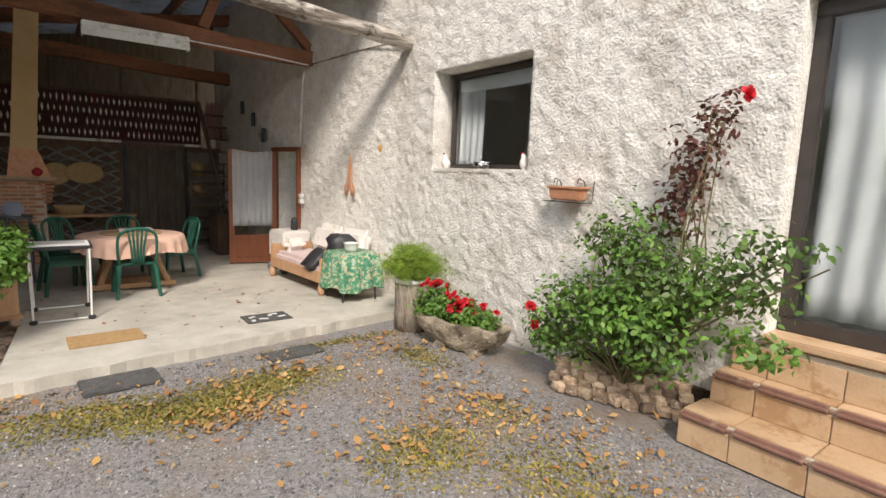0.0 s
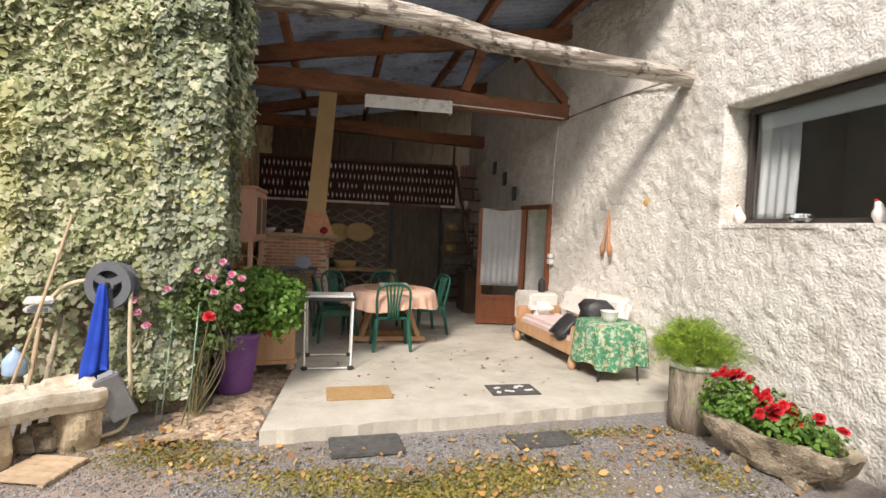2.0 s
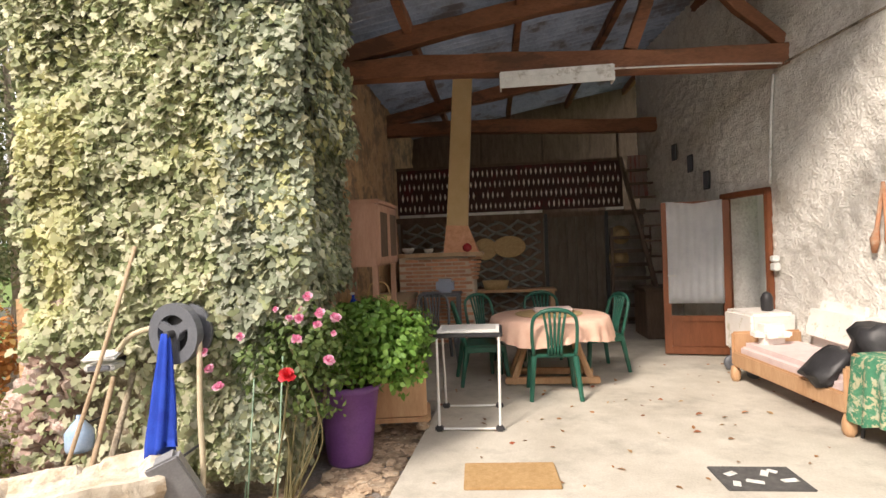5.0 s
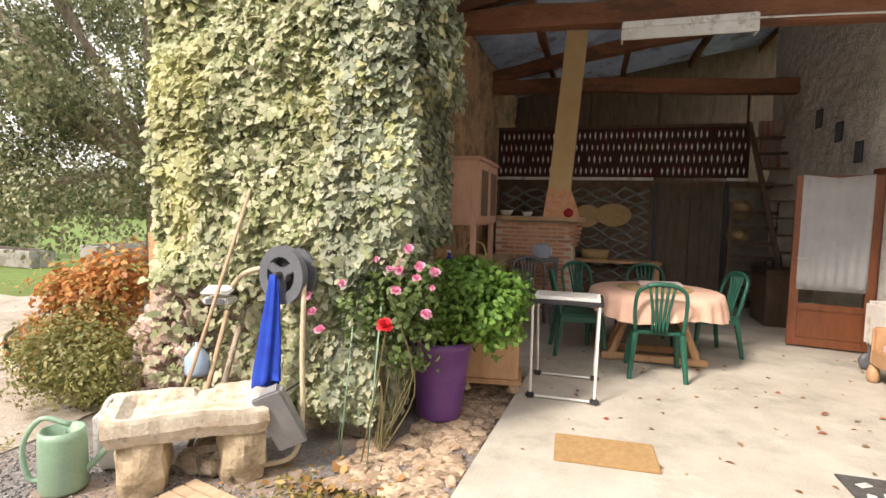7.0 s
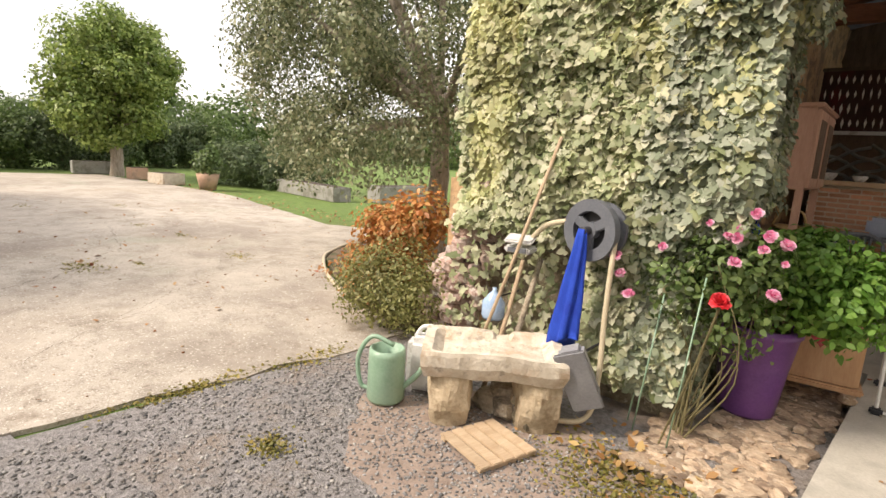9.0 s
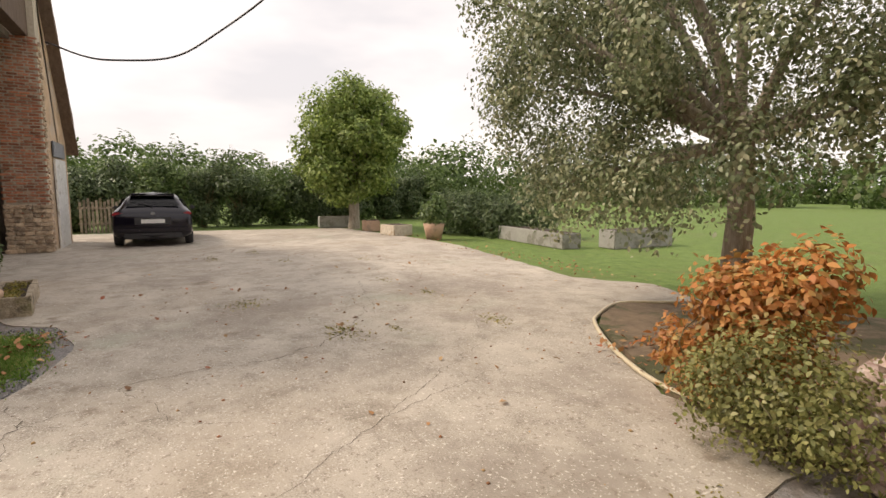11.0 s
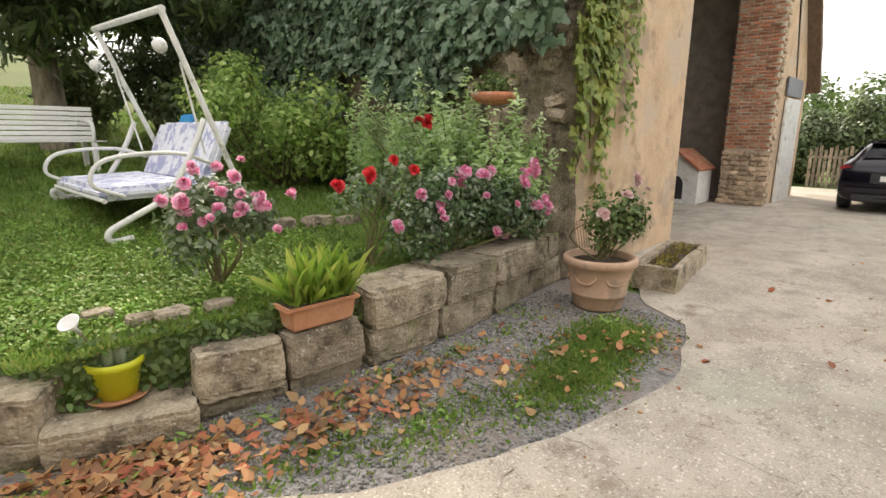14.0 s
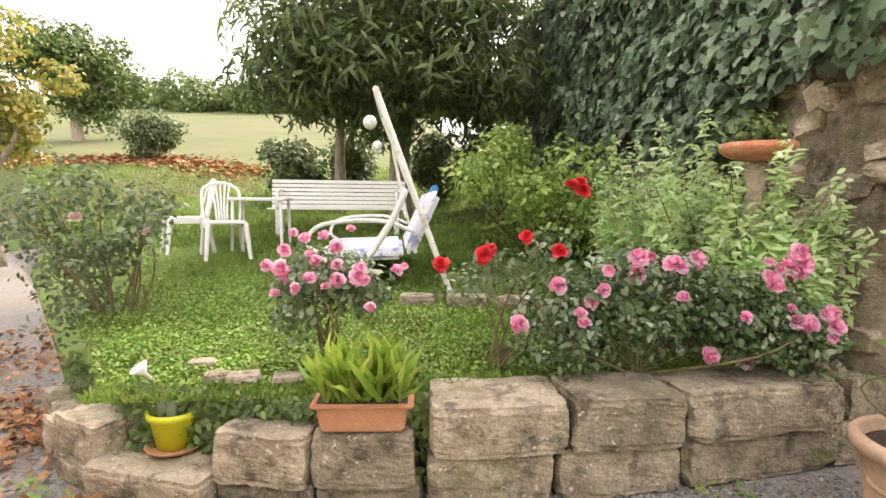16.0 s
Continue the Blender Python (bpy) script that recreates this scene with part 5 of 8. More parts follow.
for a, b in zip(rings, rings[1:]):
    for k in range(80):
        bm.faces.new((a[k], a[(k + 1) % 80], b[(k + 1) % 80], b[k]))
bm.faces.new(rings[0])
gc = root("green_tablecloth", (4.05, 6.55, 0), "green and gold patterned cloth draped over the small table", "tablecloth")
part("cloth", bm, GREEN_CLOTH, gc, "", True)
pt = root("small_pot", (4.02, 6.5, 0.634), "small pale pot on the green cloth", "pot")
part("body", lathe([(0.07, 0), (0.09, 0.05), (0.1, 0.11), (0.11, 0.12), (0.09, 0.12), (0.08, 0.08)], 16), WHITE_OLD, pt, "", True)
wt = root("cart_table", (4.02, 8.72, 0), "small wheeled table covered with a white flowered cloth", "table", 8)
part("cloth", roughen(boxed((-0.24, -0.26, 0.25), (0.24, 0.26, 0.7), 0.03), 0.012, 5), BED_FABRIC, wt)
for y in (-0.2, 0.2):
    w = lathe([(0.03, -0.02), (0.085, -0.015), (0.085, 0.015), (0.03, 0.02)], 18)
    bmesh.ops.rotate(w, verts=w.verts, matrix=Matrix.Rotation(radians(90), 3, "X"))
    part("wheel", w, GREY_PLASTIC, wt, "", True).matrix_basis = pose(-0.2, y, 0.086)
    part("leg", tubed([(-0.2, y, 0.09), (-0.2, y, 0.3)], 0.012), GREY_PLASTIC, wt)
    part("leg", tubed([(0.2, y, 0.0), (0.2, y, 0.3)], 0.012), GREY_PLASTIC, wt)
lt = root("lantern", (4.08, 8.65, 0.7), "small dark rounded lantern on the white cloth", "lantern")
part("body", lathe([(0.05, 0), (0.06, 0.02), (0.06, 0.14), (0.04, 0.19), (0.01, 0.21)], 16), BLACK, lt, "", True)

sp = root("log_planter", (4.17, 5.24, -0.11), "hollow log planter with bark, holding a feathery fern", "planter")
bm = lathe([(0.2, 0), (0.2, 0.2), (0.195, 0.4), (0.2, 0.55), (0.16, 0.56), (0.15, 0.5)], 40)
for v in bm.verts:
    a = math.atan2(v.co.y, v.co.x)
    k = 0.016 * math.sin(a * 21 + 2 * noise.noise(v.co * 5)) + 0.02 * noise.noise(v.co * 6)
    v.co.x += k * math.cos(a)
    v.co.y += k * math.sin(a)
part("trunk", bm, BARK, sp, "", True)
part("rim", lathe([(0.19, 0.55), (0.215, 0.56), (0.215, 0.6), (0.18, 0.6)], 30), WHITE_OLD, sp, "", True)
part("soil", lathe([(0.17, 0.56), (0.02, 0.575)], 20), SOIL, sp)
rng = np.random.default_rng(3)
fern_p, fern_a = [], []
for _ in range(620):
    a, up, reach = rng.random() * math.tau, 0.5 + 1.05 * rng.random(), 0.65 + 0.5 * rng.random()
    o = np.array((math.cos(a), math.sin(a), 0))
    pts = [np.array((0, 0, 0.58)) + o * 0.1 * rng.random() + o * s * 0.42 * reach * math.cos(up) + np.array((0, 0, s * 0.54 * reach * math.sin(up) - 0.2 * s ** 3)) for s in np.linspace(0.1, 1, 9)]
    for q in pts:
        fern_p += [q + 0.012 * rng.normal(size=3) for _ in range(5)]
        fern_a += [o + 0.8 * rng.normal(size=3) for _ in range(5)]
part("fern", leaf_mesh("fern", fern_p, rng.normal(size=(len(fern_p), 3)) + (0, 0, 1), 0.035 + 0.025 * rng.random(len(fern_p)), LEAF_BLADE, rng, 0, fern_a),
     leafy("feathery bright fern", [(0.2, 0.34, 0.03), (0.32, 0.47, 0.06), (0.45, 0.57, 0.12)]), sp)


def trough(name, at, size, turn, label, material, wall=0.07):
    r = root(name, at, label, "trough", turn)
    bm = bmesh.new()
    a, b, h = size[0] / 2, size[1] / 2, size[2]
    for p, q in (((-a, -b, 0), (a, b, h * 0.45)), ((-a, -b, h * 0.45), (a, -b + wall, h)), ((-a, b - wall, h * 0.45), (a, b, h)), ((-a, -b + wall, h * 0.45), (-a + wall, b - wall, h)), ((a - wall, -b + wall, h * 0.45), (a, b - wall, h))):
        box(bm, p, q)
    bmesh.ops.remove_doubles(bm, verts=bm.verts, dist=0.001)
    bmesh.ops.subdivide_edges(bm, edges=bm.edges, cuts=4, use_grid_fill=True)
    roughen(bm, 0.022, 6, at[0])
    part("basin", bm, material, r, "", False)
    return r


gt = root("stone_trough", (4.2, 4.36, -0.11), "rough grey stone trough planted with red geraniums", "trough", 16)
bm = bmesh.new()
rings = []
for half, deep, z in ((0.24, 0.1, 0.03), (0.4, 0.15, 0.1), (0.5, 0.185, 0.2), (0.54, 0.2, 0.3), (0.535, 0.2, 0.315), (0.47, 0.14, 0.31), (0.45, 0.12, 0.22)):
    rings.append([bm.verts.new((deep * math.copysign(abs(math.cos(t)) ** 0.5, math.cos(t)), half * math.copysign(abs(math.sin(t)) ** 0.5, math.sin(t)), z)) for t in (k * math.tau / 44 for k in range(44))])
for p, q in zip(rings, rings[1:]):
    for k in range(44):
        bm.faces.new((p[k], p[(k + 1) % 44], q[(k + 1) % 44], q[k]))
bm.faces.new(rings[0][::-1])
bm.faces.new(rings[-1])
bmesh.ops.subdivide_edges(bm, edges=bm.edges, cuts=1, use_grid_fill=True)
part("basin", roughen(roughen(bm, 0.03, 5, 2.0), 0.012, 17), STONE_GREY, gt)
for y in (-0.2, 0.2):
    part("support", rock((0.24, 0.16, 0.1), y + 2), STONE_GREY, gt).matrix_basis = pose(0, y, 0.02)
part("soil", boxed((-0.13, -0.44, 0.2), (0.13, 0.44, 0.27)), SOIL, gt)
rng = np.random.default_rng(5)
foliage("foliage", rng, [(0, -0.25, 0.36, 0.18, 0.22, 0.13, 450), (0, 0.05, 0.4, 0.19, 0.3, 0.18, 800), (-0.02, 0.36, 0.43, 0.2, 0.24, 0.22, 900)], 0.05, LEAF_OVAL, FOLIAGE_FRESH, gt, 0.3, 0.1)
red_head = flower_mesh("flower", 0.04, rng, 4)
red_head.materials.append(PETAL_RED)
for i in range(12):
    cx, cy, cz = rng.uniform(-0.26, 0.05), rng.uniform(-0.5, 0.2) if i < 9 else rng.uniform(0.2, 0.5), 0.42 + 0.12 * rng.random() + (0.16 if i > 7 else 0)
    for k in range(3):
        part("flower", red_head, PETAL_RED, gt).matrix_basis = pose(cx + 0.035 * rng.normal(), cy + 0.045 * rng.normal(), cz + 0.03 * rng.normal(), rng.uniform(-40, 20), rng.uniform(-80, 0), 0)


# ---- ivy on the pier ----
def clad(rng, n, corner, across, up, thick, out):
    """Points over a wall face from corner along across and up, lumped outwards."""
    u, v = rng.random(n), rng.random(n)
    p = np.array(corner) + u[:, None] * np.array(across) + v[:, None] * np.array(up)
    lump = np.array([0.5 + 0.5 * noise.noise(Vector((q[0] * 1.7 + q[1], q[1] * 1.7, q[2] * 1.7))) + 0.25 * noise.noise(Vector((q[0] * 5, q[1] * 5, q[2] * 5))) for q in p])
    o = np.array(out, float)
    p = p + o * (thick * (0.25 + lump) * (0.55 + 0.45 * rng.random(n)))[:, None]
    f = o + 0.45 * rng.normal(size=(n, 3)) + np.array((0, 0, 0.55))
    return p, f, lump


rng = np.random.default_rng(11)
ivy = root("ivy", (-1.1, 6.2, -0.1), "dense variegated ivy covering the barn pier", "ivy")
faces = [clad(rng, 41000, (-1.98, 6.04, 0.1), (1.73, 0, 0), (0, 0, 4.9), 0.32, (0, -1, 0)), clad(rng, 1200, (-0.33, 6.0, 0.0), (0, 1.0, 0), (0, 0, 1.3), 0.15, (1, 0, 0)),
         clad(rng, 5200, (-0.33, 6.0, 1.2), (0, 1.0, 0), (0, 0, 1.2), 0.32, (1, 0, 0)), clad(rng, 9500, (-0.33, 5.9, 2.3), (0, 1.1, 0), (0, 0, 2.6), 0.48, (1, 0, 0)), clad(rng, 5200, (-0.3, 6.0, 1.1), (0.3, 0, 0), (0, 0, 3.8), 0.3, (0, -1, 0)),
         clad(rng, 4200, (-1.9, 6.0, 1.4), (0, 1.2, 0), (0, 0, 3.6), 0.25, (-1, 0, 0)), clad(rng, 1200, (-1.95, 6.05, 4.75), (2.05, 0, 0), (0, 0.9, 0), 0.35, (0, 0, 1))]
p, f = np.concatenate([a[0] for a in faces]), np.concatenate([a[1] for a in faces])
lump = np.concatenate([a[2] for a in faces])
keep = ~((p[:, 2] < 0.95) & (p[:, 0] < -0.95) & (p[:, 1] < 6.1) & (rng.random(len(p)) < 0.93))
p, f, lump = p[keep] - np.array((-1.1, 6.2, -0.1)), f[keep], lump[keep]
# most leaves towards the barn take the tones with painted shade
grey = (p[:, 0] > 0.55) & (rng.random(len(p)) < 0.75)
tone = np.array([noise.noise(Vector((q[0] * 1.3 + 4, q[1] * 1.3, q[2] * 1.1))) for q in p])
yellow = ~grey & (tone > 0.12) & (p[:, 2] > 1.2)
for nm, m, mt in (("leaves", ~grey & ~yellow, IVY), ("leaves", grey, IVY_SHADE), ("leaves", yellow, IVY_YELLOW)):
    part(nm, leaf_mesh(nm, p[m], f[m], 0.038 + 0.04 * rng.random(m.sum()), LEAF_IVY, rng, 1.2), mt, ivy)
part("thicket", roughen(boxed((-0.82, -0.22, 1.1), (0.72, 0.3, 4.9), 0.1), 0.05, 3), FOLIAGE_DARK, ivy)
tops = [(x, -0.2, z, 0.3, 0.2, 0.28, 320) for x, z in ((-0.7, 3.0), (-0.6, 2.45), (0.2, 2.6), (0.4, 2.2), (-0.3, 3.5), (-0.65, 3.7), (0.35, 3.2))]
foliage("young_growth", rng, tops, 0.08, LEAF_IVY, IVY_YELLOW, ivy, 0.5, 0.6, "yellow young shoots")

ruin = root("ruined_wall", (-2.12, 6.02, -0.1), "broken end of a rubble wall with loose pale stones", "wall", kind="structure")
for k in range(15):
    z = 0.06 + 0.09 * k
    for i in range(4 if k < 8 else 3 if k < 12 else 2):
        x = 0.2 - 0.13 * i + 0.1 * random.random() + 0.16 * (k / 14) + 0.06 * math.sin(k * 1.7)
        part("stone", rock((0.12 + 0.06 * random.random(), 0.2, 0.08 + 0.03 * random.random()), i + 7 * k, 2, 0.16), STONE_RUIN, ruin).matrix_basis = pose(x, -0.1 + 0.1 * random.random(), z, random.uniform(-14, 14), random.uniform(-12, 12), random.uniform(-20, 20))
part("core", roughen(boxed((-0.15, 0.0, 0), (0.4, 0.5, 1.4), 0.05), 0.05, 4), STONE_OCHRE, ruin)

# ---- stone sink corner ----
sink = root("stone_sink", (-1.13, 5.24, 0.2), "pale worn limestone sink set on two stone blocks", "sink", 38)
bm = bmesh.new()
SX, SY = 30, 18
g = []
for i in range(SX + 1):
    col = []
    for k in range(SY + 1):
        x, y = -0.41 + 0.82 * i / SX, -0.23 + 0.46 * k / SY
        lip = y > 0.16 and 0.02 < x < 0.12
        z = 0.16 - 0.05 * min(1.0, max(0.0, 0.35 - abs(x)) / 0.04) * min(1.0, max(0.0, 0.185 - abs(y)) / 0.035) - (0.03 if lip else 0)
        cut = 0.05 * max(0.0, abs(x) - 0.3) * (1 if y < 0 else -1)
        col.append(bm.verts.new((x, y + cut, z)))
    g.append(col)
for i in range(SX):
    for k in range(SY):
        bm.faces.new((g[i][k], g[i + 1][k], g[i + 1][k + 1], g[i][k + 1]))
rim = [g[i][0] for i in range(SX)] + [g[SX][k] for k in range(SY)] + [g[i][SY] for i in range(SX, 0, -1)] + [g[0][k] for k in range(SY, 0, -1)]
low0 = [bm.verts.new((v.co.x * 1.012, v.co.y * 1.02, 0.135)) for v in rim]
low1 = [bm.verts.new((v.co.x * 1.01, v.co.y * 1.02, 0.07)) for v in rim]
low2 = [bm.verts.new((v.co.x * 0.95, v.co.y * 0.9, 0.0)) for v in rim]
for p, q in ((rim, low0), (low0, low1), (low1, low2)):
    for k in range(len(rim)):
        bm.faces.new((p[k], q[k], q[(k + 1) % len(rim)], p[(k + 1) % len(rim)]))
bm.faces.new(low2)
part("basin", roughen(roughen(bm, 0.014, 4, 1.3), 0.007, 19), STONE_PALE, sink)
for at, w in ((-0.24, 0.24), (0.27, 0.25)):
    part("block", roughen(rock((w, 0.34, 0.36), at + 4, 5, 0.05), 0.02, 9), STONE_BLOCK, sink).matrix_basis = pose(at, -0.03, -0.145, 0, 0, 8 * at)
rub = root("stone_rubble", (-1.05, 5.3, -0.1), "dark loose stones under the sink", "stones")
for i in range(5):
    part("stone", rock((0.16, 0.14, 0.12), i + 20), STONE_GREY, rub).matrix_basis = pose(-0.12 + 0.07 * i, 0.05 * (i % 2), 0.06 + 0.05 * (i % 2), 0, 0, 40 * i)
pal = root("slatted_pallet", (-0.91, 4.945, -0.108), "small slatted pallet of bare wood on the ground", "pallet", 75)
for i in range(5):
    part("slat", boxed((-0.19 + 0.077 * i, -0.19, 0.02), (-0.19 + 0.077 * i + 0.066, 0.19, 0.036), 0.004), PALLET, pal)
for y in (-0.16, 0.16):
    part("bearer", boxed((-0.19, y - 0.02, 0), (0.185, y + 0.02, 0.02)), PALLET, pal)
can = root("watering_can", (-1.69, 4.9, -0.1), "sage green plastic watering can standing open", "watering can", 30)
part("body", lathe([(0.11, 0), (0.12, 0.02), (0.115, 0.3), (0.11, 0.34), (0.095, 0.34), (0.1, 0.05), (0.01, 0.04)], 24), SAGE, can, "", True)
part("spout", tubed(curved([(0.1, 0, 0.08), (0.22, 0, 0.22), (0.27, 0, 0.38)], 5), 0.018), SAGE, can, "", True)
part("handle", tubed(curved([(0.04, 0, 0.36), (-0.1, 0, 0.4), (-0.19, 0, 0.26), (-0.17, 0, 0.08), (-0.11, 0, 0.05)], 5), 0.015), SAGE, can, "", True)
jc = root("jerry_can", (-1.62, 5.22, -0.1), "white plastic jerry can beside the sink", "jerry can", 30)
part("body", boxed((-0.14, -0.1, 0), (0.14, 0.1, 0.36), 0.04), WHITE_OLD, jc)
part("neck", lathe([(0.035, 0.36), (0.035, 0.4), (0.02, 0.41)], 12), WHITE_OLD, jc)
part("handle", tubed(curved([(-0.1, 0, 0.35), (-0.05, 0, 0.42), (0.05, 0, 0.42), (0.1, 0, 0.35)], 4), 0.015), WHITE_OLD, jc, "", True)

reel = root("hose_reel", (-0.79, 5.66, 1.06), "dark grey plastic hose reel fixed in the ivy", "hose reel", -12)


def turned(profile, seg, tilt=90):
    b = lathe(profile, seg)
    bmesh.ops.rotate(b, verts=b.verts, matrix=Matrix.Rotation(radians(tilt), 3, "X"))
    return b


bm = bmesh.new()
for r0, r1 in ((0.115, 0.185), (0.0, 0.05)):
    ring = []
    for k in range(36):
        a = k * math.tau / 36
        ring.append([bm.verts.new((r * math.cos(a), y, r * math.sin(a))) for r, y in ((max(r0, 0.001), -0.03), (r1, -0.03), (r1, 0.02), (max(r0, 0.001), 0.02))])
    for k in range(36):
        q, s = ring[k], ring[(k + 1) % 36]
        for j in range(4):
            bm.faces.new((q[j], q[(j + 1) % 4], s[(j + 1) % 4], s[j]))
part("front_disc", bm, GREY_PLASTIC, reel)
for a in (90, 210, 330):
    part("spoke", boxed((0.03, -0.028, -0.03), (0.13, 0.0, 0.03), 0.006, Matrix.Rotation(radians(a), 4, "Y")), GREY_PLASTIC, reel)
part("drum", turned([(0.1, -0.11), (0.12, -0.08), (0.12, -0.02)], 24), BLACK, reel)
part("rear_disc", turned([(0.05, -0.12), (0.17, -0.12), (0.17, -0.1), (0.05, -0.1)], 32), GREY_PLASTIC, reel)
part("axle", turned([(0.025, 0.0), (0.025, 0.08), (0.01, 0.085)], 12), BLACK, reel)
cable("garden_hose", [(-0.63, 5.64, 1.05), (-0.62, 5.6, 0.6), (-0.6, 5.57, 0.2), (-0.62, 5.5, -0.02), (-0.8, 5.42, -0.08)], 0.017, HOSE, "cream garden hose hanging from the reel", "hose")
cable("garden_hose", [(-0.94, 5.68, 1.1), (-1.12, 5.7, 1.04), (-1.25, 5.7, 0.9)], 0.017, HOSE, "short cream hose end leading to a tap", "hose")
tow = root("blue_towel", (-0.81, 5.58, 1.07), "royal blue towel knotted over the reel's axle", "towel")
bm = bmesh.new()
rings = []
for j in range(15):
    t = j / 14
    ring = []
    for k in range(30):
        a = k * math.tau / 30
        r = (0.022 + 0.062 * t ** 0.8) * (1 + 0.35 * math.sin(a * 5 + 3 * t))
        ring.append(bm.verts.new((r * math.cos(a) - 0.05 * t, 0.45 * r * math.sin(a), -0.72 * t + (0.06 * math.cos(a + 0.6) if j == 14 else 0))))
    rings.append(ring)
for a, b in zip(rings, rings[1:]):
    for k in range(30):
        bm.faces.new((a[k], a[(k + 1) % 30], b[(k + 1) % 30], b[k]))
bm.faces.new(rings[0])
bm.faces.new(rings[-1])
part("cloth", bm, BLUE_CLOTH, tow, "", True)
tb = root("grey_tub", (-0.67, 5.42, 0.26), "grey plastic tub hanging on its side below the towel", "tub", 0)
bm = bmesh.new()
box(bm, (-0.075, -0.05, -0.18), (0.075, 0.07, 0.18), 0.025)
part("tub", bm, SILVER, tb).matrix_basis = pose(0.02, 0, 0, 15, -22, 20)
part("rim", boxed((-0.09, -0.07, -0.195), (0.09, -0.05, 0.195), 0.01), SILVER, tb).matrix_basis = pose(0.02, 0, 0, 15, -22, 20)
part("bracket", tubed([(0.0, 0.3, 0.12), (-0.02, 0.0, 0.1)], 0.008), BLACK, tb)
spk = root("white_lamp_box", (-1.27, 5.66, 0.84), "white floodlight box mounted among the ivy", "floodlight", 10)
part("housing", boxed((-0.1, -0.05, 0), (0.08, 0.1, 0.045), 0.012), WHITE_OLD, spk)
part("cover", boxed((-0.1, -0.06, 0.08), (0.09, 0.08, 0.105), 0.01, pose(0, 0, 0, 12, 0, 8)), WHITE_OLD, spk)
part("glass", boxed((-0.07, -0.056, 0.008), (0.06, -0.05, 0.038), 0.002), GREY_PLASTIC, spk)
part("bracket", tubed([(0, 0.1, 0.03), (0, 0.55, 0.03)], 0.015), BLACK, spk)
for pts, r, m, nm, lb in (([(-1.42, 5.3, -0.1), (-1.1, 5.75, 1.6)], 0.012, PALLET, "bamboo_cane", "long pale bamboo cane leaning on the ivy"),
                          ([(-1.28, 5.35, -0.1), (-1.36, 5.85, 0.75)], 0.017, PALLET, "broom_handle", "wooden broom handle leaning on the pier"),
                          ([(-1.2, 5.38, -0.1), (-1.22, 5.88, 0.85)], 0.02, STONE_GREY, "tool_handle", "grey tool handle leaning on the pier")):
    tagged(part(nm, tubed([Vector(pts[0]), (Vector(pts[0]) + Vector(pts[1])) / 2 + Vector((0.01, 0, 0)), Vector(pts[1])], r, 8), m, None, lb, True), category="pole")
bb = root("water_bottle", (-1.42, 5.62, 0.32), "large clear blue water bottle hung by the pier", "bottle")
part("body", lathe([(0.1, 0), (0.11, 0.03), (0.11, 0.16), (0.05, 0.24), (0.02, 0.27), (0.02, 0.3)], 20), surface("translucent blue plastic", (0.28, 0.42, 0.62), (0.45, 0.58, 0.75), 5, 0.25, 0.05), bb, "", True)
bb.matrix_basis = pose(-1.42, 5.62, 0.36) @ Matrix.Scale(0.72, 4)
part("holder", tubed([(0, 0.42, 0.2), (0, 0.11, 0.2), (0, 0.0, 0.3)], 0.008), BLACK, bb)


def stems(bm, rng, base, tips, r0, r1, sag=0.1, seg=6):
    for t in tips:
        b = Vector(base) + Vector((rng.normal() * 0.03, rng.normal() * 0.03, 0))
        t = Vector(t)
        m = b.lerp(t, 0.5) + Vector((rng.normal() * sag, rng.normal() * sag, 0.3 * sag))
        line = curved([b, m, t], 4)
        tube(bm, line, [r0 + (r1 - r0) * i / (len(line) - 1) for i in range(len(line))], seg, False)


def shrub(name, at, label, category, blobs, size, shape, material, rng, stem_r=0.01, heads=(), head=None, shell=0.35, droop=0.2, face=1, group=""):
    """A bush: stems from one foot, leaves in uneven clumps, single flowers."""
    r = root(name, at, label, category, group=group)
    bm = bmesh.new()
    stems(bm, rng, (0, 0, 0), [(b[0] + rng.normal() * b[3] * 0.3, b[1] + rng.normal() * b[4] * 0.3, b[2] + rng.normal() * b[5] * 0.3) for b in blobs for _ in range(3)], stem_r, stem_r * 0.4)
    part("branchwork", bm, STEM, r)
    foliage("foliage", rng, blobs, size, shape, material, r, shell, droop)
    for h in heads:
        part("flower", head, None, r).matrix_basis = pose(h[0], h[1], h[2], face * rng.uniform(15, 80), rng.uniform(-35, 35), 0) @ pose(0, 0, 0, 0, 0, rng.uniform(0, 360)) @ Matrix.Diagonal((*[0.6 + 0.65 * rng.random()] * 3, 1))
    return r


pink_small = flower_mesh("flower", 0.03, rng, 4)
pink_small.materials.append(PETAL_PINK)
pink = flower_mesh("flower", 0.046, rng, 4)
pink.materials.append(PETAL_PINK)
redf = flower_mesh("flower", 0.048, rng, 4)
redf.materials.append(PETAL_RED)
pale = flower_mesh("flower", 0.048, rng, 4)
pale.materials.append(PETAL_PALE)


def near(rng, blobs, n, front=(0, -1, 0.4)):
    out = []
    for _ in range(n):
        b = blobs[int(rng.integers(len(blobs)))]
        d = rng.normal(size=3) * 0.6 + np.array(front)
        d /= np.linalg.norm(d)
        out.append((b[0] + d[0] * b[3], b[1] + d[1] * b[4], b[2] + d[2] * b[5]))
    return out


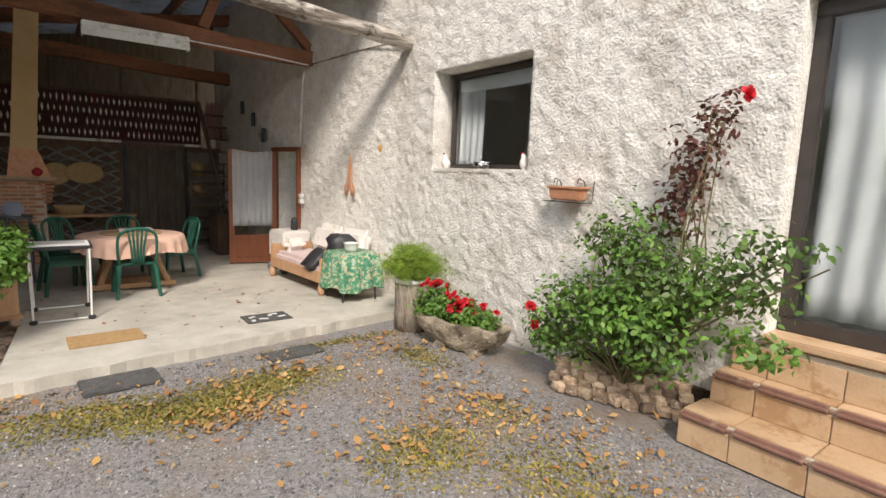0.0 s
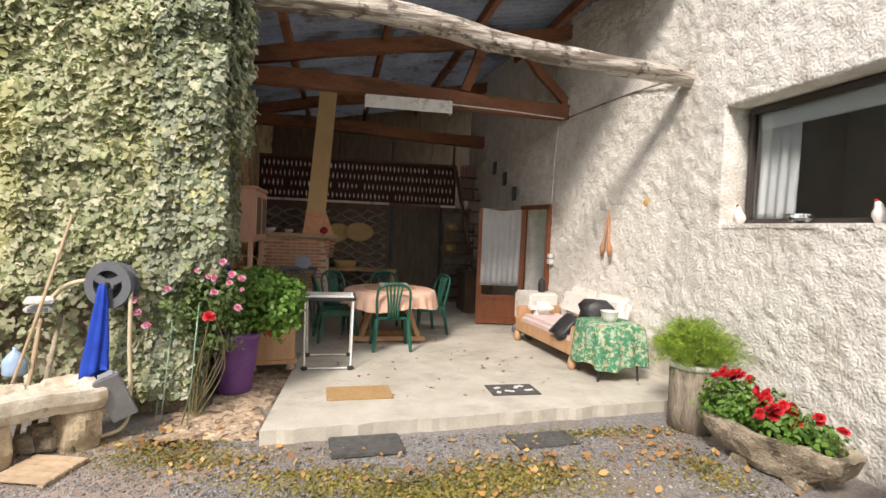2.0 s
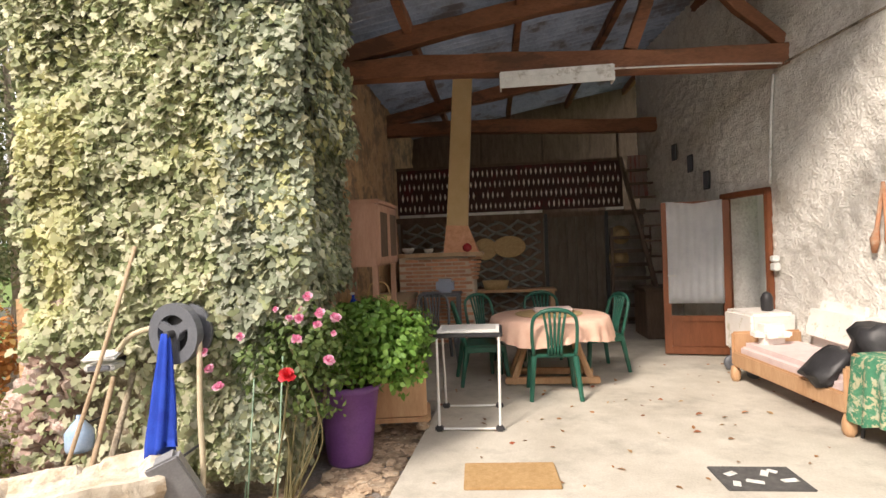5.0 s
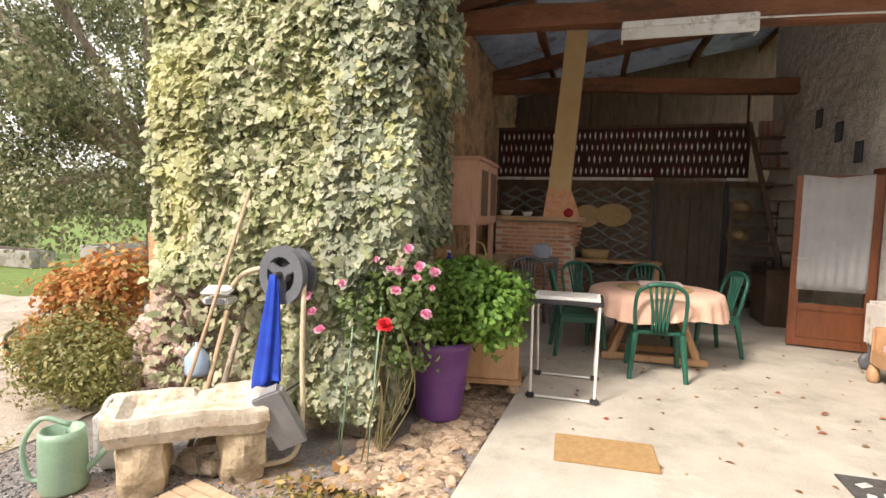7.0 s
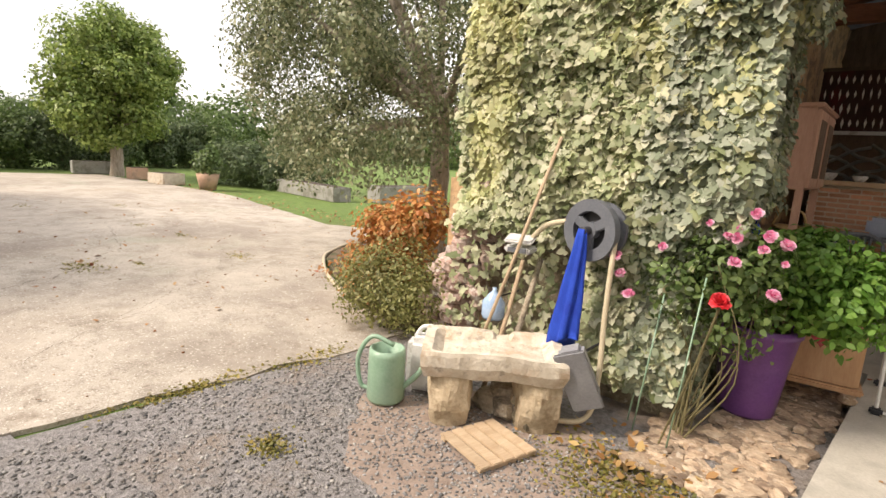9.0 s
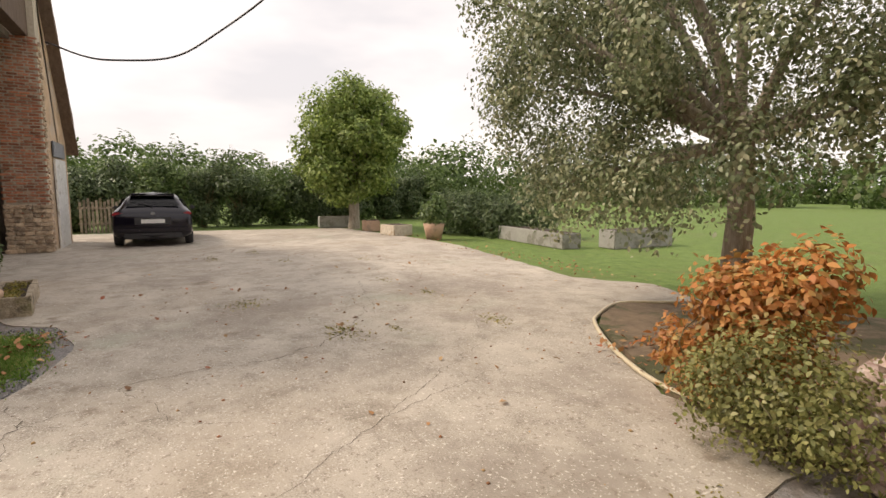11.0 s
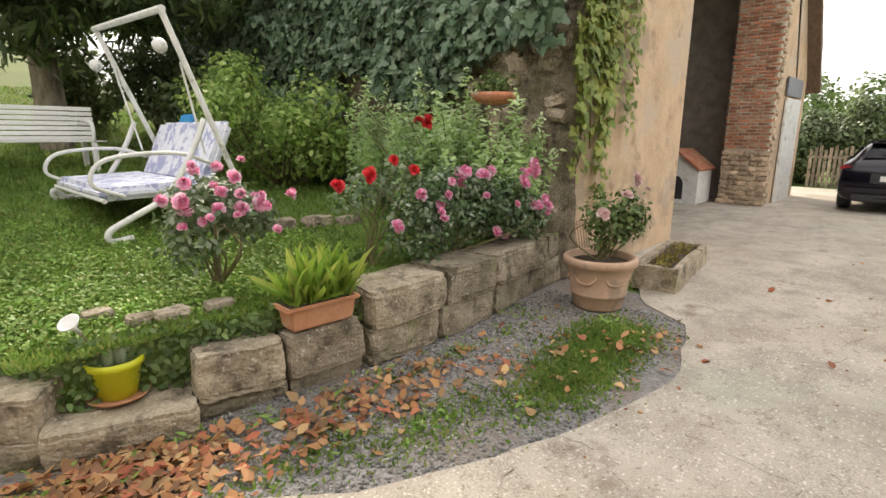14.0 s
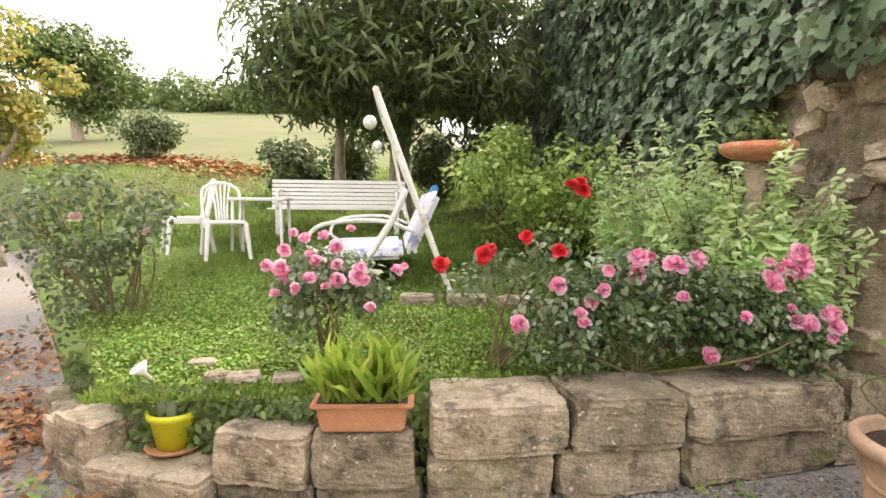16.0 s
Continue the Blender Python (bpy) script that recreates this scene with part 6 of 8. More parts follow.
# purple pot, roses, orange tree in the corner of the barn
pot = root("purple_pot", (0.0, 6.56, -0.08), "tall glazed purple pot holding a leafy shrub", "pot")
part("pot", lathe([(0.16, 0), (0.17, 0.02), (0.2, 0.3), (0.235, 0.54), (0.25, 0.55), (0.25, 0.6), (0.22, 0.6), (0.2, 0.5), (0.02, 0.5)], 32), PURPLE, pot, "", True)
part("soil", lathe([(0.2, 0.52), (0.02, 0.54)], 20), SOIL, pot)
rng = np.random.default_rng(17)
shrub("leafy_shrub", (0.1, 6.5, 0.45), "glossy bright green shrub growing in the purple pot", "shrub",
      [(0.0, 0, 0.35, 0.3, 0.28, 0.28, 1800), (0.3, -0.05, 0.3, 0.24, 0.25, 0.25, 1400), (0.1, -0.05, 0.55, 0.3, 0.25, 0.17, 1300), (0.42, 0.0, 0.42, 0.16, 0.2, 0.2, 700)], 0.055, LEAF_OVAL, FOLIAGE_FRESH, rng)
bl = [(-0.12, 0.0, 0.85, 0.22, 0.16, 0.24, 420), (0.12, -0.02, 1.0, 0.28, 0.18, 0.26, 800), (0.2, 0.0, 0.72, 0.2, 0.15, 0.22, 300), (0.3, -0.02, 1.08, 0.15, 0.15, 0.15, 150)]
shrub("rose_bush", (-0.2, 5.85, -0.06), "rose bush with pink and red blooms before the ivy", "rose bush", bl, 0.05, LEAF_OVAL, FOLIAGE, rng, 0.006,
      [(-0.38, -0.2, 0.9), (-0.3, -0.25, 0.8), (0.25, -0.2, 1.32), (0.32, -0.2, 1.22), (0.15, -0.25, 1.2), (0.4, -0.2, 1.1), (0.38, -0.25, 0.95), (0.05, -0.2, 1.25), (0.3, -0.2, 1.15), (-0.15, -0.25, 1.1), (-0.42, -0.2, 1.0), (0.2, -0.28, 1.08)] + near(rng, bl[1:2] + bl[3:4], 6), pink_small)
rr = root("cut_rose", (-0.3, 5.72, -0.1), "red rose among the pink blooms", "rose")
part("flower", redf, None, rr).matrix_basis = pose(0.3, -0.3, 0.95, 40, 0, 0)
part("stem", tubed([(0.3, -0.28, 0.93), (0.22, -0.2, 0.6), (0.05, -0.05, 0.0)], 0.006), STEM, rr)
for x, y, h in ((-0.42, 5.72, 0.75), (-0.2, 5.65, 0.9), (-0.5, 5.85, 0.6)):
    tagged(part("plant_stake", tubed([(x, y, -0.12), (x + 0.06, y + 0.05, h)], 0.005), SAGE, None, "thin green plant stake in the bed", True), category="stake", group="stakes")
cp = root("wooden_planter", (0.28, 7.15, 0.0), "carved wooden planter with a red heart on turned feet", "planter", 8)
part("body", boxed((-0.24, -0.2, 0.1), (0.24, 0.2, 0.52), 0.02), PINE, cp)
part("base", boxed((-0.27, -0.22, 0.07), (0.27, 0.22, 0.11), 0.012), PINE, cp)
for x in (-0.2, 0.2):
    for y in (-0.16, 0.16):
        part("foot", lathe([(0.05, 0), (0.06, 0.02), (0.04, 0.04), (0.055, 0.07)], 12), STONE_WARM, cp, "", True).matrix_basis = pose(x, y, -0.0)
hb = bmesh.new()
hv = [hb.verts.new((0.075 * 0.0625 * 16 * math.sin(t) ** 3, -0.206, 0.075 * 0.0625 * (13 * math.cos(t) - 5 * math.cos(2 * t) - 2 * math.cos(3 * t) - math.cos(4 * t)) + 0.42)) for t in np.linspace(0, math.tau, 28)[:-1]]
hb.faces.new(hv)
part("heart", hb, RED_LENS, cp, "painted red heart")
pave = root("stone_paving", (0.2, 6.4, -0.1), "uneven flat stones set in earth beside the concrete", "paving", kind="structure")
for i in range(420):
    x, y = -0.55 + 0.9 * random.random(), -1.0 + 1.9 * random.random()
    if x > 0.2 + 0.08 * y or (x < -0.3 and y > -0.3):
        continue
    part("stone", rock((0.07 + 0.1 * random.random(), 0.06 + 0.07 * random.random(), 0.035), i + 50, 2, 0.2), STONE_WARM, pave).matrix_basis = pose(x, y, 0.0 + 0.03 * max(0, y), 0, 0, 180 * random.random())

# rose bush and stone bed by the steps
st_bed = root("dry_stone_edge", (4.42, 2.6, -0.1), "low dry-stone edging of small brown stones", "wall")
for k in range(4):
    for i in range(9):
        part("stone", rock((0.11, 0.12, 0.085), i * 3 + k, 2, 0.13), STONE_WARM, st_bed).matrix_basis = pose(-0.2 + 0.045 * i + 0.02 * random.random() + 0.03 * k, 0.46 - 0.11 * i + 0.05 * (k % 2), 0.04 + 0.062 * k, 0, 0, random.uniform(0, 180))
part("fill", prism([(-0.1, 0.5), (0.34, 0.6), (0.34, -0.55), (0.3, -0.5)], 0, 0.24), SOIL, st_bed)
rng = np.random.default_rng(23)
blobs = [(0.0, 0.0, 0.75, 0.32, 0.5, 0.32, 900), (-0.1, 0.45, 0.6, 0.28, 0.32, 0.35, 700), (-0.1, -0.35, 1.0, 0.28, 0.4, 0.3, 800), (-0.05, -0.75, 1.05, 0.22, 0.35, 0.2, 450), (0.05, 0.0, 1.25, 0.2, 0.35, 0.3, 450),
         (-0.2, -0.3, 0.6, 0.25, 0.4, 0.25, 600), (-0.1, 0.7, 0.45, 0.22, 0.2, 0.28, 400), (-0.2, -1.0, 1.35, 0.15, 0.3, 0.12, 160), (0.0, 0.3, 1.25, 0.15, 0.2, 0.15, 150)]
shrub("rose_bush", (4.45, 2.6, 0.1), "large spreading rose bush beside the tiled steps", "rose bush", [(b[0], b[1], b[2] - 0.15, *b[3:6], int(b[6] * 0.6)) for b in blobs], 0.06, LEAF_OVAL, FOLIAGE, rng, 0.013, near(rng, blobs[6:7], 2, (-1, 0.1, 0.1)), redf, 0.25)
foliage("young_leaves", rng, [(b[0] - 0.06, b[1], b[2] - 0.12, b[3] * 1.2, b[4] * 1.2, b[5] * 1.25, int(b[6] * 0.5)) for b in blobs], 0.055, LEAF_OVAL, FOLIAGE_FRESH, bpy.data.objects["rose_bush.001"], 0.5, 0.3)
shrub("bronze_shrub", (4.5, 2.2, 0.4), "bronze-red young shoots rising above the rose bush", "shrub",
      [(0.05, 0.05, 1.45, 0.16, 0.22, 0.35, 300), (0.05, -0.1, 1.75, 0.15, 0.15, 0.2, 120), (0.05, 0.15, 1.1, 0.15, 0.2, 0.3, 220)], 0.055, LEAF_OVAL, FOLIAGE_RED, rng, 0.009, [(0, -0.28, 1.88)], redf, 0.2)
foliage("fresh_leaves", rng, [(-0.25, 0.1, 0.5, 0.25, 0.5, 0.25, 500), (-0.25, -0.9, 0.5, 0.14, 0.3, 0.12, 160)], 0.06, LEAF_OVAL, FOLIAGE_FRESH, bpy.data.objects["bronze_shrub"].children[0].parent, 0.3).matrix_basis = pose(-0.05, 0.3, -0.2)


# ---- trees, hedges and bushes round the yard ----
def tree(name, at, label, trunk, limbs, blobs, size, shape, material, rng, bark=BARK, shell=0.5, droop=0.3):
    r = root(name, at, label, "tree")
    tr = bmesh.new()
    line = curved([(0, 0, -0.2), (0.03, 0.02, trunk[1] * 0.5), (0, 0, trunk[1])], 5)
    tube(tr, line, [trunk[0] * (1.25 - 0.5 * i / (len(line) - 1)) for i in range(len(line))], 10)
    roughen(tr, trunk[0] * 0.18, 4)
    part("trunk", tr, bark, r, "", True)
    lb = bmesh.new()
    stems(lb, rng, (0, 0, trunk[1] * 0.85), limbs, trunk[0] * 0.55, trunk[0] * 0.12, trunk[0], 7)
    part("branchwork", lb, bark, r, "", True)
    foliage("crown", rng, blobs, size, shape, material, r, shell, droop)
    return r


def crown(rng, n, centre, radii, count, r):
    out = []
    for _ in range(n):
        d = rng.normal(size=3)
        d /= np.linalg.norm(d)
        k = 0.45 + 0.5 * rng.random()
        c = np.array(centre) + d * np.array(radii) * k
        s = r * (0.7 + 0.6 * rng.random())
        out.append((*c, s, s, s * 0.8, count))
    return out


rng = np.random.default_rng(31)
cr = crown(rng, 105, (0, 0, 3.3), (2.0, 2.05, 2.35), 420, 0.6) + crown(rng, 14, (0.2, -1.0, 2.0), (1.3, 1.3, 0.7), 260, 0.5)
tree("round_tree", (-21.2, 9.3, -0.1), "round-headed green tree at the edge of the yard", (0.2, 1.7), [(c[0], c[1], c[2]) for c in cr[::6]], cr, 0.14, LEAF_OVAL, leafy("sunlit round tree leaves", [(0.13, 0.2, 0.045), (0.24, 0.33, 0.08), (0.4, 0.47, 0.14)]), rng)
# weeping birch beside the ivy
cr = crown(rng, 50, (-0.2, -0.2, 4.0), (2.7, 2.2, 2.4), 1350, 0.75)
cr += [(x, y, z, 0.5, 0.5, 0.75, 1300) for x, y, z in ((-2.4, -1.6, 2.6), (-2.0, -1.3, 1.9), (-1.4, -1.5, 1.6), (-0.7, -1.6, 1.7), (0.0, -1.5, 1.6), (-2.6, -0.6, 2.2), (-2.2, 0.4, 2.0), (0.8, -1.2, 1.9), (-1.2, 0.4, 1.7), (-2.7, -1.2, 3.4), (-2.5, -1.9, 4.2), (0.2, -1.9, 3.0), (-1.0, -2.0, 3.2), (-1.9, -2.0, 3.0), (1.5, -0.8, 2.2), (1.9, -0.4, 3.0))]
tree("weeping_birch", (-4.9, 8.8, -0.1), "drooping grey-green birch hanging over the yard", (0.15, 2.4), [(c[0], c[1], c[2]) for c in cr[::4]], cr, 0.062, LEAF_OVAL, FOLIAGE_GREY, rng, shell=0.15, droop=1.5)
# dark juniper and hedge
rng = np.random.default_rng(37)
jb = [(x, y, 0.55 + 0.35 * rng.random(), 1.0, 1.0, 0.8, 2600) for x, y in ((-1.2, -0.6), (-0.3, -0.2), (0.6, 0.3), (1.4, 0.9), (0.2, 0.9), (-0.8, 0.5))]
shrub("juniper", (-16.2, 12.3, -0.1), "wide dark green juniper mound beyond the yard", "shrub", jb, 0.17, LEAF_LONG, FOLIAGE_DARK, rng, 0.03, shell=0.6)
for i in range(13):
    x, y = -24.5 - 0.8 * rng.random(), -2.0 + 1.5 * i
    if i > 8:
        x -= 2.5
    h = 2.3 + 1.1 * rng.random()
    hb = crown(rng, 18, (0, 0, h * 0.5), (1.0, 1.0, h * 0.5), 430, 0.6) + [(0, 0, 0.5, 0.9, 0.9, 0.6, 500)]
    shrub("hedge_tree", (x, y, -0.15), "tall dark green hedge shrub behind the yard", "hedge", hb, 0.13, LEAF_OVAL, FOLIAGE_DARK if i % 3 else FOLIAGE, rng, 0.03, group="boundary hedge")
rng = np.random.default_rng(41)
fb = []
for i in range(90):
    a = radians(-5 + 210 * i / 89)
    d = 48 + 30 * rng.random()
    x, y = -5 - d * math.sin(a), 3 + d * math.cos(a)
    z0 = -0.3 if y > -8 else hill(0, max(y, -140))
    h = (4 + 3.5 * rng.random()) * (1.0 if y > -8 else 0.55)
    fb.append((x, y, z0 + h * 0.45, 3.4, 3.4, h * 0.55, 1300))
fw = root("far_trees", (0, 0, 0), "band of distant trees round the meadow", "trees", kind="stuff")
foliage("canopy", rng, fb, 0.5, LEAF_OVAL, FOLIAGE, fw, 0.6)
# barberry and box bush beside the ruin
rng = np.random.default_rng(43)
shrub("round_bush", (-2.6, 5.8, -0.08), "clipped olive-green bush by the broken wall", "shrub", [(0, 0, 0.42, 0.5, 0.42, 0.4, 3200), (-0.25, -0.05, 0.32, 0.4, 0.35, 0.32, 1700), (0.3, -0.05, 0.34, 0.32, 0.3, 0.3, 1300)], 0.035, LEAF_OVAL,
      leafy("olive small leaves", [(0.15, 0.165, 0.05), (0.27, 0.275, 0.09), (0.4, 0.37, 0.15)]), rng, 0.008, shell=0.4)
shrub("orange_bush", (-3.2, 6.25, -0.08), "orange-leaved azalea turning in autumn", "shrub", [(0, 0, 0.75, 0.36, 0.3, 0.36, 1100), (0.45, 0.05, 0.92, 0.28, 0.26, 0.32, 900), (0.2, -0.1, 0.7, 0.4, 0.25, 0.35, 900), (-0.1, -0.15, 0.3, 0.32, 0.25, 0.28, 700), (0.25, 0, 0.45, 0.35, 0.25, 0.25, 700), (-0.4, 0.0, 0.35, 0.25, 0.22, 0.25, 450)], 0.06, LEAF_OVAL, FOLIAGE_ORANGE, rng, 0.008)
cable("garden_hose", [(-2.6, 6.2, -0.05), (-3.6, 6.14, -0.07), (-4.5, 6.5, -0.075), (-5.3, 7.02, -0.075), (-5.64, 7.38, -0.075), (-6.0, 8.1, -0.075), (-5.6, 8.7, -0.05)], 0.022, HOSE, "cream hose laid along the edge of the bed", "hose")


# ---- yard: blocks, pots, car, cable ----
def block(at, size, turn, label, material=STONE_PALE, name="concrete_trough"):
    r = root(name, at, label, "trough", turn, "troughs round the yard")
    a, b, h = size[0] / 2, size[1] / 2, size[2]
    bm = boxed((-a, -b, 0), (a, b, h), 0.02)
    part("body", roughen(bm, 0.01, 4), material, r)
    part("soil", boxed((-a + 0.07, -b + 0.07, h - 0.01), (a - 0.07, b - 0.07, h + 0.004)), SOIL, r)
    return r


CONC_GREY = surface("grey cast concrete", (0.3, 0.29, 0.27), (0.42, 0.41, 0.38), 4, 0.9, 0.4, 50, (0.2, 0.19, 0.16), 2, 0.4)
block((-22.2, 8.9, -0.11), (0.5, 1.5, 0.45), -5, "long grey concrete trough under the round tree", CONC_GREY)
block((-19.6, 9.45, -0.11), (0.5, 0.55, 0.4), 0, "square pale planter trough", TERRA_PALE)
block((-17.6, 9.65, -0.11), (0.9, 0.75, 0.36), 10, "low pale stone planter trough", STONE_PALE)
block((-13.3, 12.3, -0.13), (3.4, 0.6, 0.42), -4, "long low concrete trough on the grass", CONC_GREY)
block((-11.3, 14.2, -0.13), (0.6, 2.2, 0.5), 0, "second concrete trough on the grass", CONC_GREY)
bp = root("big_pot", (-15.6, 10.1, -0.1), "large pale urn planted with a leafy shrub", "pot")
part("pot", lathe([(0.24, 0), (0.3, 0.3), (0.34, 0.48), (0.3, 0.48), (0.02, 0.44)], 24), TERRA_PALE, bp, "", True)
foliage("plant", rng, [(0, 0, 0.8, 0.42, 0.42, 0.4, 700), (0.1, 0.1, 1.1, 0.25, 0.25, 0.25, 250)], 0.11, LEAF_OVAL, FOLIAGE, bp, 0.3)
cable("overhead_cable", [(-17.0, 0.4, 4.9), (-13.2, 1.0, 4.1), (-11.6, 1.7, 3.6), (-11.0, 2.2, 3.46), (-11, 3.01, 3.6), (-10.6, 3.65, 3.95), (-9.5, 4.6, 4.6), (-6, 6.0, 5.6)], 0.016, BLACK, "black overhead cable sagging across the yard", n=8)

car = root("parked_car", (-19.0, 2.4, -0.1), "dark hatchback car parked with its back to the yard", "car", 0)
CAR_LINES = ((-2.14, 0.6, 0.36, 0.62, 0.64, 0.45), (-2.02, 0.78, 0.24, 0.72, 0.75, 0.6), (-1.5, 0.88, 0.2, 0.86, 0.92, 0.7), (-0.98, 0.9, 0.2, 0.92, 0.99, 0.72), (-0.3, 0.905, 0.2, 0.95, 1.38, 0.6),
             (0.3, 0.905, 0.2, 0.96, 1.47, 0.6), (0.95, 0.905, 0.2, 0.97, 1.46, 0.59), (1.5, 0.9, 0.2, 0.99, 1.41, 0.57), (1.62, 0.9, 0.21, 0.99, 1.36, 0.58), (1.93, 0.885, 0.25, 0.98, 1.09, 0.64), (2.04, 0.87, 0.28, 0.95, 1.0, 0.68), (2.12, 0.84, 0.34, 0.84, 0.87, 0.7))
bm = bmesh.new()
secs = []
for x, w, zb, sh, zr, wr in CAR_LINES:
    half = [(0.82 * w, zb), (0.96 * w, zb + 0.08), (w, zb + 0.3 * (sh - zb)), (0.985 * w, zb + 0.7 * (sh - zb)), (0.95 * w, sh), (wr + 0.5 * (0.93 * w - wr), sh + 0.4 * (zr - sh)), (wr, sh + 0.86 * (zr - sh)), (0.78 * wr, zr)]
    ring = [(-y, z) for y, z in half[::-1]] + half
    secs.append([bm.verts.new((x, y, z)) for y, z in ring])
for a, b in zip(secs, secs[1:]):
    for k in range(16):
        bm.faces.new((a[k], a[(k + 1) % 16], b[(k + 1) % 16], b[k]))
bm.faces.new(secs[0][::-1])
bm.faces.new(secs[-1])
bmesh.ops.recalc_face_normals(bm, faces=bm.faces)
bmesh.ops.subdivide_edges(bm, edges=bm.edges, cuts=1, use_grid_fill=True, smooth=0.5)
part("body", bm, CAR_PAINT, car, "", True)
car.matrix_basis = pose(-19.0, 2.4, -0.1) @ Matrix.Diagonal((1, 1.07, 0.96, 1))
glass_bm = bmesh.new()
outer = [glass_bm.verts.new(v) for v in ((1.655, -0.47, 1.375), (1.655, 0.47, 1.375), (1.94, 0.6, 1.125), (1.94, -0.6, 1.125))]
glass_bm.faces.new(outer)
bmesh.ops.solidify(glass_bm, geom=glass_bm.faces[:], thickness=0.03)
part("rear_window", glass_bm, DARK_GLASS, car)
part("wiper", tubed([(1.96, 0.0, 1.12), (1.9, -0.14, 1.17), (1.87, -0.3, 1.2)], 0.012), BLACK, car)
part("spoiler", boxed((1.45, -0.52, 1.4), (1.72, 0.52, 1.44), 0.018), CAR_PAINT, car)
part("roof_panel", boxed((-0.1, -0.5, 1.455), (1.42, 0.5, 1.475), 0.01), CAR_PAINT, car)
part("plate_recess", boxed((2.06, -0.42, 0.6), (2.125, 0.42, 0.84), 0.02), BLACK, car)
part("diffuser", boxed((1.9, -0.66, 0.24), (2.14, 0.66, 0.42), 0.03), BLACK, car)
part("bumper", boxed((1.93, -0.84, 0.36), (2.17, 0.84, 0.6), 0.07), CAR_PAINT, car)
part("number_plate", boxed((2.125, -0.26, 0.66), (2.14, 0.26, 0.77), 0.004), WHITE, car)
part("badge", turned([(0.05, 0), (0.05, 0.02), (0.01, 0.02)], 8), SILVER, car).matrix_basis = pose(2.1, 0, 0.93, 0, 0, 90)
for s in (-1, 1):
    part("tail_lamp", boxed((1.86, s * 0.68 - 0.19, 0.86), (2.09, s * 0.68 + 0.19, 0.965), 0.03), RED_LENS, car)
    part("mirror", boxed((-0.75, s * 0.98 - 0.09, 0.95), (-0.62, s * 0.98 + 0.06, 1.08), 0.04), BLACK, car)
    part("side_window", boxed((-0.35, -0.012, -0.15), (1.3, 0.012, 0.15), 0.02, pose(0, s * 0.735, 1.2, s * 27, 0, 0)), DARK_GLASS, car)
    for x in (-1.3, 1.3):
        wh = turned([(0.2, -0.1), (0.31, -0.1), (0.33, -0.06), (0.33, 0.06), (0.31, 0.1), (0.2, 0.1)], 28)
        t = part("wheel", wh, BLACK, car, "", True)
        t.matrix_basis = pose(x, s * 0.8, 0.33)
        part("rim", turned([(0.02, -0.08), (0.2, -0.09), (0.2, 0.09), (0.02, 0.08)], 20), SILVER, t)
fn = root("picket_fence", (-22.8, 0.0, -0.1), "weathered grey picket fence behind the car", "fence")
for i in range(14):
    part("picket", boxed((-0.01, 0.12 * i, 0.0), (0.01, 0.12 * i + 0.08, 1.1 + 0.06 * (i % 3)), 0.004), STONE_GREY, fn)
for z in (0.3, 0.85):
    part("rail", boxed((-0.04, -0.05, z), (-0.012, 1.75, z + 0.07), 0.004), STONE_GREY, fn)


# ---- second barn ----
structure("wall_render", roughen(boxed((-11.5, -0.2, -0.2), (-8.62, 0.25, 5.3), 0.03), 0.02, 2), RENDER_OCHRE, "tall ochre rendered wall of the second barn")
spots = [(-10 + 0.1 * i, -8.6, -10 + 0.1 * i) for i in range(103)]
structure("wall_creeper", grid_wall(spots, -0.2, 4.9, 0.1, [], 0.4, 0.05, (-1, 0)), STONE_GREY, "grey stone side wall under dark creeper", True)
dark = bmesh.new()
for a, b in (((-20, -10.2, -0.2), (-8.7, -10.0, 5.0)), ((-19.6, -10, 4.85), (-8.7, -0.25, 5.0)), ((-17.6, -10, -0.2), (-17.3, -0.16, 5.0))):
    box(dark, a, b)
timber("eaves_beam", (-17.0, -0.05, 5.8), (-11.4, -0.05, 5.8), 0.3, 1.7, DARKWOOD, "dark boarding above the barn opening", "boarding", 0.0, "barn edge")
structure("wall_dark_barn", dark, BACKWALL, "dark interior shell of the second barn")
gable = bmesh.new()
front_v = [gable.verts.new((x, 0.22, z)) for x, z in ((-17.0, -0.2), (-19.6, -0.2), (-19.6, 2.75), (-17.35, 5.85), (-16.7, 6.5), (-17.0, 6.5))]
back_v = [gable.verts.new((v.co.x, -0.15, v.co.z)) for v in front_v]
gable.faces.new(front_v)
gable.faces.new(back_v[::-1])
for i in range(6):
    gable.faces.new((front_v[i], front_v[(i + 1) % 6], back_v[(i + 1) % 6], back_v[i]))
structure("wall_gable", gable, RENDER_OCHRE, "pale rendered gable beside the brick pier")
timber("verge_board", (-19.9, 0.24, 2.45), (-16.7, 0.24, 6.75), 0.5, 0.12, DARKWOOD, "dark sloping edge of the barn roof", "roof edge", 0.0, "barn edge")
gd = root("door_4", (-18.2, 0.24, -0.1), "closed white painted sliding barn door", "door", kind="structure")
for i in range(5):
    part("plank", boxed((-0.7 + 0.28 * i, 0, 0), (-0.7 + 0.28 * i + 0.272, 0.05, 2.3), 0.006), WHITE_OLD, gd)
part("transom", boxed((-0.75, 0, 2.35), (0.75, 0.04, 2.75), 0.01), GREY_PLASTIC, gd)
pier = root("wall_brick_pier", (-16.6, -0.2, -0.1), "worn red brick pier at the corner of the barn opening", "pier", kind="structure")
part("core", boxed((-0.45, -0.42, 0), (-0.012, 0.43, 6.5)), MORTAR, pier)
bk_me = mesh_of(roughen(boxed((-0.05, -0.096, -0.026), (0.0, 0.096, 0.026), 0.008), 0.01, 20), "brick")
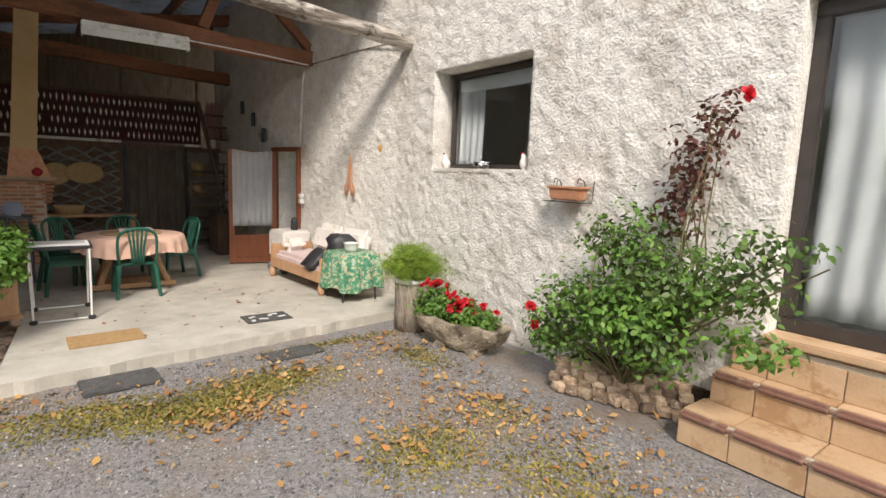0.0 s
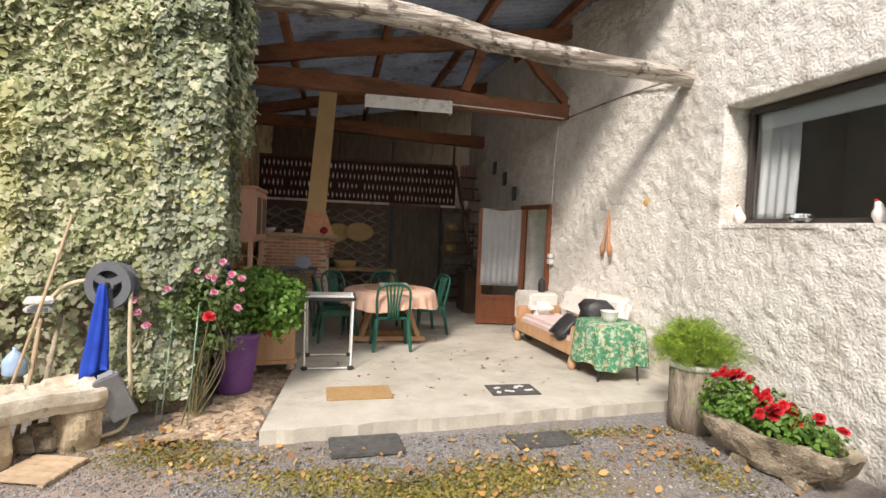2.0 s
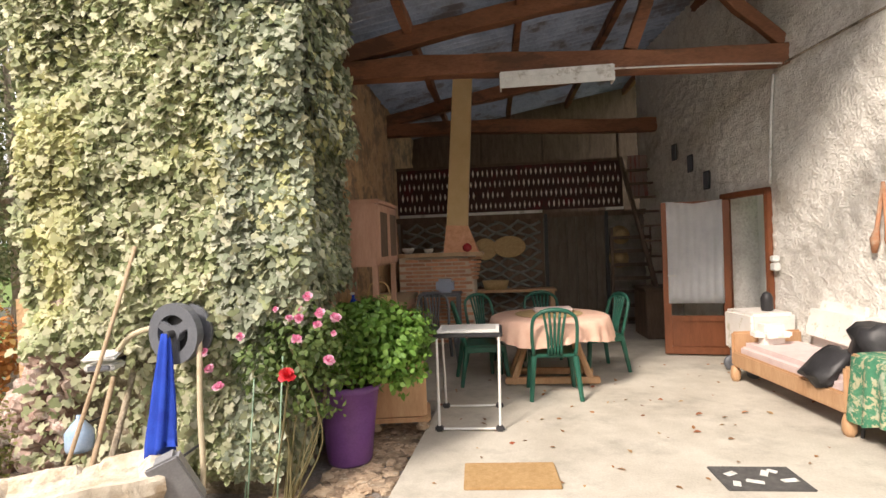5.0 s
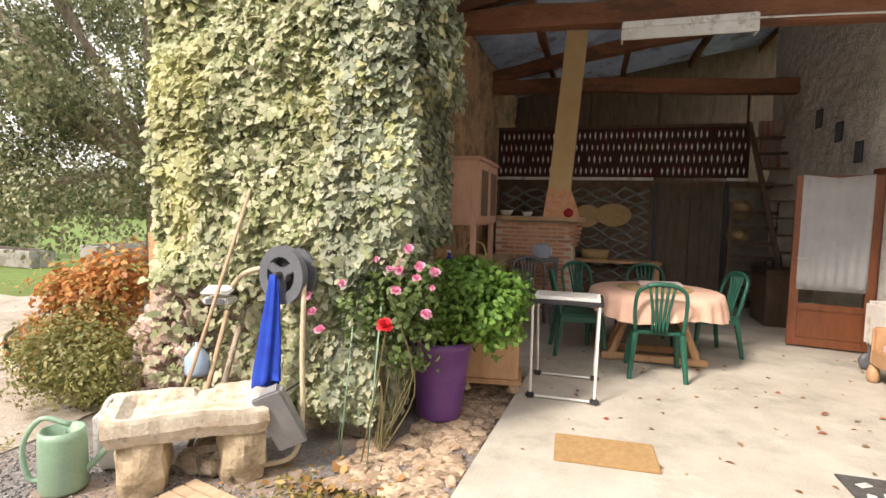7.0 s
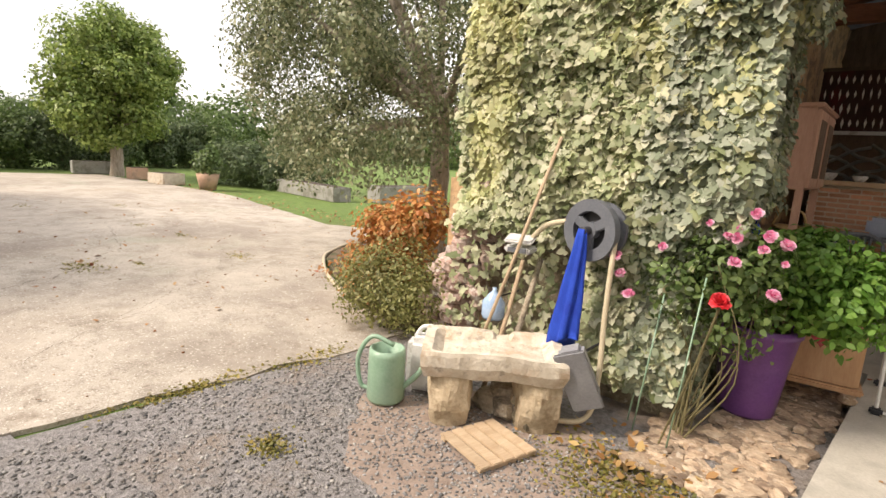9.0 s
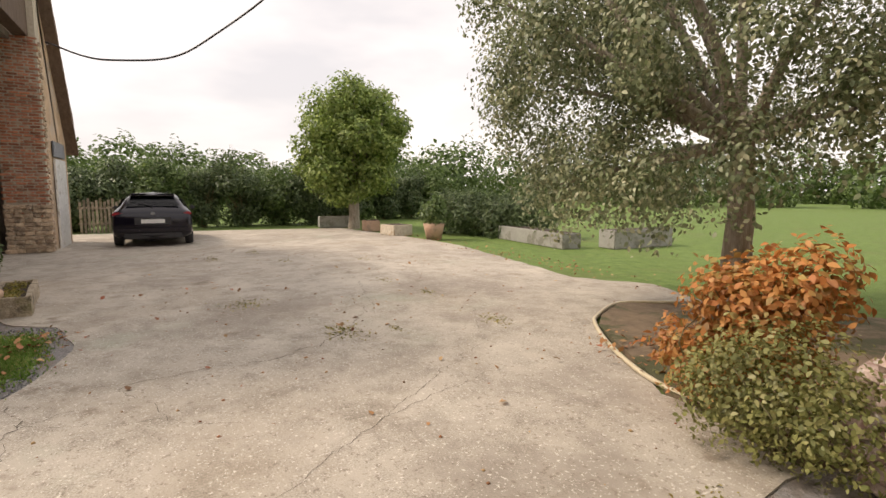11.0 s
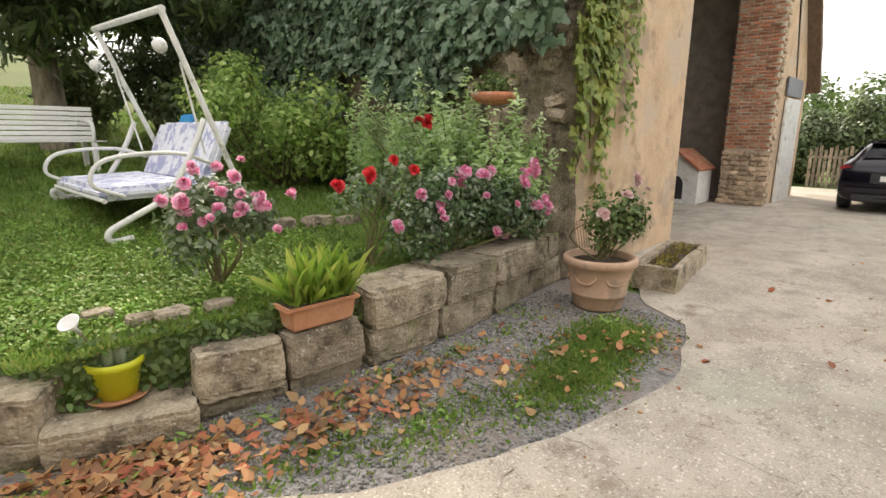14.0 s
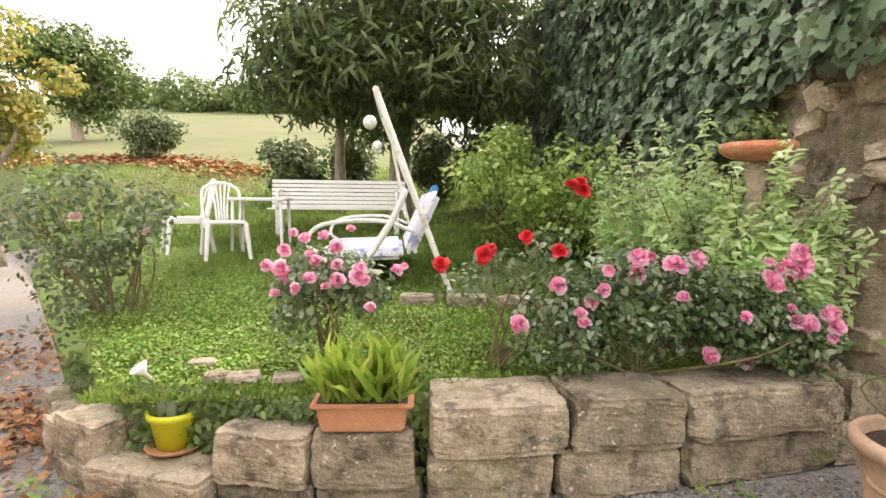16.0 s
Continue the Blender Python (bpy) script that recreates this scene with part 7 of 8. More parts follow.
bk_me.materials.append(BRICK)
for k in range(72):
    for i in range(4):
        if k < 17 and random.random() < 0.8 - 0.02 * k:
            continue
        b = part("brick", bk_me, BRICK, pier)
        b.matrix_basis = pose(0.03 * random.random() - 0.01, -0.32 + 0.214 * i + (0.04 if k % 2 else -0.035), 0.05 + 0.07 * k, random.uniform(-3, 3), 0, random.uniform(-5, 5))
for k in range(11):
    for i in range(5):
        part("stone", rock((0.1, 0.15 + 0.1 * random.random(), 0.1), k * 5 + i + 90, 2, 0.15), STONE_WARM, pier).matrix_basis = pose(-0.01, -0.36 + 0.18 * i + 0.05 * random.random(), 0.06 + 0.105 * k, random.uniform(-12, 12), 0, random.uniform(-10, 10))
for k in range(40):
    part("stone", rock((0.16 + 0.1 * random.random(), 0.1, 0.1), k + 150, 2, 0.15), STONE_WARM, pier).matrix_basis = pose(-0.16 - 0.12 * (k % 2) - 0.06 * random.random(), 0.42, 0.08 + 0.125 * k, 0, random.uniform(-12, 12), 0)
kn = root("dog_kennel", (-16.3, -1.35, -0.1), "white kennel with a red roof and arched opening", "kennel", 90)
part("front", prism([(-0.5, 0), (0.5, 0), (0.5, 0.75), (0, 1.15), (-0.5, 0.75)], -0.02, 0.02), WHITE_OLD, kn).matrix_basis = pose(0, -0.45, 0, 90, 0, 0)
part("body", boxed((-0.48, -0.42, 0), (0.48, 0.5, 0.75), 0.01), WHITE_OLD, kn)
for s in (-1, 1):
    part("roof", boxed((-0.02, -0.55, -0.03), (0.7, 0.55, 0.02), 0.01), BRICK, kn).matrix_basis = pose(0, 0, 1.18, 0, 0, 90 - s * 90) @ pose(0, 0, 0, 0, 38, 0)
# no hole is cut: a black plate paints the dark inside of the kennel
op = [(0.2 * math.cos(a), 0.42 + 0.2 * math.sin(a)) for a in np.linspace(0, math.pi, 12)]
part("opening", prism([(-0.2, 0.1), (0.2, 0.1), *op], -0.001, 0.006), BLACK, kn, "black arched plate painting the shade inside the opening").matrix_basis = pose(0, -0.47, 0, 90, 0, 0)

rng = np.random.default_rng(51)
crp = root("wall_creeper_plant", (-8.6, -4, 0), "dark creeper hanging thick over the barn's side wall", "creeper")
a1 = clad(rng, 28000, (-8.58, -10, 1.5), (0, 10.2, 0), (0, 0, 3.6), 0.5, (1, 0, 0))
a2 = clad(rng, 6000, (-8.58, -10, 0.2), (0, 7.5, 0), (0, 0, 1.8), 0.5, (1, 0, 0))
a3 = clad(rng, 1500, (-8.5, 0.24, 3.0), (-0.9, 0, 0), (0, 0, 2.2), 0.3, (0, 1, 0))
p, f = np.concatenate([a1[0], a2[0], a3[0]]) - np.array((-8.6, -4, 0)), np.concatenate([a1[1], a2[1], a3[1]])
for i in range(7):
    part("vine", tubed(curved([(0.08, 3.6 - 1.2 * i, 0.2), (0.1, 3.4 - 1.2 * i, 1.4), (0.08, 3.7 - 1.2 * i, 2.6), (0.1, 3.3 - 1.2 * i, 4.2)], 5), 0.02), STEM, crp, "", True)
keep = (p[:, 2] > 2.0 + 0.5 * np.sin(p[:, 1] * 2.1) * 0.6) | (p[:, 1] < 0.6)
part("leaves", leaf_mesh("leaves", p[keep], f[keep], 0.085 + 0.06 * rng.random(keep.sum()), LEAF_IVY, rng, 1.6), CREEPER, crp)
hang = root("hanging_creeper", (-8.8, 0.3, 2), "bright yellow-green creeper trailing down the rendered corner", "creeper")
ps, fs = [], []
for _ in range(46):
    x0, top, ln = -8.55 - 0.95 * rng.random() ** 1.4, 3.4 + 1.6 * rng.random(), 0.8 + 2.2 * rng.random()
    for s in np.linspace(0, 1, int(ln * 26)):
        ps.append((x0 + 0.12 * math.sin(3 * s + x0 * 9) + (0.11 - 0.07 * s) * rng.normal(), 0.29 + 0.1 * rng.random(), top - ln * s + 0.05 * rng.normal()))
        fs.append((0.3 * rng.normal(), 1, 0.4 + 0.3 * rng.normal()))
for i in range(3):
    part("vine", tubed(curved([(0.2 - 0.18 * i, -0.03, 2.6), (0.16 - 0.17 * i, 0.0, 1.4), (0.22 - 0.18 * i, 0.0, 0.2), (0.2 - 0.2 * i, 0.0, -0.6 - 0.15 * (i % 3))], 5), 0.008), STEM, hang, "", True)
part("leaves", leaf_mesh("leaves", np.array(ps) - np.array((-8.8, 0.3, 2)), fs, 0.07 + 0.05 * rng.random(len(ps)), LEAF_IVY, rng, 1.5), CREEPER_LIGHT, hang)

rb = root("rubble_buttress", (-8.6, 0.0, 0.0), "crumbling grey rubble foot bulging from the barn corner", "wall", kind="structure")
bm = bmesh.new()
rows = []
for k in range(25):
    z = -0.1 + 2.9 * k / 24
    bulge = 0.5 * (1 - k / 24) ** 0.8 + 0.03
    rows.append([bm.verts.new((bulge * math.sin(u * math.pi) ** 0.6, -1.15 + 1.45 * u, z)) for u in (j / 20 for j in range(21))])
for p, q in zip(rows, rows[1:]):
    for j in range(20):
        bm.faces.new((p[j], p[j + 1], q[j + 1], q[j]))
bmesh.ops.solidify(bm, geom=bm.faces[:], thickness=-0.1)
part("core", roughen(roughen(bm, 0.07, 2.5, 4.0), 0.025, 9), STONE_GREY, rb)
for i in range(70):
    k, u = random.random() ** 1.2, random.uniform(0.12, 0.9)
    part("stone", rock((0.14, 0.12 + 0.12 * random.random(), 0.1 + 0.08 * random.random()), i + 300, 2, 0.16), STONE_GREY, rb).matrix_basis = pose((0.5 * (1 - k) ** 0.8 + 0.03) * math.sin(u * math.pi) ** 0.6, -1.15 + 1.45 * u, 0.1 + 2.6 * k, random.uniform(-20, 20), random.uniform(-20, 20), random.uniform(-30, 30))

# ---- garden retaining wall ----
rw = root("retaining_wall", (-6.2, 0.5, -0.1), "low garden wall of large weathered sandstone blocks", "wall", kind="structure")
STONES = [(-4.0, 0.0, 0.02, 0.36, 0.3, 0.22, -34), (-4.02, 0.02, -0.12, 0.36, 0.32, 0.15, -34), (-4.42, 0.17, -0.1, 0.64, 0.44, 0.16, -16),
          (-4.98, 0.18, -0.12, 0.5, 0.4, 0.12, -8), (-5.48, 0.23, -0.12, 0.52, 0.4, 0.12, -4), (-4.97, 0.22, 0.0, 0.46, 0.42, 0.26, -11), (-5.46, 0.28, 0.0, 0.5, 0.42, 0.26, -5),
          (-6.07, 0.28, -0.1, 0.63, 0.42, 0.25, 1), (-6.73, 0.26, -0.1, 0.67, 0.42, 0.25, 4), (-7.58, 0.16, -0.1, 1.0, 0.4, 0.25, 9),
          (-6.11, 0.29, 0.15, 0.68, 0.44, 0.26, 1), (-6.76, 0.28, 0.15, 0.6, 0.44, 0.27, 3), (-7.57, 0.19, 0.15, 1.0, 0.42, 0.27, 8), (-8.36, 0.05, -0.1, 0.56, 0.4, 0.27, 4), (-8.36, 0.05, 0.17, 0.5, 0.36, 0.24, 14), (-3.75, -0.25, -0.1, 0.4, 0.3, 0.22, -45), (-3.4, -0.75, -0.1, 0.5, 0.25, 0.16, -52)]
for i, (x, y, z, w, d, h, turn) in enumerate(STONES):
    bm = bmesh.new()
    box(bm, (-w / 2, -d / 2, 0), (w / 2, d / 2, h))
    bmesh.ops.subdivide_edges(bm, edges=bm.edges, cuts=13, use_grid_fill=True)
    for v in bm.verts:
        c = v.co.copy()
        q = c + Vector((i * 3.1, i * 1.7, 0))
        gap = [lim - abs(u) for u, lim in ((c.x, w / 2), (c.y, d / 2), (c.z - h / 2, h / 2))]
        e = sum(u < 0.03 for u in gap)
        chip = max(0.0, noise.noise(q * 9) + 0.15) * 0.05
        if e > 1:
            v.co = c.lerp(Vector((0, 0, h / 2)), (0.02 + chip) * (e - 1))
        v.co += 0.016 * noise.noise_vector(q * 4) + 0.009 * noise.noise_vector(q * 14) + 0.006 * noise.noise_vector(q * 33)
    part("block", bm, STONE_GREY, rw).matrix_basis = pose(x + 6.2, y - 0.5, z + 0.1, random.uniform(-1, 1), random.uniform(-1.5, 1.5), turn)
part("backfill", prism([(1.42, -0.36), (1.2, -0.28), (0.4, -0.2), (-0.9, -0.22), (-1.8, -0.34), (-1.8, -0.7), (1.4, -0.7)], 0, 0.3), SOIL, rw)
for x, y, s in ((-4.75, -0.02, 0.12), (-4.6, -0.06, 0.1), (-5.0, 0.02, 0.11), (-5.78, -1.5, 0.2), (-6.2, -1.45, 0.22), (-6.6, -1.4, 0.2), (-4.45, -0.25, 0.1), (-6.9, -1.3, 0.16)):
    tagged(part("garden_stone", rock((s * 1.5, s, s * 0.7), x, 2, 0.1), STONE_GREY, None, "loose rounded stone lying in the grass"), category="stone", group="stones in the lawn").matrix_basis = pose(x, y, hill(x, y) + 0.02)

tp = root("terracotta_pot", (-7.97, 0.92, -0.1), "large pale terracotta pot with garland relief", "pot")
part("pot", lathe([(0.2, 0), (0.21, 0.02), (0.235, 0.12), (0.245, 0.125), (0.245, 0.145), (0.24, 0.15), (0.27, 0.3), (0.29, 0.38), (0.315, 0.39), (0.32, 0.44), (0.3, 0.46), (0.27, 0.45), (0.26, 0.38), (0.02, 0.37)], 40), TERRA_PALE, tp, "", True)
part("soil", lathe([(0.26, 0.4), (0.02, 0.42)], 24), SOIL, tp)
for k in range(6):
    a = k * math.tau / 6
    part("garland", tubed(curved([(0.262 * math.cos(a + d), 0.262 * math.sin(a + d), z) for d, z in ((-0.4, 0.31), (-0.2, 0.25), (0.2, 0.25), (0.4, 0.31))], 4), 0.012), TERRA_PALE, tp, "", True)
rng = np.random.default_rng(57)
shrub("potted_rose", (-7.97, 0.92, 0.3), "thin rose with pale pink blooms in the terracotta pot", "rose bush", [(-0.1, 0, 0.32, 0.22, 0.2, 0.25, 420), (-0.25, 0.1, 0.42, 0.2, 0.2, 0.22, 360), (0.08, 0, 0.45, 0.14, 0.14, 0.18, 130), (-0.4, 0.1, 0.3, 0.15, 0.15, 0.18, 160)], 0.055, LEAF_OVAL, FOLIAGE, rng, 0.008,
      [(-0.15, 0.2, 0.72), (-0.4, 0.2, 0.62), (0.2, 0.1, 0.45), (0.0, 0.2, 0.6)], pale, face=-1)
trough("long_stone_trough", (-9.5, 1.0, -0.1), (1.5, 0.42, 0.24), 8, "long weathered stone trough by the rendered wall", STONE_GREY, 0.06)
tw = root("wire_trellis", (-8.95, 0.36, -0.1), "rusty wire trellis leaning on the rendered wall", "trellis", 4)
for i in range(15):
    part("wire", tubed([(-0.42 + 0.06 * i, 0.06, 0.0), (-0.42 + 0.06 * i, -0.06, 0.62)], 0.004, 5), NOSING, tw)
for k in range(3):
    part("cross_wire", tubed([(-0.44, 0.05 - 0.05 * k, 0.06 + 0.26 * k), (0.44, 0.05 - 0.05 * k, 0.06 + 0.26 * k)], 0.005, 5), NOSING, tw)
long_trough = bpy.data.objects["long_stone_trough"]
part("soil", boxed((-0.7, -0.16, 0.1), (0.7, 0.16, 0.2)), SOIL, long_trough)
foliage("planting", rng, [(-0.4, 0, 0.22, 0.3, 0.14, 0.06, 260), (0.3, 0, 0.22, 0.35, 0.13, 0.05, 300)], 0.035, LEAF_OVAL, MOSS, long_trough, 0.2)
jb = root("window_box", (-5.44, 0.38, 0.268), "orange terracotta window box of leafy bulbs", "planter", -3)
bm = bmesh.new()
box(bm, (-0.22, -0.08, 0), (0.22, 0.08, 0.14), 0.012)
for v in bm.verts:
    v.co.x *= 0.92 + 0.7 * v.co.z
    v.co.y *= 0.85 + 1.3 * v.co.z
part("box", bm, TERRA, jb)
part("rim", boxed((-0.25, -0.1, 0.125), (0.25, 0.1, 0.15), 0.01), TERRA, jb)
part("soil", boxed((-0.22, -0.08, 0.145), (0.22, 0.08, 0.153)), SOIL, jb)
n = 170
bp_, ba = np.stack([rng.uniform(-0.2, 0.2, n), rng.uniform(-0.07, 0.07, n), np.full(n, 0.14)], 1), np.stack([rng.normal(size=n) * 0.5, rng.normal(size=n) * 0.45, np.ones(n)], 1)
part("leaves", leaf_mesh("leaves", bp_, rng.normal(size=(n, 3)) * (1, 1, 0.2), 0.18 + 0.2 * rng.random(n), LEAF_BULB, rng, 0, ba), leafy("yellow-green bulb leaves", [(0.16, 0.3, 0.04), (0.28, 0.42, 0.06), (0.45, 0.5, 0.12)]), jb)
yp = root("yellow_pot", (-4.42, 0.1, 0.07), "lime yellow plastic pot with a small cactus", "pot")
part("saucer", lathe([(0.13, 0), (0.15, 0.02), (0.145, 0.022), (0.12, 0.008)], 28), TERRA, yp, "", True)
part("pot", lathe([(0.09, 0.01), (0.12, 0.17), (0.135, 0.175), (0.137, 0.21), (0.122, 0.21), (0.115, 0.16), (0.01, 0.16)], 28), LIME, yp, "", True)
part("soil", lathe([(0.115, 0.175), (0.01, 0.185)], 20), SOIL, yp)
for i in range(7):
    part("cactus", lathe([(0.02, 0.17), (0.03, 0.2), (0.03, 0.26), (0.012, 0.29)], 10), FOLIAGE_ROSE, yp, "", True).matrix_basis = pose(0.06 * math.cos(i * 0.9), 0.06 * math.sin(i * 0.9), 0, 0, 0, 0)
part("trumpet", lathe([(0.008, 0.0), (0.012, 0.05), (0.05, 0.1), (0.045, 0.1), (0.01, 0.06)], 16), WHITE, yp, "white trumpet flower", True).matrix_basis = pose(0.12, -0.02, 0.36, -20, 30, 0)
part("stalk", tubed([(0.05, 0, 0.2), (0.12, -0.02, 0.37)], 0.006), STEM, yp)

# ---- roses and plants of the garden ----
blob1 = [(0.0, 0.0, 0.55, 0.3, 0.24, 0.18, 850), (-0.22, 0.05, 0.45, 0.22, 0.2, 0.18, 450), (0.15, 0.05, 0.35, 0.18, 0.18, 0.22, 350)]
shrub("rose_bush", (-5.15, -0.35, 0.4), "pink rose bush in full bloom on the lawn", "rose bush", blob1, 0.05, LEAF_OVAL, FOLIAGE_ROSE, rng, 0.01,
      [(-0.1, 0.15, 0.72), (0.05, 0.2, 0.68), (0.2, 0.15, 0.7), (-0.02, 0.1, 0.78), (0.1, 0.05, 0.76), (-0.25, 0.2, 0.6), (0.25, 0.2, 0.45), (-0.05, 0.28, 0.5), (0.12, 0.28, 0.5), (-0.45, 0.2, 0.58), (-0.5, 0.15, 0.6), (-0.3, 0.28, 0.38), (0.32, 0.1, 0.6), (0.15, 0.15, 0.8), (-0.18, 0.1, 0.82)] + near(rng, blob1, 10, (0.1, 1.0, 0.6)), pink, face=-1)
blob2 = [(0.0, 0.0, 0.4, 0.5, 0.3, 0.3, 1900), (0.45, 0.05, 0.32, 0.3, 0.28, 0.28, 950), (-0.55, 0.1, 0.38, 0.4, 0.3, 0.3, 1400), (-0.85, 0.12, 0.28, 0.28, 0.24, 0.26, 800), (0.0, 0.1, 0.62, 0.5, 0.2, 0.15, 600)]
heads = near(rng, blob2, 30, (0.1, 1.0, 0.5)) + [(-0.75 + 0.2 * rng.random(), 0.3, 0.55 + 0.22 * rng.random()) for _ in range(9)]
shrub("rose_bush", (-7.0, 0.05, 0.38), "broad rose bush covered in pink blooms above the wall", "rose bush", blob2, 0.048, LEAF_OVAL, FOLIAGE_BUSH, rng, 0.01, heads, pink, face=-1)
shrub("red_rose_bush", (-6.2, -0.1, 0.4), "tall thin rose bush with bright red blooms", "rose bush", [(-0.1, 0, 0.6, 0.35, 0.2, 0.12, 200), (0.2, 0.05, 0.5, 0.2, 0.15, 0.12, 90), (-0.3, 0.05, 0.75, 0.15, 0.12, 0.12, 70)], 0.05, LEAF_OVAL, FOLIAGE_ROSE, rng, 0.008,
      [(0.08, 0.15, 0.72), (-0.12, 0.18, 0.8), (-0.3, 0.2, 0.72), (-0.36, 0.2, 1.08), (-0.42, 0.22, 1.06), (-0.39, 0.26, 1.1), (0.35, 0.15, 0.64), (0.12, 0.2, 0.7)], redf, face=-1)
shrub("grey_rose_bush", (-3.45, -1.35, 0.25), "loose leggy rose bush with few blooms by the path", "rose bush", [(0.2, 0.0, 0.75, 0.35, 0.3, 0.3, 420), (0.5, -0.2, 0.6, 0.4, 0.3, 0.35, 420), (-0.15, 0.1, 0.85, 0.25, 0.25, 0.25, 250), (0.3, -0.1, 0.25, 0.45, 0.35, 0.25, 380), (0.3, 0.0, 1.2, 0.32, 0.3, 0.28, 420), (-0.25, 0.05, 1.1, 0.28, 0.25, 0.22, 300), (0.65, 0, 1.0, 0.3, 0.3, 0.35, 420)], 0.055, LEAF_OVAL, FOLIAGE_ROSE, rng, 0.012,
      [(0.2, 0.2, 1.0), (-0.3, 0.2, 0.9)], pale, 0.2, face=-1)
SILVER_LEAF = leafy("silver-green long leaves", [(0.34, 0.5, 0.16), (0.5, 0.66, 0.3), (0.7, 0.79, 0.55)], 0.5, 0.55)
wild = root("silver_shrub", (-7.7, -0.75, 0.42), "tall silvery-green wild plants behind the roses", "shrub")
lp, la, lf, tips = [], [], [], []
for i in range(230):
    bx, by = 0.2 * rng.normal() - 0.2, rng.uniform(-1.5, 0.95)
    tall = (0.7 + 0.6 * rng.random()) * (1.25 if i % 4 == 0 else 0.9) * (1.0 if by < 0.4 else 0.85)
    lean = 0.1 * rng.normal(size=2)
    tips.append((bx + lean[0] * tall, by + lean[1] * tall, tall))
    for k in np.linspace(0.2, 1, int(34 * tall)):
        for way in (0, 1, 2):
            a = rng.random() * math.tau
            lp.append((bx + lean[0] * tall * k + 0.02 * rng.normal(), by + lean[1] * tall * k + 0.02 * rng.normal(), tall * k + 0.05 * rng.normal()))
            rise = 0.5 + 0.6 * rng.normal()
            la.append((math.cos(a), math.sin(a), rise))
            lf.append((0.5 * rng.normal() + 0.4, 0.5 * rng.normal() + 0.4, 1.0))
part("foliage", leaf_mesh("foliage", lp, lf, 0.045 + 0.05 * rng.random(len(lp)), LEAF_LANCE, rng, 0, la), SILVER_LEAF, wild)
bm = bmesh.new()
stems(bm, rng, (-0.1, 0.1, 0), tips[::3], 0.008, 0.003, 0.05)
part("branchwork", bm, STEM, wild)
bb2 = crown(rng, 22, (0, 0, 0.95), (1.0, 1.0, 0.85), 420, 0.42)
shrub("round_green_shrub", (-7.4, -3.4, 0.6), "full light green shrub before the dark creeper", "shrub", bb2, 0.08, LEAF_OVAL, leafy("light green shrub leaves", [(0.18, 0.3, 0.07), (0.32, 0.47, 0.12), (0.55, 0.66, 0.25)], 0.5, 0.5), rng, 0.02)
bath = root("bird_bath", (-7.86, -0.22, 0.4), "red-brown dish on a stone pedestal filled with plants", "bird bath")
part("dish", lathe([(0.06, 1.26), (0.17, 1.29), (0.22, 1.33), (0.22, 1.37), (0.2, 1.36), (0.02, 1.32)], 28), BRICK, bath, "", True)
part("pedestal", lathe([(0.14, 0), (0.12, 0.05), (0.05, 0.15), (0.045, 1.1), (0.08, 1.24)], 18), STONE_GREY, bath, "", True)
foliage("planting", rng, [(0, 0, 1.45, 0.18, 0.18, 0.12, 320)], 0.05, LEAF_OVAL, FOLIAGE, bath, 0.2)

# ---- swing seat, bench, chair ----
swg = root("swing_seat", (-5.35, -2.55, 0.0), "white tubular swing seat with blue patterned cushions", "swing seat", 0)
for y, k in ((0.92, 0), (-0.9, 1)):
    g0 = hill(-5.3, -2.55 + y)
    zt = 2.33 + 0.08 * k
    part("front_leg", tubed(curved([(-0.34, y, 1.5), (-0.2, y, 1.2), (0.02, y, 0.88), (0.3, y, 0.72), (0.46, y, g0 + 0.1), (0.46, y, g0 + 0.02), (0.3, y, g0 + 0.03)], 6), 0.026), WHITE_OLD, swg, "", True)
    part("rear_leg", tubed([(-0.08, y, zt), (-0.75, y, hill(-6, -2.55 + y))], 0.026), WHITE_OLD, swg)
    part("arm", tubed(curved([(-0.42, y * 0.9, 1.12), (-0.1, y * 0.9, 1.22), (0.4, y * 0.9, 1.18), (0.52, y * 0.9, 1.0), (0.3, y * 0.9, 0.88)], 5), 0.018), WHITE_OLD, swg, "", True)
    part("hanger", tubed([(-0.2, y * 0.97, 1.95 + 0.08 * k), (-0.36, y * 0.9, 1.2)], 0.01), WHITE_OLD, swg)
    part("knob", lathe([(0.03, -0.03), (0.06, 0.0), (0.03, 0.03)], 12), WHITE_OLD, swg, "", True).matrix_basis = pose(-0.03, y + 0.05, 2.05, 90, 0, 0)
part("ridge_bar", tubed([(-0.08, 0.95, 2.33), (-0.08, -0.93, 2.41)], 0.03), WHITE_OLD, swg)
part("rear_bar", tubed([(-0.42, 0.85, 0.95), (-0.42, -0.85, 0.95)], 0.018), WHITE_OLD, swg)
part("front_bar", tubed([(0.45, 0.85, 0.86), (0.45, -0.85, 0.86)], 0.018), WHITE_OLD, swg)
part("seat_cushion", roughen(boxed((-0.35, -0.8, 0.86), (0.42, 0.8, 0.97), 0.04, pose(0, 0, 0, 0, 2, 0)), 0.01, 4), STRIPE_CUSHION, swg)
part("back_cushion", roughen(boxed((-0.05, -0.8, 0.0), (0.05, 0.8, 0.62), 0.04, pose(-0.36, 0, 0.92, 0, -24, 0)), 0.01, 4), STRIPE_CUSHION, swg)
part("headrest", boxed((-0.03, -0.4, 0), (0.04, -0.1, 0.16), 0.02, pose(-0.62, 0, 1.42, 0, -24, 0)), surface("bright blue plastic", (0.02, 0.22, 0.5), (0.03, 0.3, 0.6), 4, 0.4, 0.05), swg, "bright blue tray")
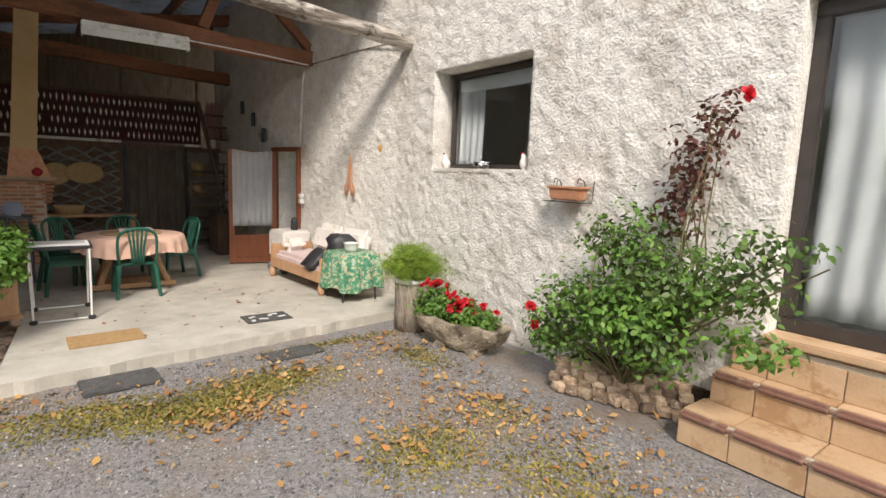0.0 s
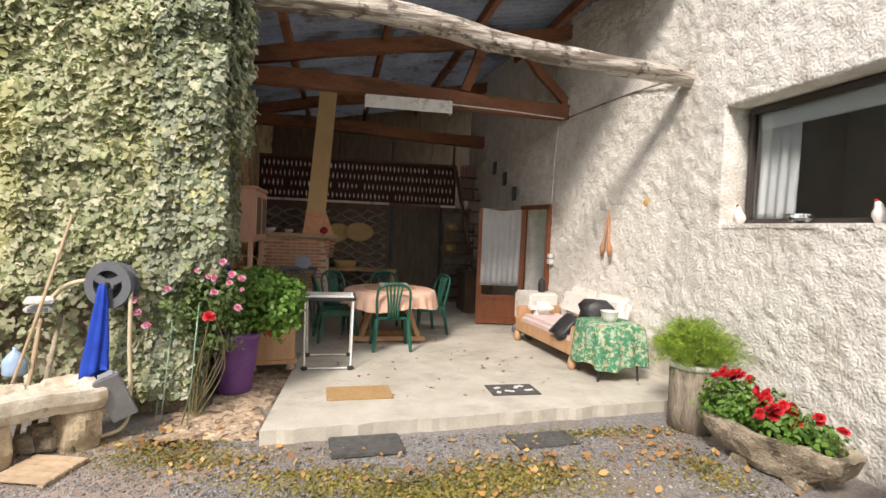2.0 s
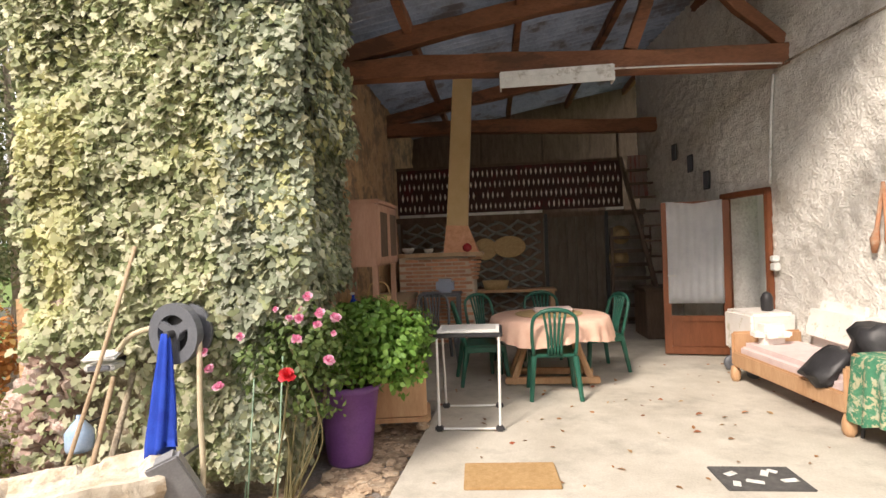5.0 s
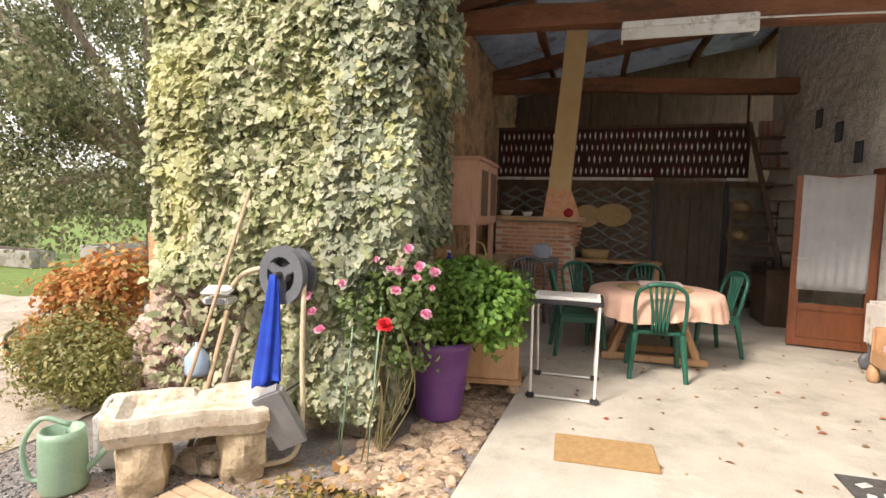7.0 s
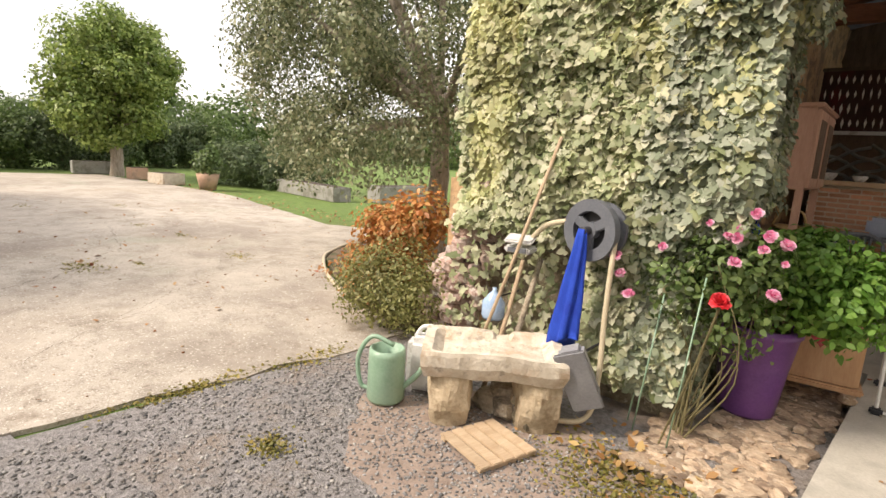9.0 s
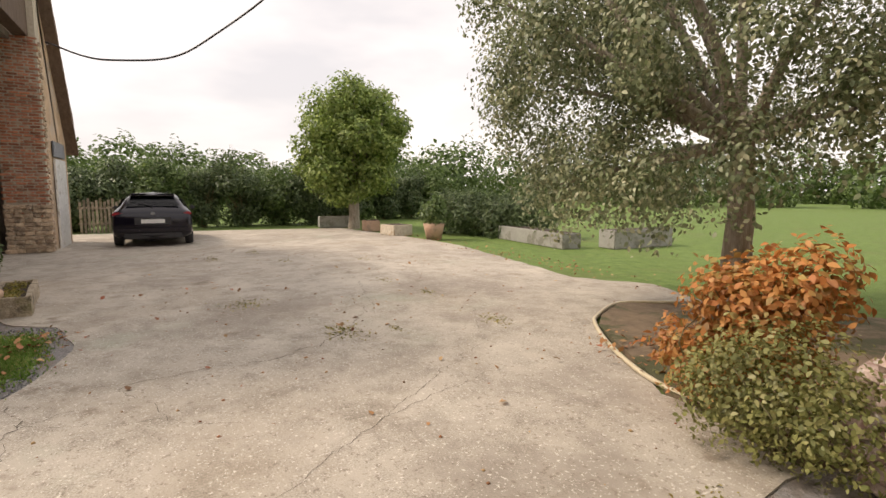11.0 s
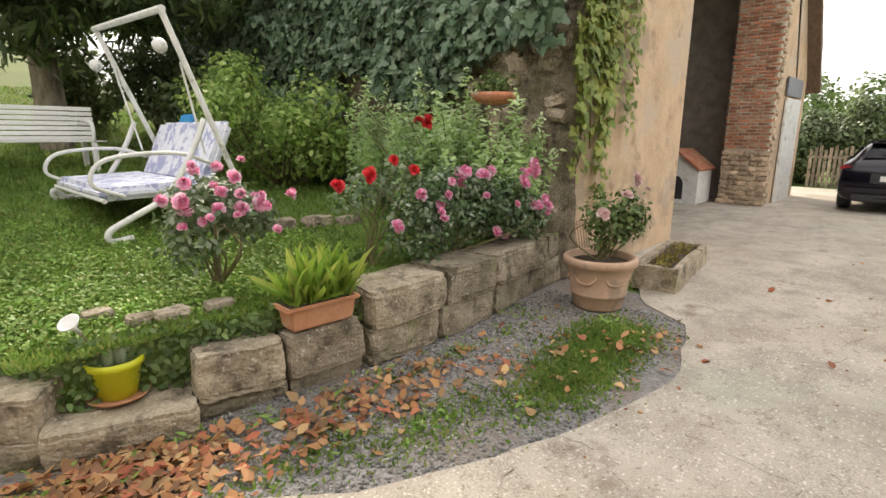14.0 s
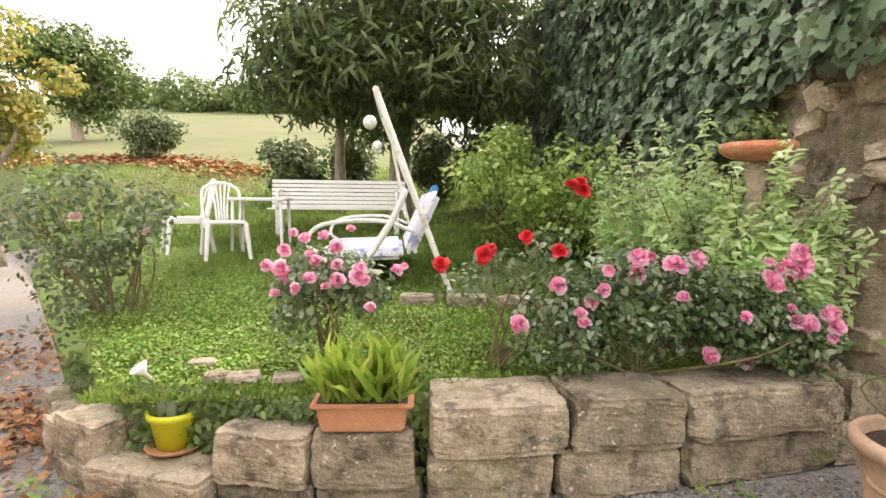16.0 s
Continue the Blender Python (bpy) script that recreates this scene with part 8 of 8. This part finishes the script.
bn = root("garden_bench", (-4.75, -5.0, hill(-4.75, -5.0)), "long white slatted garden bench", "bench", 3)
for i in range(7):
    part("slat", boxed((-1.0, -0.2 - 0.012 * i, 0.42 + 0.062 * i), (1.0, -0.18 - 0.012 * i, 0.47 + 0.062 * i), 0.006), WHITE, bn)
for i in range(4):
    part("slat", boxed((-1.0, -0.15 + 0.1 * i, 0.4), (1.0, -0.07 + 0.1 * i, 0.42), 0.006), WHITE, bn)
for x in (-0.85, 0.85):
    for y in (-0.18, 0.22):
        part("leg", boxed((x - 0.03, y - 0.03, 0), (x + 0.03, y + 0.03, 0.4), 0.01), WHITE, bn)
    part("arm_rest", tubed(curved([(x, -0.25, 0.68), (x, 0.1, 0.66), (x, 0.24, 0.6), (x, 0.24, 0.4)], 4), 0.022), WHITE, bn, "", True)
wc = plastic_chair((-3.6, -3.4, hill(-3.6, -3.4)), 205, WHITE, "white plastic garden armchair turned over its table", "white garden chairs")
plastic_chair((-3.05, -3.7, hill(-3.05, -3.7)), 120, WHITE, "white plastic garden chair tipped towards the table", "white garden chairs")
gtb = root("garden_table", (-3.9, -3.9, hill(-3.9, -3.9)), "small white plastic garden table", "table")
part("top", boxed((-0.35, -0.3, 0.62), (0.35, 0.3, 0.66), 0.015), WHITE, gtb)
for x in (-0.3, 0.3):
    for y in (-0.25, 0.25):
        part("leg", tubed([(x, y, 0), (x * 0.95, y * 0.95, 0.62)], 0.02), WHITE, gtb)

# ---- big trees of the garden ----
rng = np.random.default_rng(61)
cr = crown(rng, 60, (0, 0.3, 3.6), (3.0, 2.6, 2.2), 300, 0.85) + [(x, y, 2.35, 0.8, 0.7, 0.45, 260) for x, y in ((-1.8, 1.6), (-0.6, 2.2), (0.6, 2.3), (1.7, 1.5), (2.3, 0.6), (0.2, 1.2))]
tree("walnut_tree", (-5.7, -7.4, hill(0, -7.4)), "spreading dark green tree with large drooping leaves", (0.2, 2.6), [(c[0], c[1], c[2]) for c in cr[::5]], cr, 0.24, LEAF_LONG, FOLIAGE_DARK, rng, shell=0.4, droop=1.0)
# lighter leaves on the crown's skin: light painted by a brighter green
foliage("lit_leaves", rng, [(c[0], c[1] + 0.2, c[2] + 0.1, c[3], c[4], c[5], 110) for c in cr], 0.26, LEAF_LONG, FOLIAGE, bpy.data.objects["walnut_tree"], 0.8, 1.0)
tree("slim_tree", (-4.5, -7.9, hill(0, -7.9)), "slim pale-trunked tree under the large one", (0.1, 2.2), [(0.3, 0.2, 3.0), (-0.3, 0, 3.1)], crown(rng, 8, (0, 0, 3.2), (0.9, 0.9, 0.6), 200, 0.5), 0.12, LEAF_OVAL, FOLIAGE_DARK, rng)
for i, (x, y, h) in enumerate(((-3.2, -9.6, 1.6), (-4.2, -9.9, 1.5), (-7.6, -8.2, 2.2), (-7.9, -6.2, 1.9), (-6.6, -9.4, 1.9))):
    shrub("dark_shrub", (x, y, hill(x, y) - 0.05), "dense dark evergreen shrub at the back of the lawn", "shrub", crown(rng, 10, (0, 0, h * 0.5), (0.8, 0.8, h * 0.45), 300, 0.45), 0.12, LEAF_OVAL, FOLIAGE_DARK, rng, 0.02, group="evergreen shrubs")
shrub("clipped_bush", (2.9, -16, hill(0, -16) - 0.1), "round clipped dark bush on the meadow", "shrub", crown(rng, 14, (0, 0, 0.95), (0.9, 0.9, 0.8), 320, 0.5), 0.12, LEAF_OVAL, FOLIAGE_DARK, rng, 0.02)
cr = crown(rng, 40, (0, 0, 2.9), (2.6, 2.6, 2.2), 300, 0.85)
tree("meadow_tree", (8.5, -22, hill(0, -22)), "full-crowned dark tree on the slope of the meadow", (0.22, 1.6), [(c[0], c[1], c[2]) for c in cr[::4]], cr, 0.2, LEAF_OVAL, FOLIAGE, rng)
cr = crown(rng, 20, (0, 0, 3.4), (1.5, 1.5, 1.6), 240, 0.6)
tree("yellowing_tree", (2.5, -8.4, 0.2), "tree with yellowing leaves beside the path", (0.14, 2.0), [(c[0], c[1], c[2]) for c in cr[::4]], cr, 0.14, LEAF_OVAL, leafy("yellowing leaves", [(0.14, 0.2, 0.04), (0.3, 0.3, 0.07), (0.5, 0.38, 0.1)]), rng)
lw = root("low_stone_wall", (2.2, -13.2, hill(2, -13.5) - 0.4), "low dry-stone wall of brown stones beyond the lawn", "wall")
for i in range(70):
    part("stone", rock((0.28, 0.2, 0.12), i, 2, 0.12), STONE_WARM, lw).matrix_basis = pose(-1.6 + 0.19 * (i % 24) + 0.06 * random.random(), -1.4 - 0.12 * (i % 24) * 0.3, 0.35 + 0.11 * (i // 24), 0, 0, random.uniform(-12, 12))


# ---- ground cover: leaves, pebbles, grass, moss, cracks ----
def scatter(rng, zones):
    out = []
    for x, y, rx, ry, n in zones:
        out.append(np.stack([x + rx * rng.normal(size=n) * 0.55, y + ry * rng.normal(size=n) * 0.55], 1))
    return np.concatenate(out)


rng = np.random.default_rng(71)
xy = scatter(rng, [(1.9, 4.0, 0.5, 0.35, 260), (2.4, 4.7, 1.4, 0.35, 240), (2.9, 3.2, 0.6, 0.5, 170), (3.4, 3.4, 0.6, 0.7, 220), (3.7, 2.3, 0.5, 0.8, 220), (3.2, 1.6, 0.6, 0.6, 60), (1.6, 3.0, 2.0, 1.5, 120), (3.6, 4.9, 0.5, 0.4, 120), (0.3, 4.9, 0.6, 0.3, 90),
                   (-0.2, 5.4, 0.5, 0.3, 120), (-5.2, 0.82, 1.0, 0.28, 420), (-4.2, 0.62, 0.5, 0.3, 1100), (-6.4, 1.1, 0.8, 0.4, 90), (-3.0, -0.4, 0.7, 0.8, 1500), (-1.6, -1.6, 1.0, 1.2, 1500), (-2.2, -4.0, 0.8, 1.5, 600), (-7.2, 1.6, 0.6, 0.4, 70), (-4.0, 6.9, 0.8, 0.5, 240), (-3.2, 6.3, 0.6, 0.25, 120),
                   (-12, 9.6, 6, 0.5, 240), (-8, 5, 5, 3, 90)])
keep = ~((xy[:, 1] > 5.2 + 0.115 * (xy[:, 0] - 0.42)) & (xy[:, 0] > 0.42)) & (xy[:, 0] < 4.0 + 0.5 * (xy[:, 1] > 2.1))
xy = xy[keep]
low = (xy[:, 1] < 0.52) & (xy[:, 0] < -4.5)
xy = xy[~low]
z = np.where((xy[:, 1] > 5.9) & (xy[:, 0] < -2.4), -0.06, -0.095)
lit = root("fallen_leaves", (0, 0, 0), "brown and orange fallen leaves over gravel and yard", "leaves", kind="stuff")
for court in (True, False):
    pick = (xy[:, 0] > -1.0) == court
    n = int(pick.sum())
    part("leaves", leaf_mesh("leaves", np.column_stack([xy[pick], z[pick] + 0.012 * rng.random(n)]), np.column_stack([0.35 * rng.normal(size=(n, 2)), np.ones(n)]), (0.022 + 0.055 * rng.random(n) ** 2.2) if court else (0.03 + 0.06 * rng.random(n) ** 1.5), LEAF_CURL, rng), LEAF_TAN if court else DEAD_LEAF, lit)
xy = np.column_stack([rng.uniform(0.6, 4.3, 90), rng.uniform(5.9, 9.5, 90)])
part("leaves", leaf_mesh("leaves", np.column_stack([xy, np.full(90, 0.006)]), np.column_stack([0.2 * rng.normal(size=(90, 2)), np.ones(90)]), 0.03 + 0.04 * rng.random(90), LEAF_OVAL, rng), DEAD_LEAF, lit)

k = 1800
t = rng.random(k)
px, py = -1.6 + 8.0 * t + 0.5 * rng.normal(size=k), -12.6 - 3.2 * np.sin(t * 2.6) + 0.7 * rng.normal(size=k)
part("leaves", leaf_mesh("leaves", np.column_stack([px, py, [hill(a, b) + 0.03 for a, b in zip(px, py)]]), np.column_stack([0.3 * rng.normal(size=(k, 2)), np.ones(k)]), 0.14 + 0.12 * rng.random(k), LEAF_OVAL, rng), DEAD_LEAF, lit)


def pebbles(rng, xy, z, size):
    """Many small stones as one mesh of squashed octahedra."""
    n = len(xy)
    o = np.array(((1, 0, 0), (0, 1, 0), (-1, 0, 0), (0, -1, 0), (0, 0, 0.7), (0, 0, -0.5)))
    tri = np.array(((0, 1, 4), (1, 2, 4), (2, 3, 4), (3, 0, 4), (1, 0, 5), (2, 1, 5), (3, 2, 5), (0, 3, 5)))
    a = rng.random(n) * math.tau
    s = size * (0.5 + rng.random(n))
    c, d = np.cos(a), np.sin(a)
    base = o[None] * (0.7 + 0.6 * rng.random((n, 6, 1)))
    v = np.stack([base[..., 0] * c[:, None] - base[..., 1] * d[:, None], base[..., 0] * d[:, None] + base[..., 1] * c[:, None], base[..., 2]], -1) * s[:, None, None]
    v += np.column_stack([xy, np.full(n, z)])[:, None, :]
    me = bpy.data.meshes.new("pebbles")
    f = (tri[None] + 6 * np.arange(n)[:, None, None]).reshape(-1)
    me.vertices.add(n * 6)
    me.vertices.foreach_set("co", v.reshape(-1))
    me.loops.add(len(f))
    me.loops.foreach_set("vertex_index", f.astype(np.int32))
    me.polygons.add(len(f) // 3)
    me.polygons.foreach_set("loop_start", np.arange(0, len(f), 3, dtype=np.int32))
    me.update(calc_edges=True)
    return me


PEBBLE = leafy("grey pebbles", [(0.1, 0.1, 0.1), (0.2, 0.195, 0.19), (0.34, 0.33, 0.32), (0.16, 0.15, 0.14), (0.45, 0.43, 0.4)], 0.9, 0.0)
xy = np.concatenate([np.column_stack([rng.uniform(-2.5, 4.1, 26000), rng.uniform(0.2, 5.3, 26000)]), np.column_stack([rng.uniform(-8.1, -4.0, 10000), rng.uniform(0.35, 1.8, 10000)])])
keep = ~((xy[:, 1] > 5.15 + 0.115 * (xy[:, 0] - 0.42)) & (xy[:, 0] > 0.4)) & ~((xy[:, 0] < -2.6) & (xy[:, 0] > -4.0))
grv = root("gravel_stones", (0, 0, 0), "loose grey gravel stones over the court", "gravel", kind="stuff")
part("pebbles", pebbles(rng, xy[keep], -0.11, 0.011), PEBBLE, grv)
xy = np.column_stack([-0.75 + 0.75 * rng.normal(size=3200), 4.8 + 0.42 * rng.normal(size=3200)])
part("pebbles", pebbles(rng, xy[(xy[:, 1] < 5.3)], -0.106, 0.009), PEBBLE, grv)
xy = np.column_stack([rng.uniform(-16, -2.8, 260), rng.uniform(1.9, 8.5, 260)])
part("pebbles", pebbles(rng, xy, -0.098, 0.012), DEAD_LEAF, grv)

n = 60000
u, v = rng.random(n), rng.random(n) ** 1.7
gx, gy = np.concatenate([-8.4 + 5.2 * u, -8.0 + 13.0 * rng.random(n)]), np.concatenate([0.22 - 6.5 * v, -2.5 - 12.0 * rng.random(n) ** 1.3])
ok = (gy < 0.25) & ~((gx > -4.0) & (gy > -1.45 * (gx + 4.0)))
gx, gy = gx[ok], gy[ok]
gz = np.array([hill(a, b) for a, b in zip(gx, gy)])
gr = root("grass", (0, 0, 0), "short green grass and clover of the lawn", "grass", kind="stuff")
m = len(gx)
part("blades", leaf_mesh("blades", np.column_stack([gx, gy, gz - 0.005]), rng.normal(size=(m, 3)) * (1, 1, 0.3), (0.03 + 0.03 * rng.random(m)) * (1 + 0.8 * (gy < -4)), LEAF_LONG, rng, 0, np.column_stack([0.6 * rng.normal(size=(m, 2)), np.ones(m)])), GRASS, gr)
xy = scatter(rng, [(-6.6, 1.5, 0.6, 0.22, 3800), (-5.6, 1.25, 0.5, 0.2, 700), (-7.4, 1.35, 0.35, 0.28, 2600), (-4.9, 1.0, 0.5, 0.2, 500), (-4.7, 0.05, 0.4, 0.1, 200), (-6.2, 0.74, 1.4, 0.06, 300), (-7.0, 1.35, 0.6, 0.28, 2200)])
m = len(xy)
part("blades", leaf_mesh("blades", np.column_stack([xy, np.full(m, -0.112)]), rng.normal(size=(m, 3)) * (1, 1, 0.3), 0.022 + 0.03 * rng.random(m), LEAF_LANCE, rng, 0, np.column_stack([1.1 * rng.normal(size=(m, 2)), np.ones(m)])), GRASS, gr)
xy = scatter(rng, [(-5.0, -0.3, 0.9, 0.4, 5200), (-4.2, -0.7, 0.7, 0.7, 7200), (-6.0, -0.3, 0.9, 0.4, 2600), (-4.6, -1.8, 1.2, 0.9, 5200), (-5.8, -1.2, 0.8, 0.5, 2200)])
xy = xy[(xy[:, 1] < 0.05) & ~((xy[:, 0] > -4.0) & (xy[:, 1] > -1.45 * (xy[:, 0] + 4.0)))]
m = len(xy)
part("clover", leaf_mesh("clover", np.column_stack([xy, [hill(a, b) + 0.04 * rng.random() for a, b in xy]]), np.column_stack([0.5 * rng.normal(size=(m, 2)), np.ones(m)]), 0.018 + 0.022 * rng.random(m), LEAF_OVAL, rng), CLOVER, gr)
weeds = root("weeds", (0, 0, 0), "low leafy weeds rooted in the gravel along the wall", "weeds", kind="stuff")
wp_, wa = [], []
for cx, cy, wide, count in ((-6.35, 0.66, 0.09, 26), (-5.75, 0.6, 0.06, 14), (-5.35, 0.58, 0.07, 16), (-4.95, 0.55, 0.08, 18), (-4.6, 0.48, 0.1, 30), (-4.25, 0.6, 0.1, 24), (-6.9, 0.72, 0.06, 14), (-7.3, 0.55, 0.1, 24), (-5.5, 1.25, 0.07, 14), (-6.0, 1.5, 0.06, 12), (-4.0, 0.45, 0.12, 30), (-7.6, 1.2, 0.07, 16), (-5.1, 1.05, 0.06, 14), (-3.75, 0.2, 0.1, 22)):
    for _ in range(int(count * 1.6)):
        t = rng.random() * math.tau
        wp_.append((cx + wide * rng.normal(), cy + 0.7 * wide * rng.normal(), -0.1 + 0.03 * rng.random()))
        wa.append((math.cos(t), math.sin(t), 0.5 + 0.6 * rng.random()))
part("leaves", leaf_mesh("leaves", wp_, np.column_stack([0.5 * rng.normal(size=(len(wp_), 2)), np.ones(len(wp_))]), 0.03 + 0.035 * rng.random(len(wp_)), LEAF_LANCE, rng, 0, wa), CLOVER, weeds)
ms = root("moss", (0, 0, 0), "patches of moss and low weeds in gravel and yard", "moss", kind="stuff")
xy = scatter(rng, [(1.6, 4.3, 0.5, 0.28, 3600), (2.2, 4.5, 0.55, 0.28, 3000), (2.7, 2.9, 0.4, 0.35, 1800), (1.0, 4.5, 0.5, 0.25, 1400), (3.2, 2.2, 0.4, 0.5, 1400), (3.7, 4.4, 0.25, 0.4, 900), (0.9, 4.7, 0.7, 0.12, 700), (3.2, 5.2, 0.8, 0.1, 700), (-0.2, 5.2, 0.45, 0.3, 1800), (0.1, 5.0, 0.4, 0.15, 600), (3.5, 3.1, 0.3, 0.3, 500),
                   (-2.6, 4.2, 0.08, 0.5, 700), (-2.55, 5.0, 0.1, 0.3, 500), (-1.7, 4.1, 0.12, 0.1, 250), (-1.6, 3.3, 0.1, 0.1, 250),
                   (-6.39, 4.45, 0.3, 0.2, 900), (-8.3, 3.67, 0.3, 0.25, 700), (-6.08, 6.2, 0.25, 0.15, 400), (-6.26, 5.0, 0.14, 0.06, 160), (-8.0, 6.2, 0.3, 0.1, 260), (-12.5, 5.0, 0.3, 0.12, 200), (-13.5, 3.6, 0.5, 0.15, 260), (-14.5, 4.6, 0.5, 0.15, 260), (-12, 6.6, 0.3, 0.12, 200), (-9.2, 6.0, 0.2, 0.1, 150)])
keep = ~((xy[:, 1] > 5.2 + 0.115 * (xy[:, 0] - 0.42)) & (xy[:, 0] > 0.42))
xy = xy[keep]
m = len(xy)
part("tufts", leaf_mesh("tufts", np.column_stack([xy, np.full(m, -0.106)]), np.column_stack([0.6 * rng.normal(size=(m, 2)), np.ones(m)]), 0.016 + 0.022 * rng.random(m), LEAF_OVAL, rng), MOSS, ms)
CRACK = surface("dark crack", (0.06, 0.05, 0.036), (0.12, 0.1, 0.075), 20, 1, 0.3)


def crack(points, width, seed):
    bm = bmesh.new()
    prev = None
    pts = []
    for a, b in zip(points, points[1:]):
        k = max(3, int(math.dist(a, b) / 0.06))
        pts += [(a[0] + (b[0] - a[0]) * i / k, a[1] + (b[1] - a[1]) * i / k) for i in range(k)]
    for i, (x, y) in enumerate(pts):
        q = Vector((x * 4, y * 4, seed))
        x, y = x + 0.09 * noise.noise(q) + 0.05 * noise.noise(q * 3.5), y + 0.09 * noise.noise(q + Vector((9, 9, 9))) + 0.05 * noise.noise(q * 3.5 + Vector((5, 5, 5)))
        w = width * (0.3 + 0.9 * abs(noise.noise(q * 3)))
        d = 0.7071
        cur = [bm.verts.new((x - d * w, y - d * w, -0.0965)), bm.verts.new((x + d * w, y + d * w, -0.0965))]
        if prev:
            bm.faces.new((prev[0], prev[1], cur[1], cur[0]))
        prev = cur
    return part("crack", bm, CRACK, yard_cracks)


yard_cracks = root("yard_cracks", (0, 0, 0), "fine dark cracks running through the concrete", "crack", kind="structure")
for i, line in enumerate(([(-5.84, 2.11), (-5.57, 2.45), (-5.76, 2.89), (-5.76, 3.54), (-5.99, 4.07), (-6.4, 4.47)], [(-5.55, 1.76), (-5.1, 1.91), (-4.6, 1.9), (-4.3, 1.75)], [(-5.57, 2.45), (-5.22, 2.62), (-4.77, 2.77), (-4.4, 3.3)],
                          [(-5.93, 1.77), (-5.84, 2.11)], [(-6.4, 4.47), (-7.6, 5.2), (-9.5, 5.6)], [(-5.1, 1.91), (-4.9, 2.4), (-4.77, 2.77)])):
    crack(line, 0.0065, i)
for i, line in enumerate(([(-5.1, 1.91), (-5.3, 2.3), (-5.2, 2.62)], [(-6.4, 2.3), (-6.2, 2.9), (-5.76, 3.2)], [(-7.4, 2.0), (-7.9, 2.6), (-9.4, 2.9), (-11.0, 2.7)], [(-4.4, 3.3), (-4.2, 4.1), (-4.6, 5.2)], [(-3.5, 3.2), (-4.2, 4.1), (-5.4, 5.6), (-7.0, 6.4)], [(-9.5, 5.6), (-12.0, 5.9), (-15.0, 5.4)])):
    crack(line, 0.0035, i + 10)

skirt = [clad(rng, 1300, (-5.95, 0.36, -0.05), (1.75, -0.28, 0), (0, 0, 0.46), 0.07, (0, 1, 0)), clad(rng, 700, (-4.2, 0.07, -0.05), (0.85, -0.98, 0), (0, 0, 0.4), 0.07, (0.7, 0.7, 0))]
gp, gf = np.concatenate([a[0] for a in skirt]), np.concatenate([a[1] for a in skirt])
part("creeping_weeds", leaf_mesh("creeping_weeds", gp, gf, 0.03 + 0.03 * rng.random(len(gp)), LEAF_OVAL, rng), FOLIAGE, gr)
